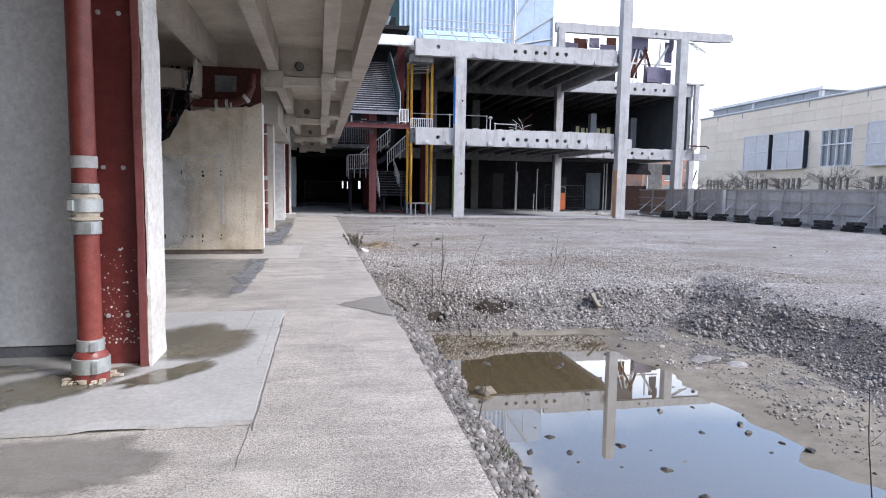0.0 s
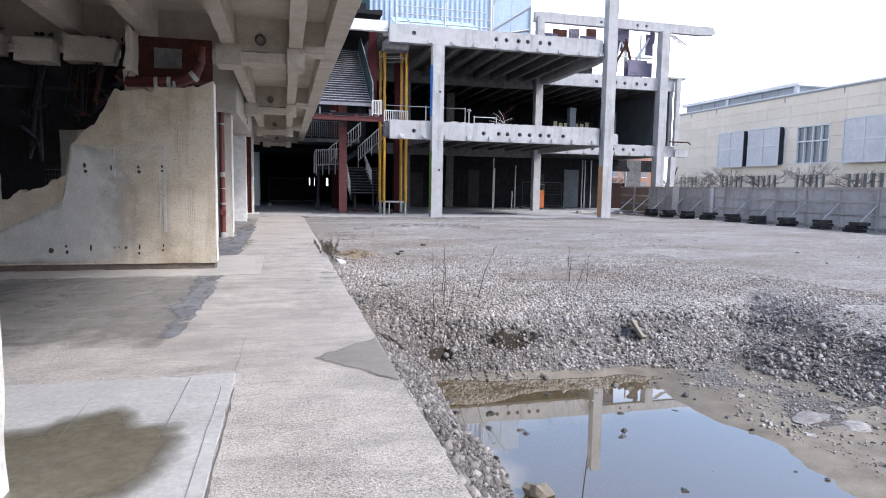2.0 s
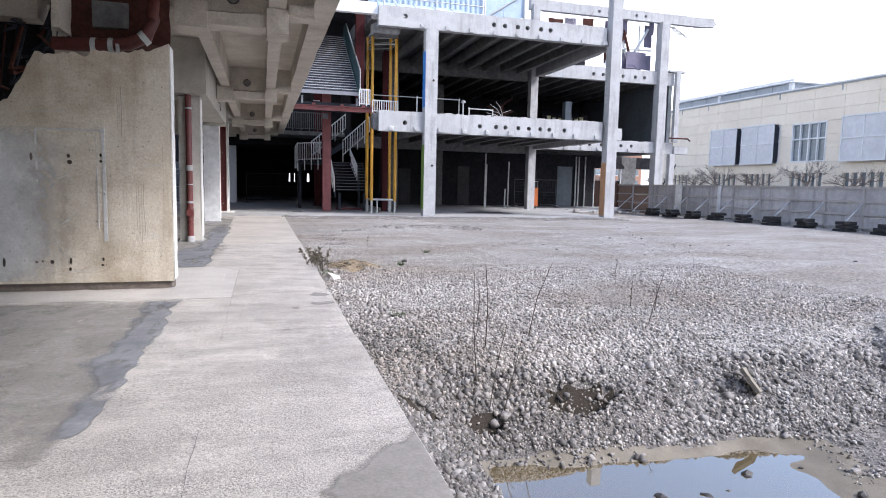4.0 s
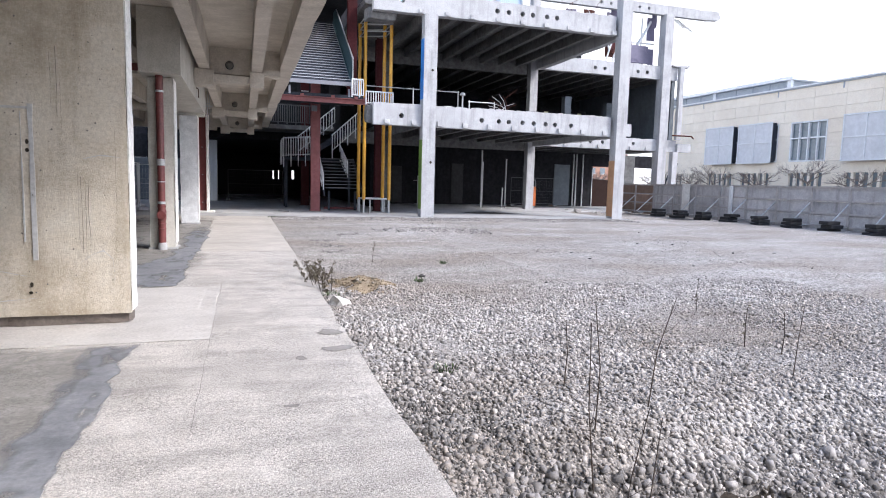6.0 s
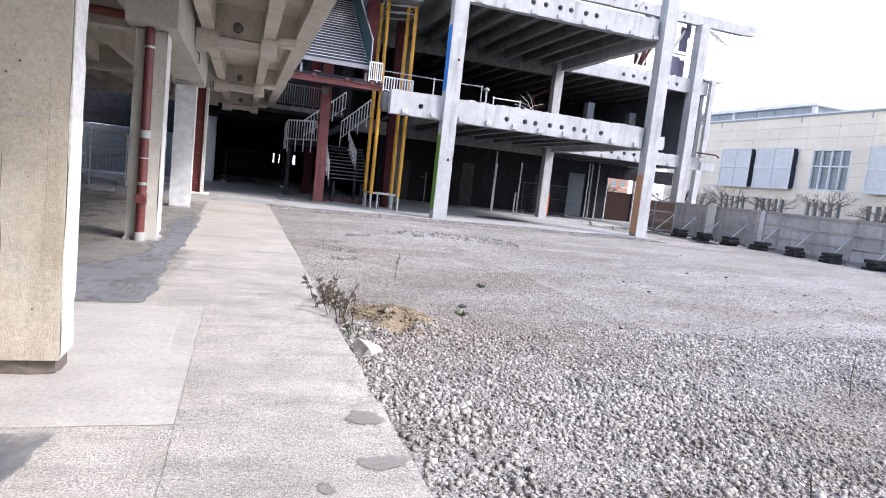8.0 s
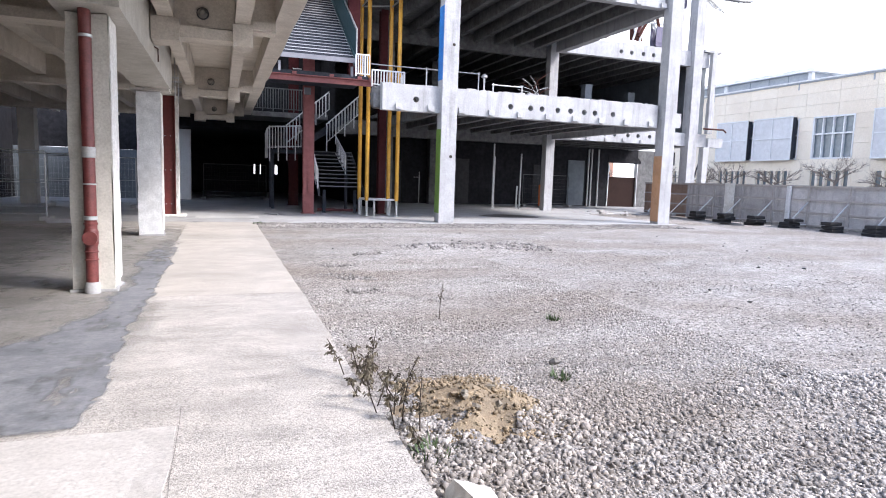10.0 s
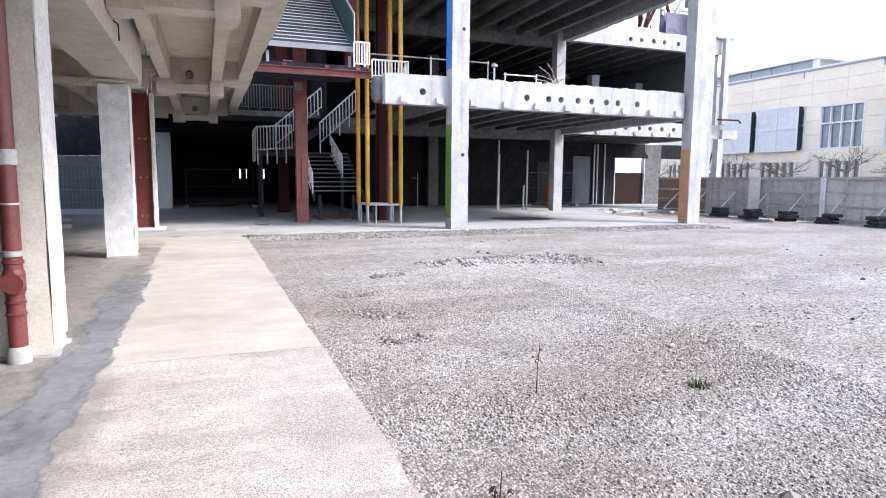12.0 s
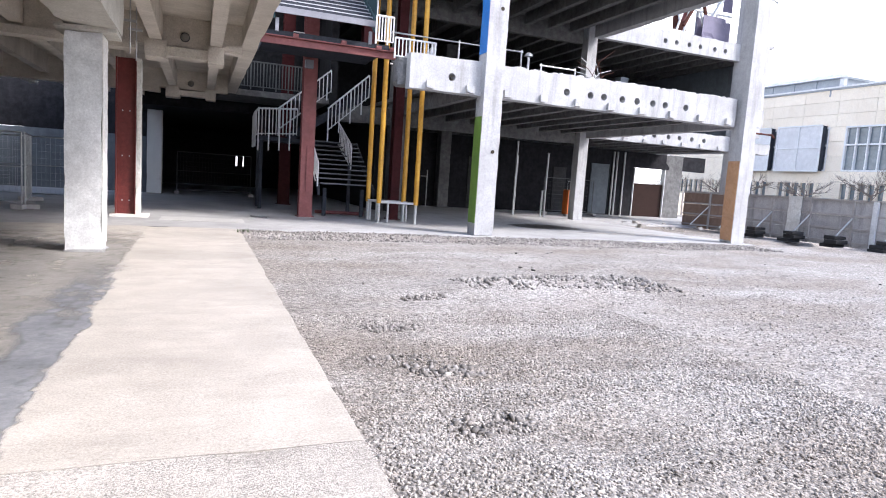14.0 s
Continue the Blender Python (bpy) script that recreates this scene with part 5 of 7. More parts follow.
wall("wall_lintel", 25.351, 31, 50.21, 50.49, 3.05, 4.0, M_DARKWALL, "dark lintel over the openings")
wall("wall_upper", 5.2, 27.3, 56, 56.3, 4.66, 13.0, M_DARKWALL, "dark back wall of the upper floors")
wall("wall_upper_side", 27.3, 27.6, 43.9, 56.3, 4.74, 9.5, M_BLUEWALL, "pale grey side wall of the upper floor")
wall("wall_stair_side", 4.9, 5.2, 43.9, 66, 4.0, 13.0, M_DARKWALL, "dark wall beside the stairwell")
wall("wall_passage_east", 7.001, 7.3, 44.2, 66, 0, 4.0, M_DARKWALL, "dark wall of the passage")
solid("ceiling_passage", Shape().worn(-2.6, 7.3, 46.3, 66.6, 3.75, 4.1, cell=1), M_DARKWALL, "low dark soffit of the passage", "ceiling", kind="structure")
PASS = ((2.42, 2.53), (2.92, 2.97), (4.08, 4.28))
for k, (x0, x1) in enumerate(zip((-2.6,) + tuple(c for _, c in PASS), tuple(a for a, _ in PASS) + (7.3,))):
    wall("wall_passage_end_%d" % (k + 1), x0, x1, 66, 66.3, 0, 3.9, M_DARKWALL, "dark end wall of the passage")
# slab added to block the sky and darken the flight below
solid("ceiling_stairwell", Shape().worn(-1.0, 4.88, 34.9, 46.4, 9.95, 10.2, cell=0.6, chip=0.05), M_DARKWALL, "added dark roof slab over the stairwell", "ceiling", kind="structure")
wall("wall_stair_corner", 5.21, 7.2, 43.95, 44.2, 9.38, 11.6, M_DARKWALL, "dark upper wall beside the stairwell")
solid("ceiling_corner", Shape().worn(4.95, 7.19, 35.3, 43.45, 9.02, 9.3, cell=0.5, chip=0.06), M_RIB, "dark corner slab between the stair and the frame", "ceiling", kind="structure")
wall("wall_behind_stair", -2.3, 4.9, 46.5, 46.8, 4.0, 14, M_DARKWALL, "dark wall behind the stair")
# lit openings in the end wall are left open; sills and heads close them above and below
for x0, x1 in PASS:
    wall("wall_passage_sill", x0 - 0.02, x1 + 0.02, 66.04, 66.26, 0, 1.5, M_DARKWALL, "sill of the passage opening")
    wall("wall_passage_head", x0 - 0.02, x1 + 0.02, 66.04, 66.26, 2.25, 3.85, M_DARKWALL, "head of the passage opening")

t = thing("boarded_door", (26.3, 50.4, 0), "dark brown board across the lower doorway", "door")
part("board", Shape().box(25.4, 27.75, 50.3, 50.36, 0, 2.08), M_BROWN, t)
for x in (25.36, 27.74):
    part("jamb", Shape().box(x, x + 0.05, 50.15, 50.5, 0, 3.04), M_WFRAME, t)
t = thing("inner_door", (22.8, 50.1, 0), "pale painted door leaf against the dark wall", "door")
part("leaf", Shape().worn(22.1, 23.4, 50.08, 50.14, 0.05, 3.1, cell=0.4), M_BLUEWALL, t)
for x in (23.7, 23.95, 24.5):
    s2 = solid("conduit", Shape().tube([(x, 50.1, 0), (x, 50.1, 3.9)], 0.06, 10), M_STEEL, "grey vertical conduit on the inner wall", "pipe", "conduits", smooth=True)
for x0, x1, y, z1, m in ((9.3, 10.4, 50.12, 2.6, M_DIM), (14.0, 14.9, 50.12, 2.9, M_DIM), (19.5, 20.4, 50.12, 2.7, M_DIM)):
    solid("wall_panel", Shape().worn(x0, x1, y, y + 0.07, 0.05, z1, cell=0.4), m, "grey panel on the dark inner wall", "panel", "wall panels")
t = thing("orange_cabinet", (18.3, 46.2, 0), "orange metal cabinet standing on the ground floor", "cabinet")
bevel(part("body", Shape().box(17.95, 18.6, 45.9, 46.4, 0.12, 1.4), M_BIN, t), 0.02)
for x in (18.0, 18.5):
    part("leg", Shape().box(x, x + 0.05, 45.95, 46.35, 0, 0.12), M_STEEL, t)
part("top_rail", Shape().tube([(17.95, 46, 1.4), (17.95, 46, 1.85), (18.6, 46, 1.85), (18.6, 46, 1.4)], 0.02, 8), M_STEEL, t)
for x, y, z1 in ((14.3, 45, 3.6), (14.45, 45.2, 2.9), (15.8, 44.6, 3.1), (15.5, 44.4, 1.3)):
    solid("steel_prop", Shape().tube([(x, y, 0), (x, y, z1 * 0.5), (x + 0.02, y, z1)], 0.045, 10), M_STEEL, "slim steel prop standing on the ground floor", "prop", "steel props", smooth=True)
# sign with lettering that cannot be made out
t = thing("sign_board", (22.4, 49.9, 6.7), "dark sign board with worn pale yellow letters", "sign")
part("board", Shape().box(20.6, 24.4, 49.92, 50.0, 6.2, 7.05), M_DARKWALL, t)
rng = random.Random(2)
for k in range(7):
    x = 20.95 + 0.46 * k
    part("letter", Shape().box(x, x + 0.3, 49.89, 49.918, 6.4, 6.78 + 0.12 * (k in (0, 6))), M_SIGN, t)
part("post", Shape().box(20.7, 20.8, 49.94, 50.0, 4.66, 6.2), M_STEEL, t)
part("post", Shape().box(24.2, 24.3, 49.94, 50.0, 4.66, 6.2), M_STEEL, t)

# roof level: blue cladding, glazed canopy, guard rails, purple panels, braces
t = thing("roof_house", (11, 47, 9.36), "pale blue corrugated roof house with open steel frame", "building")
sh = Shape()
pts = []
x = 5.8
k = 0
while x < 14.6:
    pts.append((x, 47.0 if k % 4 in (0, 1) else 47.07))
    x += 0.09
    k += 1
sh.add([(a, b, 9.36) for a, b in pts] + [(a, b, 16.4) for a, b in pts], [(i, i + 1, len(pts) + i + 1, len(pts) + i) for i in range(len(pts) - 1)])
part("cladding", sh, M_CLAD, t)
part("cladding_back", Shape().box(5.8, 14.6, 47.2, 47.3, 9.36, 16.4), M_CLAD, t)
for x0, x1 in ((14.65, 16.0), (16.03, 17.55)):
    part("flat_panel", Shape().prism([(x0, 10.8), (x1, 11.6 if x0 > 15 else 10.9), (x1, 16.9), (x0, 16.9)], "y", 46.9, 46.98), M_CLAD, t)
for a, c in (((14.6, 46.85, 12.4), (17.5, 46.85, 13.0)), ((13.6, 46.8, 12.1), (17.45, 46.8, 14.6)), ((17.5, 46.8, 9.4), (17.5, 46.8, 14.7)), ((14.62, 46.85, 12.2), (14.62, 46.85, 16.5)), ((14.7, 46.8, 14.6), (16.6, 46.8, 17.2))):
    part("brace", Shape().tube([a, c], 0.06, 8), M_STEEL, t)
part("skylight", Shape().prism([(41.5, 10.9), (44.8, 12.5), (44.8, 12.56), (41.5, 10.98)], "x", 6.9, 12.4), M_GLASSROOF, t)
part("upstand", Shape().box(6.9, 12.4, 41.5, 41.7, 9.3, 10.9), M_PURPLE, t)
part("gutter", Shape().box(6.8, 12.5, 41.38, 41.5, 10.82, 11.05), M_WHITERAIL, t)
for x in (8.0, 9.2, 10.4, 11.6):
    part("glazing_bar", Shape().tube([(x, 41.5, 11.0), (x, 44.8, 12.6)], 0.04, 6), M_WHITERAIL, t)
part("side_house", Shape().box(2.4, 5.6, 45.2, 46.3, 10.21, 16), M_TEAL, t)
part("dark_window", Shape().box(3.0, 5.0, 45.1, 45.195, 11.0, 13.4), M_GLASS, t)
for y, z in ((40.9, 11.3), (40.9, 11.75), (40.9, 12.2)):
    part("guard_rail", Shape().tube([(6.6, y, z), (12.5, y, z)], 0.035, 8), M_STEEL, t)
for x in (6.6, 9.6, 12.5):
    part("guard_post", Shape().tube([(x, 40.9, 9.26), (x, 40.9, 12.6 if x > 7 else 16)], 0.05, 8), M_STEEL, t)

def screen_board(x0, x1, y, z0, z1, mat, label):
    part("board", Shape().worn(x0, x1, y, y + 0.05, z0, z1, cell=0.3, amp=0.01, chip=0.06), mat, t, label)


t = thing("roof_screen", (22, 45, 9.5), "purple-grey roof panels on a bent steel frame", "screen")
screen_board(18.45, 19.5, 44.9, 11.9, 12.7, M_RUST, "rust-brown board")
screen_board(19.5, 20.3, 44.6, 12.0, 12.75, M_PURPLE, "")
screen_board(21.0, 21.8, 44.9, 12.0, 12.9, M_RUST, "rust-brown board")
screen_board(22.6, 23.5, 44.75, 10.0, 11.9, M_RUST, "rust-brown board")
screen_board(22.54, 23.95, 44.15, 12.0, 12.85, M_PURPLE, "")
screen_board(25.6, 26.0, 44.1, 12.0, 12.9, M_PURPLE, "")
screen_board(23.95, 25.5, 44.1, 9.66, 10.8, M_PURPLE, "")
for a, c in (((22.8, 44.2, 10.1), (23.9, 44.2, 12.0)), ((23.7, 44.2, 12.2), (24.3, 44.2, 10.4)), ((24.0, 44.6, 9.6), (24.0, 44.6, 12.8)), ((24.6, 44.2, 10.7), (25.6, 44.2, 12.4))):
    part("strut", Shape().tube([a, c], 0.09, 8), M_RUST if a[0] < 24 else M_STEEL, t)
for x0, x1, y, z0, z1 in ((17.4, 18.5, 44.2, 11.0, 12.2), (20.2, 21.4, 44.2, 11.0, 12.2), (22.4, 24.0, 44.4, 11.4, 12.75), (25.4, 26.0, 44.3, 11.2, 12.7), (23.9, 25.4, 44.5, 9.66, 10.75), (25.5, 26.0, 44.3, 9.66, 10.7), (18.5, 20.2, 45.8, 11.1, 12.1)):
    part("panel", Shape().worn(x0, x1, y, y + 0.06, z0, z1, cell=0.4, chip=0.04), M_PURPLE, t)
for a, c in (((22.4, 44.3, 9.6), (23.3, 44.3, 12.6)), ((22.9, 44.3, 9.6), (23.4, 44.3, 12.0)), ((23.4, 44.3, 12.2), (24.2, 44.3, 10.2)), ((25.0, 44.3, 9.6), (25.0, 44.3, 12.6)), ((24.2, 44.3, 10.2), (25.6, 44.3, 12.3)), ((22.7, 44.3, 11.0), (26, 44.3, 11.0)), ((22.2, 44.3, 12.0), (22.6, 44.3, 10.4))):
    part("strut", Shape().tube([a, c], 0.06, 8), M_WHITERAIL, t)
part("red_panel", Shape().box(22.9, 23.3, 44.45, 44.5, 10.4, 12.4), M_REDFAR, t)
for k in range(5):
    part("cable", Shape().tube([(26.9 + .1 * k, 43.7, 12.6), (27.4 + 0.3 * k, 43.6, 12.2 - .1 * k), (27.8 + .25 * k, 43.6, 12.0 + .15 * k)], 0.025, 5), M_STEEL, t)

# side wall fin beside the outer column
part("side_fin", Shape().worn(27.4, 27.75, 43.2, 43.5, 4.75, 9.5, cell=0.3, chip=0.05), M_FRAME, bld)
part("side_fin", Shape().worn(27.2, 27.6, 43.2, 43.6, 0, 3.95, cell=0.3, chip=0.05), M_FRAME, bld)
part("slab_nib", Shape().worn(27.6, 28.7, 43.3, 43.9, 3.95, 4.5, cell=0.2, chip=0.08), M_FRAME, bld)
part("pipe_stub", Shape().tube([(26.9, 43.0, 5.0), (28.4, 43.0, 5.0), (28.6, 43.0, 4.85)], 0.05, 10), M_RUST, bld)

# ---- red steel, stairs and yellow masts ----
def h_post(x, y, z0, z1, w=0.4, mat=M_REDFAR):
    t = thing("steel_column", (x + w / 2, y, z0), "faded red steel H-section column", "column", "red steel columns")
    part("flange", Shape().box(x, x + w, y, y + 0.035, z0, z1), mat, t)
    part("flange", Shape().box(x, x + w, y + 0.35, y + 0.385, z0, z1), mat, t)
    part("web", Shape().box(x + w / 2 - 0.02, x + w / 2 + 0.02, y + 0.035, y + 0.35, z0, z1), mat, t)
    part("base_plate", Shape().box(x - 0.06, x + w + 0.06, y - 0.06, y + 0.44, z0, z0 + 0.03), mat, t)
    return t


p = h_post(3.04, 38.35, 0, 7.5, 0.42)
part("splice_plate", Shape().box(3.22, 3.42, 38.31, 38.348, 0.85, 2.3), M_REDFAR, p)
part("cap_block", Shape().box(3.05, 3.3, 38.2, 38.345, 4.7, 4.95), M_TREAD, p)
# the next three posts have their shade put into the colour
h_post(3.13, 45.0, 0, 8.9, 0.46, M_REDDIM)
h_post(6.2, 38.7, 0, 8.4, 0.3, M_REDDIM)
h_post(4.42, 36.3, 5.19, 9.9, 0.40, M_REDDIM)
t = thing("steel_beam", (3.4, 35.6, 4.9), "long red steel channel beam across the stairwell", "beam")
bm_pts = (1.3, 5.2)
part("web", Shape().box(*bm_pts, 35.6, 35.63, 4.82, 5.02), M_REDFAR, t)
part("flange", Shape().box(*bm_pts, 35.5, 35.6, 5.0, 5.03), M_REDFAR, t)
part("flange", Shape().box(*bm_pts, 35.5, 35.6, 4.80, 4.83), M_REDFAR, t)
for x in (2.3, 3.6, 4.6, 5.0):
    part("cleat", Shape().box(x, x + 0.14, 35.48, 35.62, 5.03, 5.12), M_REDFAR, t)


def baluster_rail(name, a, c, h, n, label, group, mat=M_WHITERAIL, r=0.018):
    """A guard rail from a to c: handrail, foot rail and upright bars."""
    a, c = Vector(a), Vector(c)
    t = thing(name, a, label, "railing", group)
    up = Vector((0, 0, h))
    part("handrail", Shape().tube([a + up, c + up], 0.028, 8), mat, t, smooth=True)
    part("foot_rail", Shape().tube([a + up * 0.12, c + up * 0.12], 0.02, 6), mat, t, smooth=True)
    for i in range(n + 1):
        q = a + (c - a) * i / n
        part("baluster", Shape().tube([q + up * (0.0 if i % 4 == 0 else 0.12), q + up], r if i % 4 else 0.026, 6), mat, t)
    return t


# upper flight, seen from below: rising away from the open side
t = thing("upper_stair", (3.1, 35, 5.4), "grey slatted stair flight rising between floors", "stairs")
N, X0, X1, YA, ZA, RUN, RISE = 25, 1.75, 4.35, 34.9, 5.62, 0.245, 0.155
part("bottom_fascia", Shape().box(X0 - 0.02, X1 + 0.05, YA - 0.05, YA, 5.46, 5.62), M_TREAD, t)
for i in range(N):
    y, z = YA + RUN * i, ZA + RISE * i
    part("tread", Shape().box(X0, X1, y + 0.012, y + RUN * 0.93, z - 0.03, z), M_STAIR, t)
    part("slat", Shape().box(X0, X1, y - 0.01, y + 0.011, z - 0.045, z + 0.005), M_SLAT, t, "pale slat edge")
    part("riser", Shape().box(X0 + 0.03, X1 - 0.03, y + RUN * 0.78, y + RUN * 0.8, z + 0.001, z + RISE - 0.032), M_STAIR, t)
for x in (X0 - 0.06, X1):
    part("stringer", Shape().prism([(YA, ZA - 0.3), (YA + RUN * N, ZA + RISE * N - 0.3), (YA + RUN * N, ZA + RISE * N + 0.05), (YA, ZA + 0.05)], "x", x, x + 0.06), M_TEAL, t)
part("side_sheet", Shape().prism([(YA, ZA + 0.1), (YA + RUN * N, ZA + RISE * N + 0.1), (YA + RUN * N, ZA + RISE * N + 1.0), (YA, ZA + 0.95)], "x", X1 + 0.03, X1 + 0.05), M_TEAL, t, "teal perforated side sheet")
for i in range(0, N, 3):
    y, z = YA + RUN * i, ZA + RISE * i
    part("rail_post", Shape().tube([(X1 + 0.07, y, z), (X1 + 0.07, y, z + 1.0)], 0.02, 6), M_STEEL, t)
part("handrail", Shape().tube([(X1 + 0.07, YA, ZA + 1.0), (X1 + 0.07, YA + RUN * N, ZA + RISE * N + 1.0)], 0.03, 8), M_STEEL, t)
part("hanging_light", Shape().box(2.4, 2.7, 36.2, 36.3, 5.3, 5.33), M_WHITERAIL, t)
part("landing", Shape().worn(1.6, 5.0, 35.6, 38.3, 5.04, 5.18, cell=0.5), M_STAIR, t)
part("landing_post", Shape().box(1.78, 1.86, 35.0, 35.08, 5.03, 5.36), M_TREAD, t)
part("landing_post", Shape().box(4.25, 4.33, 35.0, 35.08, 5.03, 5.36), M_TREAD, t)

baluster_rail("guard_rail", (4.36, 34.7, 5.0), (4.84, 34.7, 5.0), 0.74, 6, "white guard rail at the slab corner", "white guard rails")
baluster_rail("guard_rail", (5.05, 35.2, 4.79), (6.25, 35.2, 4.79), 0.56, 11, "white guard rail along the slab edge", "white guard rails")
baluster_rail("guard_rail", (6.25, 35.2, 4.79), (6.5, 36.6, 4.79), 0.56, 9, "white guard rail along the slab edge", "white guard rails")
part("slab_strip", Shape().worn(5.2, 7.25, 34.352, 35.5, 4.55, 4.78, cell=0.3, chip=0.05), M_FRAME, bld)
baluster_rail("guard_rail", (1.3, 43.4, 4.45), (3.9, 43.4, 4.45), 1.05, 22, "guard rail on the far landing, darkened for shade", "white guard rails", M_DULL)
solid("far_landing", Shape().worn(0.6, 4.8, 43.4, 46.4, 4.2, 4.44, cell=0.5), M_RIB, "dark concrete landing behind the stair", "landing", kind="structure")

# lower stair: dark flight up to a half landing, then a second flight to the side
t = thing("lower_stair", (4.5, 40, 0), "dark steel stair with half landing and cut-off foot", "stairs")
for i in range(10):
    y, z = 41.6 - 0.29 * i, 2.62 - 0.165 * i
    part("tread", Shape().box(3.75, 5.55, y - 0.30, y, z - 0.05, z), M_STAIR, t)
    part("nosing", Shape().box(3.75, 5.55, y - 0.315, y - 0.301, z - 0.03, z + 0.004), M_NOSE, t, "worn nosing")
for x in (3.68, 5.55):
    part("stringer", Shape().prism([(41.6, 2.35), (41.6, 2.65), (38.7, 1.0), (38.7, 0.72)], "x", x, x + 0.07), M_STAIR, t)
part("half_landing", Shape().box(1.9, 5.6, 41.6, 43.2, 2.5, 2.64), M_STAIR, t)
for x, y in ((2.1, 41.8), (5.4, 41.8), (2.1, 43.0), (4.0, 39.2), (5.3, 39.2)):
    part("leg", Shape().box(x - 0.06, x + 0.06, y - 0.06, y + 0.06, 0, 2.5 if y > 40 else 0.95), M_STAIR, t)
for i in range(12):
    x, z = 3.1 + 0.25 * i, 2.80 + 0.165 * i
    part("tread", Shape().box(x, x + 0.27, 41.7, 43.1, z - 0.05, z), M_STAIR, t)
part("stringer", Shape().prism([(3.0, 2.45), (6.1, 4.5), (6.1, 4.85), (3.0, 2.8)], "y", 41.62, 41.69), M_STAIR, t)


def bent_rail(a, c, h, n, hang, group="stair rails", label="white stair rail with hooked upright bars"):
    """A rail whose bars bend over the handrail and hang below the edge."""
    a, c = Vector(a), Vector(c)
    t = thing("stair_rail", a, label, "railing", group)
    up = Vector((0, 0, h))
    side = (c - a).cross(Vector((0, 0, 1))).normalized() * 0.07
    part("handrail", Shape().tube([a + up, c + up], 0.03, 8), M_WHITERAIL, t, smooth=True)
    part("foot_rail", Shape().tube([a + up * 0.15, c + up * 0.15], 0.02, 6), M_WHITERAIL, t, smooth=True)
    for i in range(n + 1):
        q = a + (c - a) * i / n
        low = -hang if i % 3 == 0 else 0.1
        part("baluster", Shape().tube([q + side * 1.0 + Vector((0, 0, low)), q + side + up * 0.82, q + side * 0.6 + up * 0.95, q - side * 0.8 + up * 1.03], 0.018 if i % 3 else 0.026, 6), M_WHITERAIL, t, smooth=True)
    return t


bent_rail((1.95, 41.5, 2.55), (3.3, 41.5, 2.65), 1.05, 11, 0.45)
bent_rail((1.95, 43.1, 2.55), (1.95, 41.5, 2.55), 1.05, 8, 0.3)
bent_rail((4.95, 39.9, 1.68), (4.85, 41.5, 2.45), 0.9, 8, 0.05)
bent_rail((3.6, 38.75, 1.05), (3.6, 41.5, 2.55), 0.9, 12, 0.05)
bent_rail((4.45, 41.58, 2.9), (5.95, 41.58, 4.28), 0.95, 11, 0.3)
bent_rail((2.8, 42.9, 2.85), (4.75, 42.9, 4.5), 0.95, 13, 0.1)
# yellow tube masts
t = thing("mast_frame", (6, 37.5, 0), "tall yellow tube masts on grey adjustable legs", "mast")
POSTS = ((5.30, 38.3), (5.35, 37.1), (6.42, 37.9), (6.50, 36.85))
for x, y in POSTS:
    m = part("mast", Shape().tube([(x, y, 0.62), (x, y, 8.9)], 0.08, 14), M_YELLOW, t, smooth=True)
    part("leg", Shape().tube([(x, y, 0.0), (x, y, 0.62)], 0.05, 12), M_STEEL, t, "grey galvanised leg", smooth=True)
    part("foot_plate", Shape().box(x - 0.1, x + 0.1, y - 0.1, y + 0.1, 0, 0.015), M_STEEL, t)
for a, c in ((0, 1), (2, 3), (1, 3), (0, 2)):
    (xa, ya), (xb, yb) = POSTS[a], POSTS[c]
    part("tie_bar", Shape().tube([(xa, ya, 0.66), (xb, yb, 0.66)], 0.035, 8), M_WHITERAIL, t)
    part("leg", Shape().tube([(xa * 0.75 + xb * 0.25, ya * 0.75 + yb * 0.25, 0), (xa * 0.75 + xb * 0.25, ya * 0.75 + yb * 0.25, 0.66)], 0.035, 8), M_STEEL, t)
    for z in (8.3, 8.6, 8.9):
        part("tie_bar", Shape().tube([(xa, ya, z), (xb, yb, z + 0.05)], 0.03, 6), M_STEEL, t)
t = thing("loose_tube", (5, 39.8, 0), "red and grey tubes lying under the stair", "tube")
part("tube", Shape().tube([(3.9, 40.4, 0.06), (5.6, 40.0, 0.06)], 0.06, 8), M_REDFAR, t)
part("tube", Shape().tube([(1.5, 37.6, 0.03), (1.95, 37.1, 0.03)], 0.03, 8), M_STEEL, t)

# steel guard rails on the first floor
for x0, x1, y, z0, hs, posts in ((5.3, 9.75, 36.5, 4.66, (1.12, 0.2), (7.5, 9.7)), (9.9, 11.2, 35.6, 4.66, (0.6,), (9.95, 11.2))):
    t = thing("tube_rail", (x0, y, z0), "galvanised tube guard rail on the open floor", "railing", "tube rails")
    for h in hs:
        part("rail", Shape().tube([(x0, y, z0 + h), (x1, y, z0 + h)], 0.024, 8), M_STEEL, t, smooth=True)
    for x in posts:
        part("post", Shape().tube([(x, y, z0), (x, y, z0 + max(hs) + 0.06)], 0.028, 8), M_STEEL, t, smooth=True)
t = thing("capped_post", (9.86, 36.3, 4.66), "short steel post with a hooded cap on the open floor", "post")
part("post", Shape().tube([(9.86, 36.3, 4.66), (9.86, 36.3, 5.62)], 0.04, 8), M_STEEL, t, smooth=True)
part("cap", Shape().lathe(9.86, 36.3, [(0.05, 5.60), (0.13, 5.63), (0.12, 5.70), (0.05, 5.76)], 12), M_STEEL, t, smooth=True)
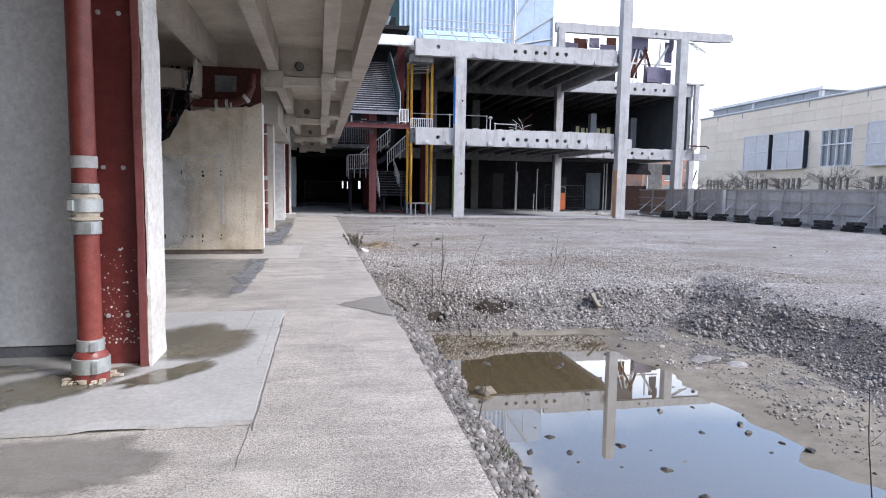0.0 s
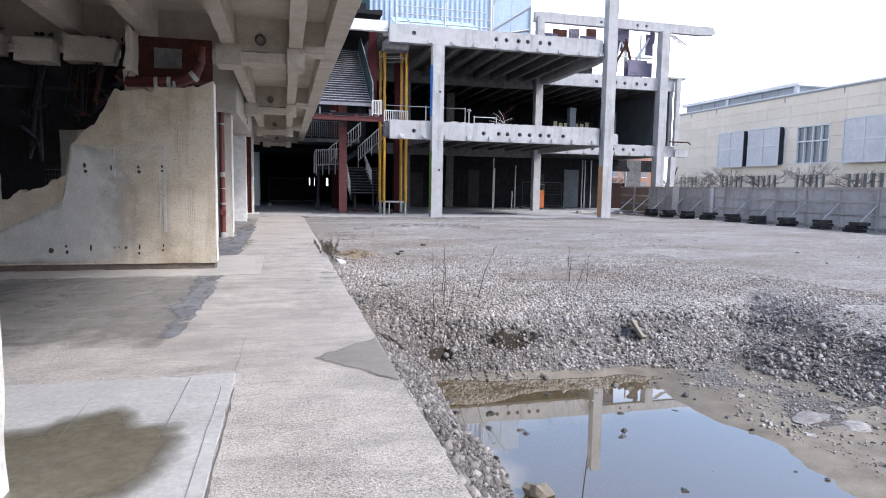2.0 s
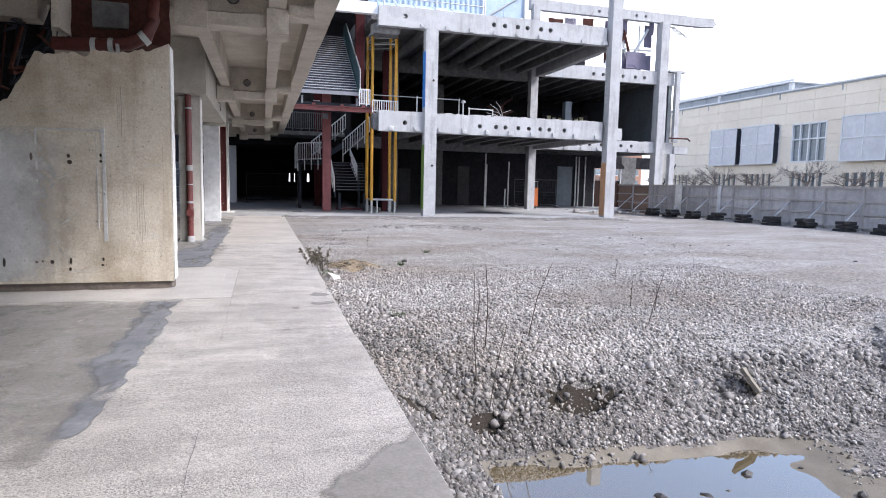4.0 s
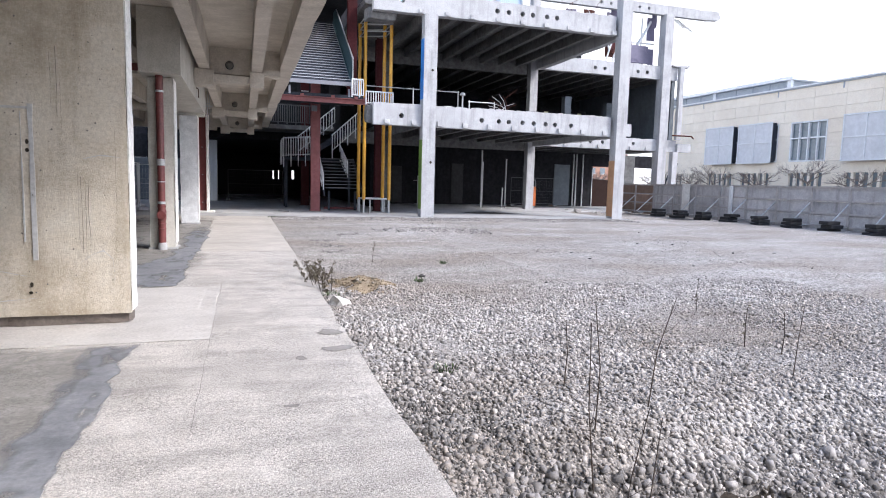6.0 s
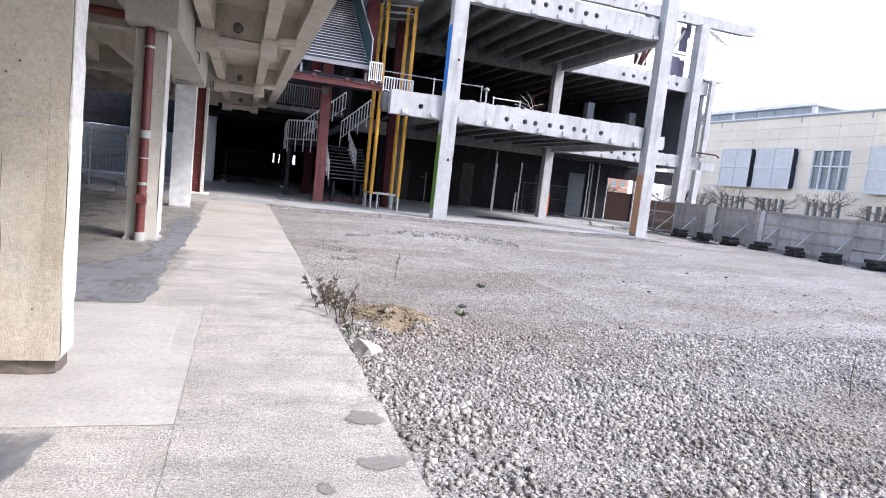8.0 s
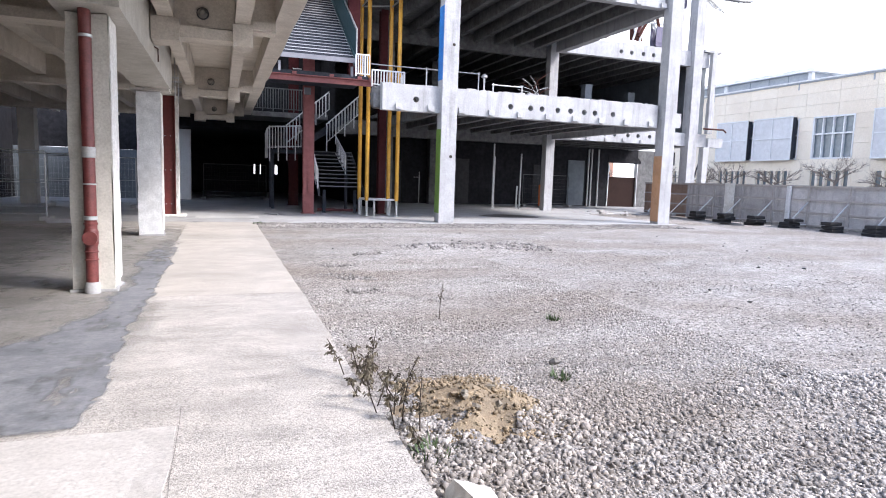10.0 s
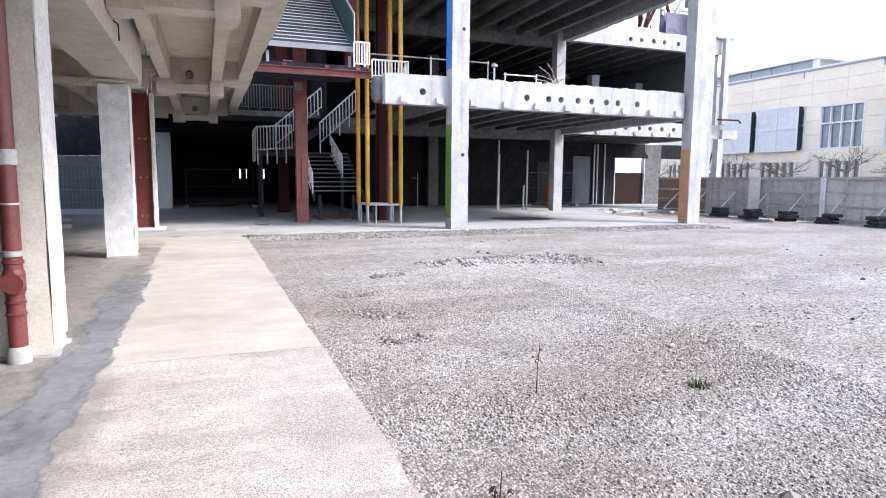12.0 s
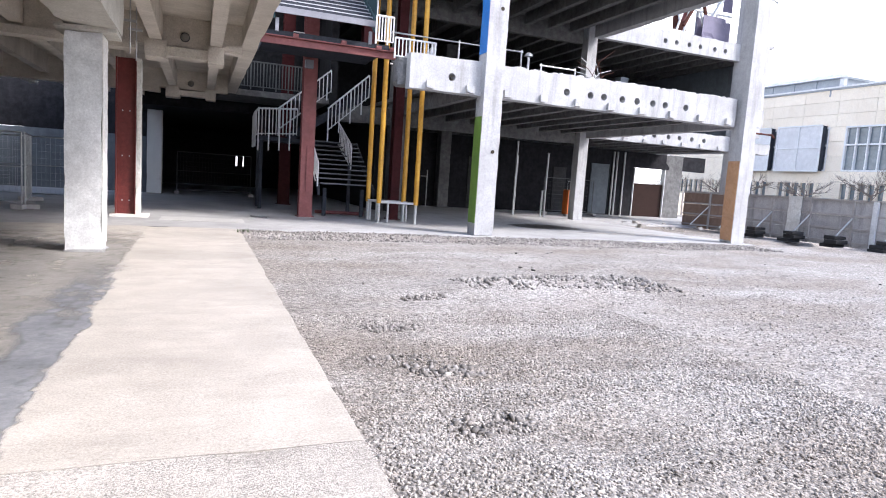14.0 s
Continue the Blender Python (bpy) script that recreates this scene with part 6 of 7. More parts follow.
for x, y in ((20.5, 45.5), (24.6, 47)):
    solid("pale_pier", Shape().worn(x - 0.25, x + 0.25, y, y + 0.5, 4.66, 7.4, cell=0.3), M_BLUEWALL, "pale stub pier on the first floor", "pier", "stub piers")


# ---- site fences in the undercroft ----
def mesh_panel(x, y, rz, label="wire mesh site fence panel on a block foot", lean=0, mat=M_STEEL):
    """A site fence panel 3.4 m long: tube frame, wires, block feet."""
    t = thing("mesh_fence", (x, y, 0), label, "fence", "site fence panels")
    t.rotation_euler = (radians(lean), 0, radians(rz))
    L, Hh = 3.4, 2.0
    mw = t.matrix_basis.copy()

    def put(sh):
        sh.v = [tuple(mw @ Vector(v)) for v in sh.v]
        return sh
    part("frame", put(Shape().tube([(0, 0, 0.08), (0, 0, Hh)], 0.021, 8).tube([(L, 0, 0.08), (L, 0, Hh)], 0.021, 8).tube([(0, 0, Hh), (L, 0, Hh)], 0.021, 8).tube([(0, 0, 0.2), (L, 0, 0.2)], 0.021, 8).tube([(0, 0, 1.1), (L, 0, 1.1)], 0.014, 6)), mat, t)
    sh = Shape()
    for k in range(1, 24):
        xx = L * k / 24
        sh.tube([(xx, 0, 0.2), (xx, 0, Hh)], 0.003, 3, cap=False)
    for k in range(1, 8):
        zz = 0.2 + (Hh - 0.2) * k / 8
        sh.tube([(0, 0, zz), (L, 0, zz)], 0.003, 3, cap=False)
    part("wire_mesh", put(sh), mat, t, fix=False)
    for xx in (0, L):
        part("block_foot", put(Shape().worn(xx - 0.12, xx + 0.12, -0.33, 0.33, 0, 0.13, cell=0.12, amp=0.004, chip=0.03)), M_OLDFLOOR, t, "grey concrete block foot")


mesh_panel(-4.3, 37.2, 172)
mesh_panel(-4.25, 37.3, 100)
mesh_panel(-4.8, 33.6, 178)
mesh_panel(-8.3, 33.8, 175)
mesh_panel(-3.3, 40.8, 165)
# these two panels take the shade-darkened tube colour
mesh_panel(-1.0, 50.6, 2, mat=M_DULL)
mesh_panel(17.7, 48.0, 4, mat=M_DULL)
solid("loose_block", Shape().worn(-4.6, -3.9, 32.6, 32.95, 0, 0.14, cell=0.12, chip=0.03), M_OLDFLOOR, "loose grey concrete block on the floor", "block")
solid("plastic_sheet", Shape().worn(-0.9, 1.2, 35.2, 36.4, 0.002, 0.012, cell=0.2, amp=0.004), M_SCREED, "pale dust sheet lying at the passage mouth", "sheet")

# ---- hoarding along the yard ----
HX, PW = 23.6, 1.83


def hoarding_panel(y, first=False):
    t = thing("hoarding_panel", (HX, y, 0), "brown timber hoarding panel with grey rails" if first else "grey weathered timber hoarding panel with rails", "fence", "hoarding panels")
    board = M_HBROWN if first else M_HOARD
    for k in range(3):
        z0 = -0.08 + 0.60 * k
        part("board", Shape().box(HX, HX + 0.03, y + 0.006, y + PW - 0.006, z0, z0 + 0.592), board, t)
    for z in (0.05, 0.58, 1.12, 1.66):
        part("rail", Shape().box(HX - 0.06, HX - 0.002, y + 0.05, y + PW, z, z + 0.075), M_HRAIL, t)
    part("post", Shape().box(HX - 0.085, HX - 0.001, y - 0.04, y + 0.045, -0.08, 1.74), M_HRAIL, t)
    part("cap", Shape().box(HX - 0.09, HX + 0.05, y, y + PW, 1.742, 1.77), M_HRAIL, t)
    part("brace", Shape().tube([(HX - 0.08, y, 1.05), (HX - 1.25, y - 0.1, 0.12)], 0.03, 8), M_STEEL, t, "galvanised brace tube", smooth=True)
    part("brace", Shape().tube([(HX - 0.08, y, 0.1), (HX - 1.2, y - 0.1, 0.1)], 0.025, 8), M_STEEL, t, smooth=True)
    return t


def ballast(y, k):
    x = HX - 1.15
    t = thing("ballast_block", (x, y, -0.05), "black stacked ballast blocks holding the hoarding brace", "ballast", "ballast blocks")
    rng = random.Random(k)
    for lay in range(3):
        dx, dy = rng.uniform(-0.07, 0.07), rng.uniform(-0.12, 0.12)
        bevel(part("block", Shape().worn(x - 0.32 + dx, x + 0.32 + dx, y - 0.29 + dy, y + 0.29 + dy - 0.06 * lay, -0.08 + 0.15 * lay, 0.068 + 0.15 * lay, cell=0.2, amp=0.01, chip=0.02), M_BLACK, t), 0.02)


y = 38.2
k = 0
while y > -14:
    hoarding_panel(y)
    ballast(y - 0.15, k)
    y -= PW
    k += 1
hoarding_panel(40.03, True)
hoarding_panel(41.86, True)
t = thing("wrapped_panel", (HX - 0.1, 37.1, 0), "white sheet wrapped round a hoarding post", "sheet")
part("sheet", Shape().worn(HX - 0.13, HX - 0.092, 36.75, 37.4, 0.1, 1.80, cell=0.1, amp=0.015, chip=0.04), M_PLASTER, t)
part("post", Shape().box(HX - 0.091, HX - 0.087, 36.95, 37.05, -0.08, 1.76), M_HRAIL, t)
t = thing("site_stand", (11.4, 49.6, 0), "thin steel stand with a short side arm", "stand")
part("post", Shape().tube([(11.4, 49.6, 0.02), (11.4, 49.6, 1.95)], 0.03, 8), M_STEEL, t, smooth=True)
part("arm", Shape().tube([(11.4, 49.6, 1.62), (11.05, 49.6, 1.62)], 0.02, 6), M_STEEL, t)
part("foot", Shape().box(11.2, 11.6, 49.45, 49.75, 0, 0.03), M_STEEL, t)
t = thing("white_post", (HX - 0.2, 33.6, 0), "white marker post against the hoarding", "post")
part("post", Shape().box(HX - 0.2, HX - 0.1, 33.55, 33.72, -0.08, 1.72), M_WHITERAIL, t)
solid("hoarding_south", Shape().worn(1.2, HX, -14.1, -14.03, -0.1, 1.75, cell=1.0), M_HOARD, "grey timber hoarding closing the yard", "fence", kind="structure")
# hoarding behind the building, seen through its openings
for i in range(9):
    x0 = 24.2 + 1.9 * i
    t = thing("hoarding_panel", (x0, 57, 0), "pale timber hoarding panel behind the building", "fence", "rear hoarding panels")
    for k in range(3):
        part("board", Shape().box(x0, x0 + 1.88, 57, 57.04, -0.1 + 0.6 * k, 0.49 + 0.6 * k), M_BEIGE, t)
    part("post", Shape().box(x0 - 0.04, x0 + 0.05, 56.93, 56.995, -0.1, 1.75), M_HRAIL, t)
# trestle and ladder leaning by the outer column
t = thing("leaning_ladder", (28.2, 45, 0), "dark ladder leaning beside the outer column", "ladder")
for dx in (0, 0.45):
    part("stile", Shape().tube([(27.2 + dx, 44.6, -0.1), (28.5 + dx, 44.9, 3.3)], 0.045, 8), M_STAIR, t)
for i in range(8):
    f = (i + 0.8) / 9
    part("rung", Shape().tube([(27.2 + 1.3 * f, 44.6 + 0.3 * f, 3.4 * f - 0.1), (27.65 + 1.3 * f, 44.6 + 0.3 * f, 3.4 * f - 0.1)], 0.025, 6), M_STEEL, t)
t = thing("white_prop", (27.9, 44.2, 0), "white raking prop beside the outer column", "prop")
part("tube", Shape().tube([(28.4, 44.2, -0.1), (27.75, 44.2, 2.6)], 0.05, 8), M_WHITERAIL, t)
rng = random.Random(21)
for k in range(26):
    x, y, r = rng.uniform(18, 28), rng.uniform(40.0, 43.0), rng.uniform(0.05, 0.22)
    z = ground_z(x, y) if y < 42.6 else -0.01
    sh = Shape().worn(x - r, x + r, y - r * 0.7, y + r * 0.7, z - 0.03, z + r * 0.7, cell=r, amp=r * 0.3, chip=r * 0.9)
    solid("rubble_lump", sh, M_ROCK, "pale lump of broken concrete on the ground", "rubble", "rubble lumps")
for x, y, dx, dy in ((18.5, 41.5, 1.6, 0.3), (24.6, 40.5, 1.4, -0.6), (20.5, 42.2, 1.8, 0.2)):
    solid("loose_plank", Shape().worn(x, x + dx, y, y + 0.12, -0.05, 0.02, cell=0.3), M_SCREED, "pale plank lying among the rubble", "plank", "loose planks")


# ---- cream building beyond the hoarding ----
BX = 46.9
bb = thing("cream_building", (BX + 10, 55, 0), "long cream stone-clad building with shaded windows", "building")
WIN_UP = [(58.75, 62.8, "box"), (53.9, 58.25, "box"), (48.85, 52.55, "glass"), (42.7, 46.95, "box"), (38.6, 42.2, "glass"), (33.4, 37.6, "box"), (28.7, 32.5, "glass")]
WIN_LOW = [(66.75, 70.1), (64.0, 66.1), (59.2, 62.85), (54.55, 58.2), (48.85, 52.5), (43.2, 46.95), (38.7, 42.4), (33.5, 37.3), (28.7, 32.5)]
YS, YN, TOP = 20.0, 71.6, 10.62
# panels of stone in courses; openings are left free
rows_z = [0.0, 1.97, 3.2, 4.2, 5.4, 6.55, 7.7, 8.7, 9.7, TOP]
for z0, z1 in zip(rows_z, rows_z[1:]):
    cuts = sorted({YS, YN, *[v for w in (WIN_LOW if z0 == 1.97 else [(a, c) for a, c, _ in WIN_UP] if 4.1 < z0 < 7.6 else []) for v in w[:2]]})
    opens = [w[:2] for w in WIN_LOW] if z0 == 1.97 else ([(a, c) for a, c, _ in WIN_UP] if 4.1 < z0 < 7.6 else [])
    for a, c in zip(cuts, cuts[1:]):
        if any(abs(a - o[0]) < 1e-6 for o in opens):
            continue
        n = max(1, round((c - a) / 3.0))
        for i in range(n):
            ya, yb = a + (c - a) * i / n, a + (c - a) * (i + 1) / n
            part("stone_panel", Shape().box(BX, BX + 0.25, ya + 0.008, yb - 0.008, z0 + 0.008, z1 - 0.008), M_BEIGE, bb, fix=False)
part("backing_wall", Shape().box(BX + 0.5, BX + 0.8, YS, YN, 0, TOP), M_DARKWALL, bb)
part("end_wall", Shape().box(BX, BX + 18, YN, YN + 0.3, 0, TOP), M_BEIGE, bb)
part("end_wall", Shape().box(BX, BX + 18, YS - 0.3, YS, 0, TOP), M_BEIGE, bb)
part("roof", Shape().box(BX - 0.1, BX + 18, YS - 0.4, YN + 0.4, TOP, TOP + 0.12), M_PLANT, bb)
part("parapet_coping", Shape().box(BX - 0.18, BX + 0.4, YS - 0.4, YN + 0.4, TOP + 0.12, TOP + 0.24), M_WFRAME, bb)
for y in (68.4, 64.0, 54.2, 47.6, 42.4):
    part("drip_stain", Shape().box(BX - 0.03, BX - 0.004, y, y + 0.12, TOP - 0.5, TOP + 0.02), M_PLANT, bb)
part("plant_room", Shape().box(BX + 1.2, BX + 14, 54.2, 71.2, TOP + 0.12, 11.75), M_PLANT, bb)
part("plant_roof", Shape().prism([(BX + 0.8, 11.752), (BX + 15, 11.752), (BX + 15, 12.0), (BX + 8, 13.1), (BX + 0.8, 12.05)], "y", 53.6, 71.6), M_ROOFW, bb)
for y in (54.0, 63.6):
    part("corner_post", Shape().box(BX + 1.05, BX + 1.35, y, y + 0.4, TOP + 0.12, 11.75), M_WFRAME, bb)
for y in (56.5, 58.6, 60.8, 66.0, 68.4):
    part("louvre_joint", Shape().box(BX + 1.17, BX + 1.198, y, y + 0.06, TOP + 0.14, 11.7), M_GLASS, bb)
for a, c, kind in WIN_UP:
    w = part("window", Shape().box(BX + 0.2, BX + 0.24, a, c, 4.2, 7.7), M_GLASS, bb)
    fr = Shape()
    for y in (a, c - 0.12):
        fr.box(BX - 0.02, BX + 0.22, y, y + 0.12, 4.2, 7.7)
    for z in (4.2, 6.2, 7.58):
        fr.box(BX - 0.02, BX + 0.22, a + 0.12, c - 0.12, z, z + 0.12)
    for j in range(1, 4):
        y = a + (c - a) * j / 4
        fr.box(BX - 0.015, BX + 0.22, y - 0.05, y + 0.05, 4.32, 7.58)
    part("frame", fr, M_WFRAME, w)
    if kind == "box":
        sc = part("shade_screen", Shape().box(BX - 0.50, BX - 0.45, a + 0.3, c, 4.2, 7.8), M_SHADE, w)
        fr = Shape()
        for y in (a + 0.25, c - 0.05, (a + c) / 2 + 0.1):
            fr.box(BX - 0.55, BX - 0.451, y, y + 0.09, 4.15, 7.85)
        for z in (4.12, 6.0, 7.78):
            fr.box(BX - 0.56, BX - 0.452, a + 0.25, c + 0.05, z, z + 0.1)
        part("screen_frame", fr, M_WFRAME, w)
        # this fin is near-black for the shade inside the open box
        part("side_fin", Shape().box(BX - 0.45, BX, a + 0.25, a + 0.30, 4.2, 7.8), M_STAIR, w)
        part("side_fin", Shape().box(BX - 0.45, BX, c - 0.05, c, 4.2, 7.8), M_PLANT, w)
for a, c in WIN_LOW:
    w = part("window", Shape().box(BX + 0.2, BX + 0.24, a, c, 1.97, 3.2), M_GLASS, bb)
    n = 5
    for j in range(n + 1):
        y = a + (c - a) * j / n
        part("mullion", Shape().box(BX - 0.05, BX + 0.2, y - 0.11, y + 0.11, 1.97, 3.2), M_BEIGE, w)
t = thing("brick_building", (120, 206, 0), "distant red brick building with flat grey roof", "building")
part("wall", Shape().box(110, 129.5, 200, 212, 0, 17.2), M_BRICKFAR, t)
part("roof", Shape().box(109.6, 129.9, 199.6, 212.4, 17.2, 17.6), M_PLANT, t)
for j in range(4):
    for i in range(5):
        w = part("window", Shape().box(111 + 3.8 * i, 113 + 3.8 * i, 199.93, 199.99, 2.4 + 3.8 * j, 4.4 + 3.8 * j), M_GLASS, t)
        part("sill", Shape().box(110.9 + 3.8 * i, 113.1 + 3.8 * i, 199.85, 199.99, 2.2 + 3.8 * j, 2.39 + 3.8 * j), M_WFRAME, w)


# ---- bare trees before the cream building ----
def bare_tree(x, y, h, seed):
    t = thing("bare_tree", (x, y, -0.05), "small leafless tree behind the hoarding", "tree", "bare trees")
    rng = random.Random(seed)
    part("trunk", Shape().tube([(x, y, -0.05), (x + 0.05, y + 0.04, h * 0.3), (x, y + 0.1, h * 0.52)], 0.09, 8, r2=0.06), M_TWIG, t, smooth=True)
    crown = Shape()

    def grow(p, d, ln, r, depth):
        q = p + d * ln * 0.5 + Vector((rng.uniform(-.1, .1), rng.uniform(-.1, .1), 0.03)) * ln
        e = q + (d + Vector((rng.uniform(-.3, .3), rng.uniform(-.3, .3), rng.uniform(-.05, .2)))).normalized() * ln * 0.5
        crown.tube([p, q, e], r, 4 if depth else 3, cap=False, r2=r * 0.5)
        if depth:
            for _ in range(4):
                dd = (d + Vector((rng.uniform(-1, 1), rng.uniform(-1, 1), rng.uniform(-.35, .5)))).normalized()
                grow(p + (e - p) * rng.uniform(0.4, 1), dd, ln * rng.uniform(0.5, 0.8), r * 0.55, depth - 1)
    for k in range(6):
        a = 2 * math.pi * k / 6 + rng.uniform(-.4, .4)
        grow(Vector((x, y + 0.05, h * rng.uniform(0.38, 0.52))), Vector((math.cos(a), math.sin(a), rng.uniform(0.3, 0.7))).normalized(), h * 0.3, 0.045, 3)
    part("crown", crown, M_TWIG, t, "bare twigs", fix=False)


for k, (x, y, h) in enumerate(((44.6, 69.0, 4.2), (44.6, 62.6, 4.2), (44.6, 59.3, 4.4), (44.6, 53.7, 4.2), (44.6, 48.2, 4.6), (44.6, 43.8, 4.1), (44.4, 38.5, 4.3), (34.5, 66, 3.6), (36.5, 68, 3.4), (44.6, 33.5, 4.2))):
    bare_tree(x, y, h, 100 + k)


# ---- crushed stone lying on the ground ----
def scatter(name, count, x0, x1, y0, y1, size, seed, label, keep=None, mat=M_STONE, sink=0.3):
    """Crushed stone: many small angular lumps in one mesh."""
    r = np.random.RandomState(seed)
    base = np.array([(sx, sy, sz) for sz in (-1, 1) for sx, sy in ((-1, -1), (1, -1), (1, 1), (-1, 1))], float) * 0.5
    quads = np.array([(3, 2, 1, 0), (4, 5, 6, 7), (0, 1, 5, 4), (1, 2, 6, 5), (2, 3, 7, 6), (3, 0, 4, 7)])
    xs, ys = r.uniform(x0, x1, count), r.uniform(y0, y1, count)
    zs = np.array([ground_z(x, y) for x, y in zip(xs, ys)])
    if keep is not None:
        ok = np.array([keep(x, y, z) for x, y, z in zip(xs, ys, zs)], bool)
        xs, ys, zs = xs[ok], ys[ok], zs[ok]
    n = len(xs)
    s = size * np.exp(r.normal(0, 0.42, n))
    s *= np.array([0.95 + 0.75 * nz((a * 0.5, c * 1.1, 0.0), 1.0, seed) for a, c in zip(xs, ys)])
    s = np.clip(s, 0.35 * size, 1.9 * size)
    shape = base[None] * r.uniform(0.4, 1.5, (n, 1, 3)) + r.uniform(-0.24, 0.24, (n, 8, 3))
    shape *= s[:, None, None]
    q = r.normal(size=(n, 4))
    q /= np.linalg.norm(q, axis=1)[:, None]
    w, x, y, z = q.T
    rot = np.stack([1 - 2 * (y * y + z * z), 2 * (x * y - z * w), 2 * (x * z + y * w), 2 * (x * y + z * w), 1 - 2 * (x * x + z * z), 2 * (y * z - x * w),
                    2 * (x * z - y * w), 2 * (y * z + x * w), 1 - 2 * (x * x + y * y)], 1).reshape(n, 3, 3)
    v = np.einsum("nij,nkj->nki", rot, shape) + np.stack([xs, ys, zs + s * (0.5 - sink)], 1)[:, None]
    faces = (quads[None] + 8 * np.arange(n)[:, None, None]).reshape(-1)
    me = bpy.data.meshes.new(name)
    me.vertices.add(n * 8)
    me.vertices.foreach_set("co", v.reshape(-1))
    me.loops.add(n * 24)
    me.loops.foreach_set("vertex_index", faces)
    me.polygons.add(n * 6)
    me.polygons.foreach_set("loop_start", np.arange(n * 6) * 4)
    me.materials.append(mat)
    me.update(calc_edges=True)
    return tagged(new(name, me), label, "gravel", kind="stuff")


def dry(x, y, z):
    return z > -0.77 and (((x - 1.62) / 0.5) ** 2 + ((y - 16.85) / 0.65) ** 2 > 0.75 + 0.7 * nz((x, y, 0), 3))


def bank(x, y, z):
    return all(hollow(x, y, *h[:4]) > 0.7 for h in HOLLOWS) and -0.825 + 0.06 * (x > 3.2) < z < -0.26 and y < 13


pick = random.Random(77)


def thin(x, y, z):
    return dry(x, y, z) and pick.random() < 1.0 - 0.75 * sm(20, 30, y) and pick.random() < 1.0 - 0.6 * sm(7, 12, x)


scatter("gravel", 84000, EDGE + 0.01, 9.0, 10.2, 16.8, 0.0155, 1, "pale crushed stone beside the walkway", thin, sink=0.45)
scatter("gravel", 76000, EDGE + 0.01, 5.0, 16.4, 24.5, 0.0088, 2, "pale crushed stone in the yard", thin, sink=0.45)
scatter("gravel", 26000, 3.6, 12, 16.4, 30.5, 0.0115, 4, "pale crushed stone across the yard", thin, sink=0.5)
scatter("gravel", 1300, EDGE + 0.02, EDGE + 0.7, 11.0, 16.0, 0.0205, 12, "coarse pale stone along the walkway edge", dry, sink=0.4)
scatter("gravel", 46000, EDGE + 0.01, 9.6, 2.5, 13, 0.026, 3, "coarse damp stone on the pit bank", bank, mat=M_BANK, sink=0.4)
scatter("gravel", 9000, EDGE + 0.01, 17, 31.9, 33.7, 0.024, 5, "coarse stone heaped along the slab edge", mat=M_BANK, sink=0.45)
scatter("gravel", 11000, EDGE + 0.01, EDGE + 0.8, 3.0, 12.5, 0.016, 6, "coarse wet stone along the walkway edge", mat=M_WETSTONE)
scatter("gravel", 800, 3.6, 7.2, 25.6, 26.7, 0.032, 8, "dark rubble in a low ridge", mat=M_BANK, sink=0.55)
scatter("gravel", 6000, 4.3, 7.5, 2.5, 10.5, 0.014, 9, "fine stone on the damp pit floor", lambda x, y, z: z > -0.80)
scatter("gravel", 1300, 1.2, 2.1, 16.2, 17.5, 0.012, 10, "crumbs of clay on the mound", mat=M_SOIL)
for k, (cx, cy) in enumerate(((1.7, 24.05), (1.95, 23.9), (1.65, 22.8), (1.95, 22.5), (1.91, 21.38), (2.75, 25.3))):
    scatter("gravel", 130, cx - 0.3, cx + 0.3, cy - 0.14, cy + 0.14, 0.024, 50 + k, "dark damp stones churned up in the yard", mat=M_BANK, sink=0.5)


def rock(x, y, z, r, mat, label, group, seed, flat=0.7):
    rg = random.Random(seed)
    b = bmesh.new()
    bmesh.ops.create_icosphere(b, subdivisions=1 if r < 0.06 else 2, radius=1)
    k = rg.uniform(0.7, 1.3)
    for v in b.verts:
        n = v.co.copy()
        f = 1 + 0.6 * nz(n, 1.4, seed * 0.37) + 0.35 * nz(n, 3.1, seed)
        v.co = Vector((n.x * r * f * k, n.y * r * f / k, n.z * r * f * flat))
    bmesh.ops.rotate(b, verts=b.verts, cent=(0, 0, 0), matrix=Matrix.Rotation(rg.uniform(0, 6.28), 3, "Z"))
    bmesh.ops.translate(b, verts=b.verts, vec=(x, y, z + r * flat * 0.45))
    me = bpy.data.meshes.new("rock")
    b.to_mesh(me)
    b.free()
    me.materials.append(mat)
    return tagged(new("rock", me), label, "rock", group)


rng = random.Random(31)
for k in range(150):
    x, y = 1.2 + 3.4 * rng.random() ** 1.6, rng.uniform(4.2, 9.9)
    z = ground_z(x, y)
    if z > -0.80:
        continue
    rock(x, y, max(z, -0.845), rng.choice((0.018, 0.022, 0.03, 0.045)), M_WETROCK, "small wet dark stone standing in the puddle", "puddle stones", k)
for k in range(90):
    x, y = rng.uniform(1.0, 8.5), rng.uniform(4, 12.5)
    z = ground_z(x, y)
    if z < -0.79:
        continue
    rock(x, y, z, rng.uniform(0.02, 0.042), M_ROCK, "loose grey rock on the pit bank", "bank rocks", 200 + k)
rock(1.95, 7.55, -0.84, 0.10, M_MUD, "pale rock at the water's edge", "bank rocks", 400)
crng = random.Random(47)
for k in range(26):
    a, q = crng.uniform(0, 6.28), crng.random() ** 0.7
    x, y = 1.7 + 0.3 * q * math.cos(a), 16.85 + 0.38 * q * math.sin(a)
    rock(x, y, ground_z(x, y) - 0.01, crng.uniform(0.012, 0.036), M_SOIL if k % 3 else M_MUD, "dark clod of soil lying on the clay mound", "soil clods", 700 + k, 0.8)
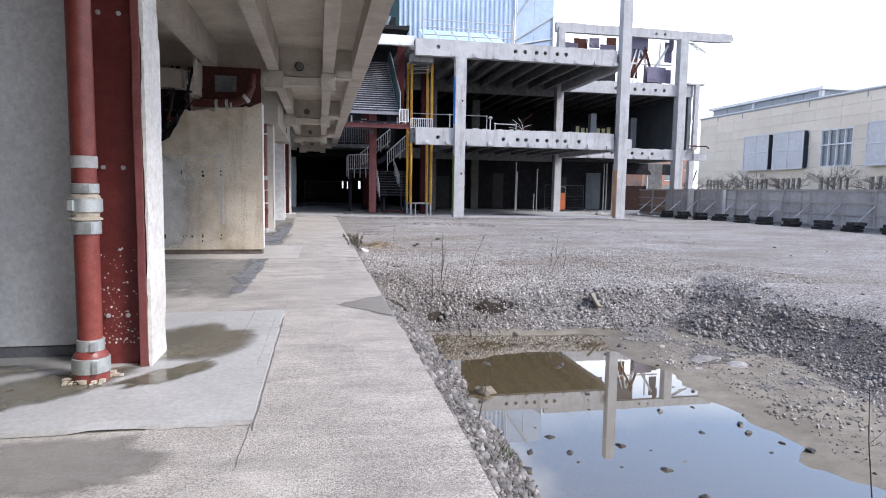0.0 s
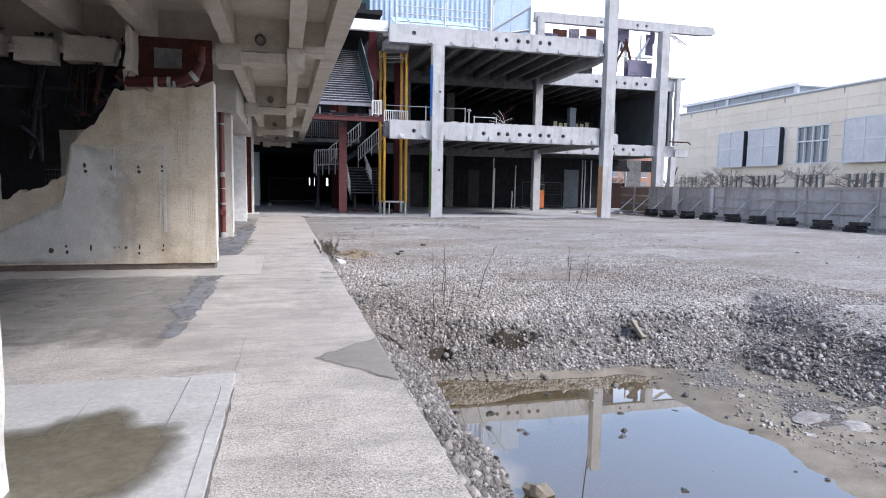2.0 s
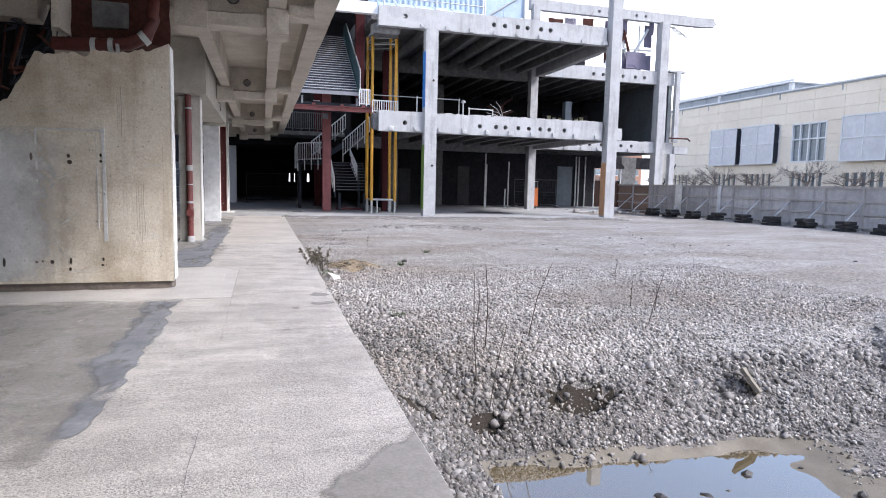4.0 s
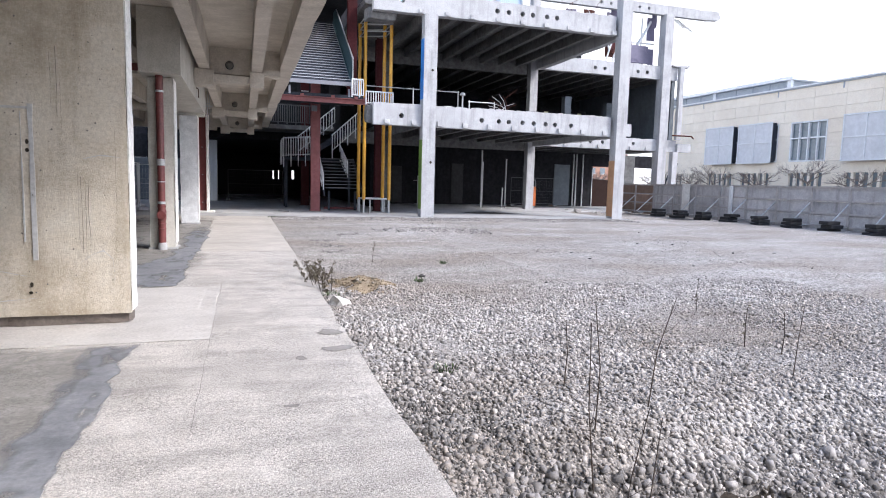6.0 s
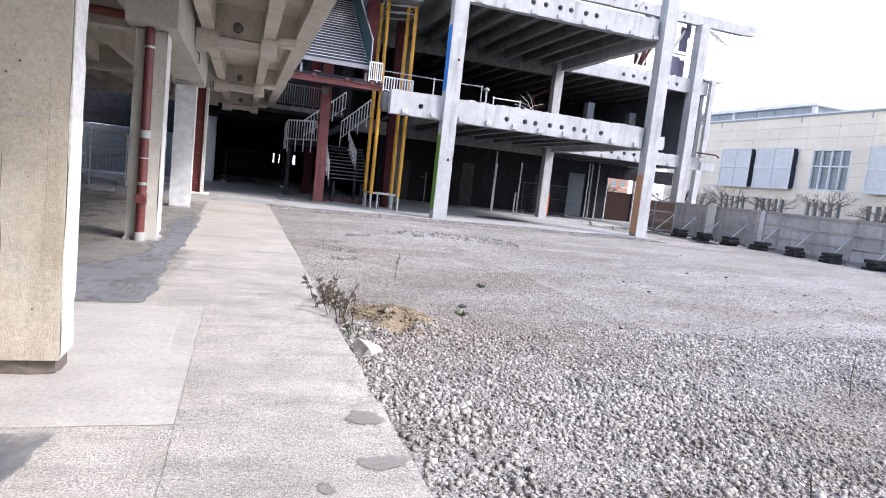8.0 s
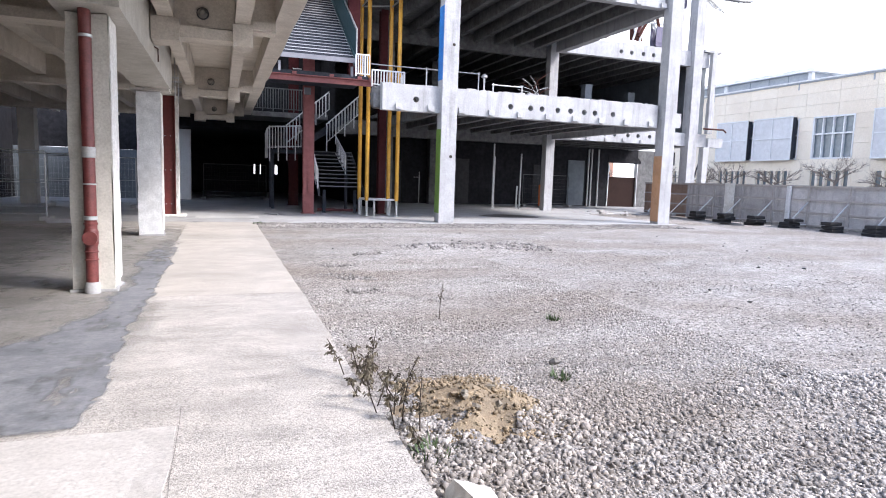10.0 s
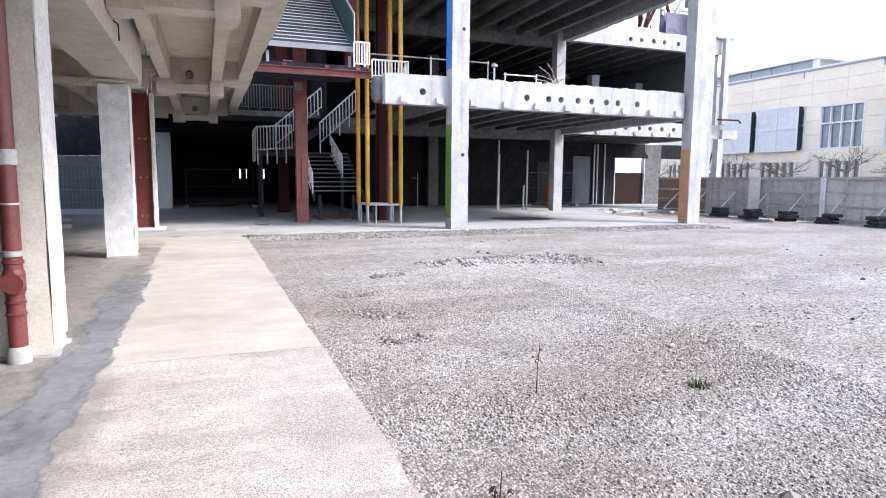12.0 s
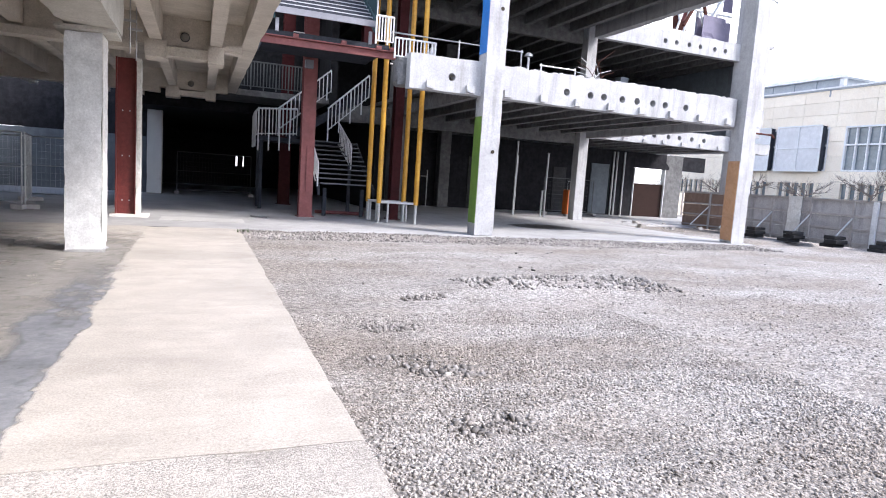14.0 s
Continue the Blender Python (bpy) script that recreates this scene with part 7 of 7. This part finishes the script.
rock(1.13, 15.65, -0.08, 0.13, M_PLASTER, "white lump of stone beside the walkway", "bank rocks", 401)
t_slab = Shape().worn(-0.09, 0.09, -0.14, 0.14, -0.025, 0.025, cell=0.06, amp=0.006, chip=0.03)
ob = solid("stone_slab", t_slab, M_MUD, "flat brown stone slab leaning in the bank", "rock")
ob.matrix_basis = pose(4.75, 10.75, ground_z(4.75, 10.75) + 0.1, 48, 12, 35)
for k, (x, y, r) in enumerate(((5.2, 8.3, 0.17), (5.5, 8.05, 0.13), (5.75, 8.5, 0.08), (4.9, 8.0, 0.06))):
    rock(x, y, ground_z(x, y) - 0.01, r, M_ROCK, "pale flat rock lying on the pit floor", "pit rocks", 420 + k, 0.22)
for k in range(60):
    x, y = rng.uniform(EDGE + 0.1, 14), rng.uniform(13, 32)
    rock(x, y, ground_z(x, y), rng.uniform(0.02, 0.045), M_ROCK if k % 3 else M_WETROCK, "loose stone lying on the crushed stone yard", "yard stones", 500 + k)


# ---- weeds ----
def weed(x, y, h, seed, lean=(0, 0), twigs=6, leaves=0, label="thin dry weed stem rooted in the gravel", z=None):
    rg = random.Random(seed)
    z = ground_z(x, y) if z is None else z
    t = thing("weed", (x, y, z), label, "plant", "weeds")
    top = Vector((x + lean[0], y + lean[1], z + h))
    a = Vector((x, y, z - 0.03))
    mid = a.lerp(top, 0.5) + Vector((rg.uniform(-.05, .05), rg.uniform(-.05, .05), 0.02)) * h
    sh = Shape().tube([a, a.lerp(mid, .5), mid, mid.lerp(top, .55), top], 0.006, 5, r2=0.0025)
    lf = Shape()
    for k in range(twigs):
        f = rg.uniform(0.3, 0.95)
        p = a.lerp(mid, f * 2) if f < 0.5 else mid.lerp(top, f * 2 - 1)
        d = Vector((rg.uniform(-1, 1), rg.uniform(-1, 1), rg.uniform(0.3, 1.1))).normalized() * h * rg.uniform(0.08, 0.25)
        sh.tube([p, p + d * 0.6 + Vector((0, 0, -0.01)), p + d], 0.0022, 3, cap=False, r2=0.0012)
        for _ in range(leaves):
            q = p + d * rg.uniform(0.3, 1)
            u = Vector((rg.uniform(-1, 1), rg.uniform(-1, 1), rg.uniform(-1.2, -0.2))).normalized() * rg.uniform(0.025, 0.06)
            w = u.cross(Vector((rg.uniform(-1, 1), rg.uniform(-1, 1), rg.uniform(-1, 1)))).normalized() * 0.009
            lf.add([q, q + u * 0.5 + w, q + u, q + u * 0.5 - w], [(0, 1, 2), (0, 2, 3)])
    part("stem", sh, M_STEM, t, fix=False)
    if leaves:
        part("foliage", lf, M_LEAF, t, "withered brown leaves", fix=False)


for k, (x, y, h, lx, ly) in enumerate(((2.0, 11.15, 1.05, -0.02, 0.1), (2.15, 10.9, 0.75, 0.3, 0.25), (2.2, 11.5, 0.85, 0.02, 0.1), (2.75, 11.7, 0.75, 0.35, 0.2), (4.4, 12.0, 0.55, 0.4, 0.3), (2.05, 10.95, 0.8, 0.15, 0.0), (2.35, 12.2, 0.5, 0.05, 0.1))):
    weed(x, y, h, 40 + k, (lx, ly))
weed(4.15, 4.7, 0.85, 60, (0.15, 0.25), 4)
weed(1.45, 6.0, 0.55, 61, (0.25, 0.35), 3)
for k, (x, y) in enumerate(((4.9, 12.6), (4.75, 12.9), (5.5, 14.5), (2.3, 19.5))):
    weed(x, y, 0.4, 70 + k, (0.05, 0.05), 4, 2)
for k in range(18):
    rg = random.Random(900 + k)
    x, y = 1.0 + rg.uniform(-0.1, 0.16), 16.95 + rg.uniform(-0.75, 0.75)
    weed(x, y, rg.uniform(0.14, 0.4), 80 + k, (rg.uniform(-0.18, 0.12), rg.uniform(-.12, .12)), 9, 5, "withered weed clump hanging over the walkway edge")


def tuft(x, y, r, seed, z=None):
    rg = random.Random(seed)
    z = ground_z(x, y) if z is None else z
    sh = Shape()
    for k in range(70):
        a, q = rg.uniform(0, 6.28), r * rg.random() ** 0.5
        p = Vector((x + q * math.cos(a), y + q * math.sin(a), z - 0.01))
        d = Vector((math.cos(a) * rg.random(), math.sin(a) * rg.random(), rg.uniform(0.5, 1.2))) * rg.uniform(0.03, 0.09)
        w = d.cross(Vector((0, 0, 1))).normalized() * 0.006
        sh.add([p - w, p + w, p + d * 0.6 + w * 0.7, p + d, p + d * 0.6 - w * 0.7], [(0, 1, 2, 3, 4)])
    solid("grass_tuft", sh, M_GRASS, "small green weed tuft in the gravel", "plant", "grass tufts", kind="stuff", fix=False)


for k, (x, y, r) in enumerate(((1.57, 12.75, 0.09), (1.12, 16.2, 0.13), (1.45, 5.4, 0.12), (2.6, 17.3, 0.08), (1.0, 32.9, 0.2), (3.6, 19.2, 0.07))):
    tuft(x, y, r, 300 + k)
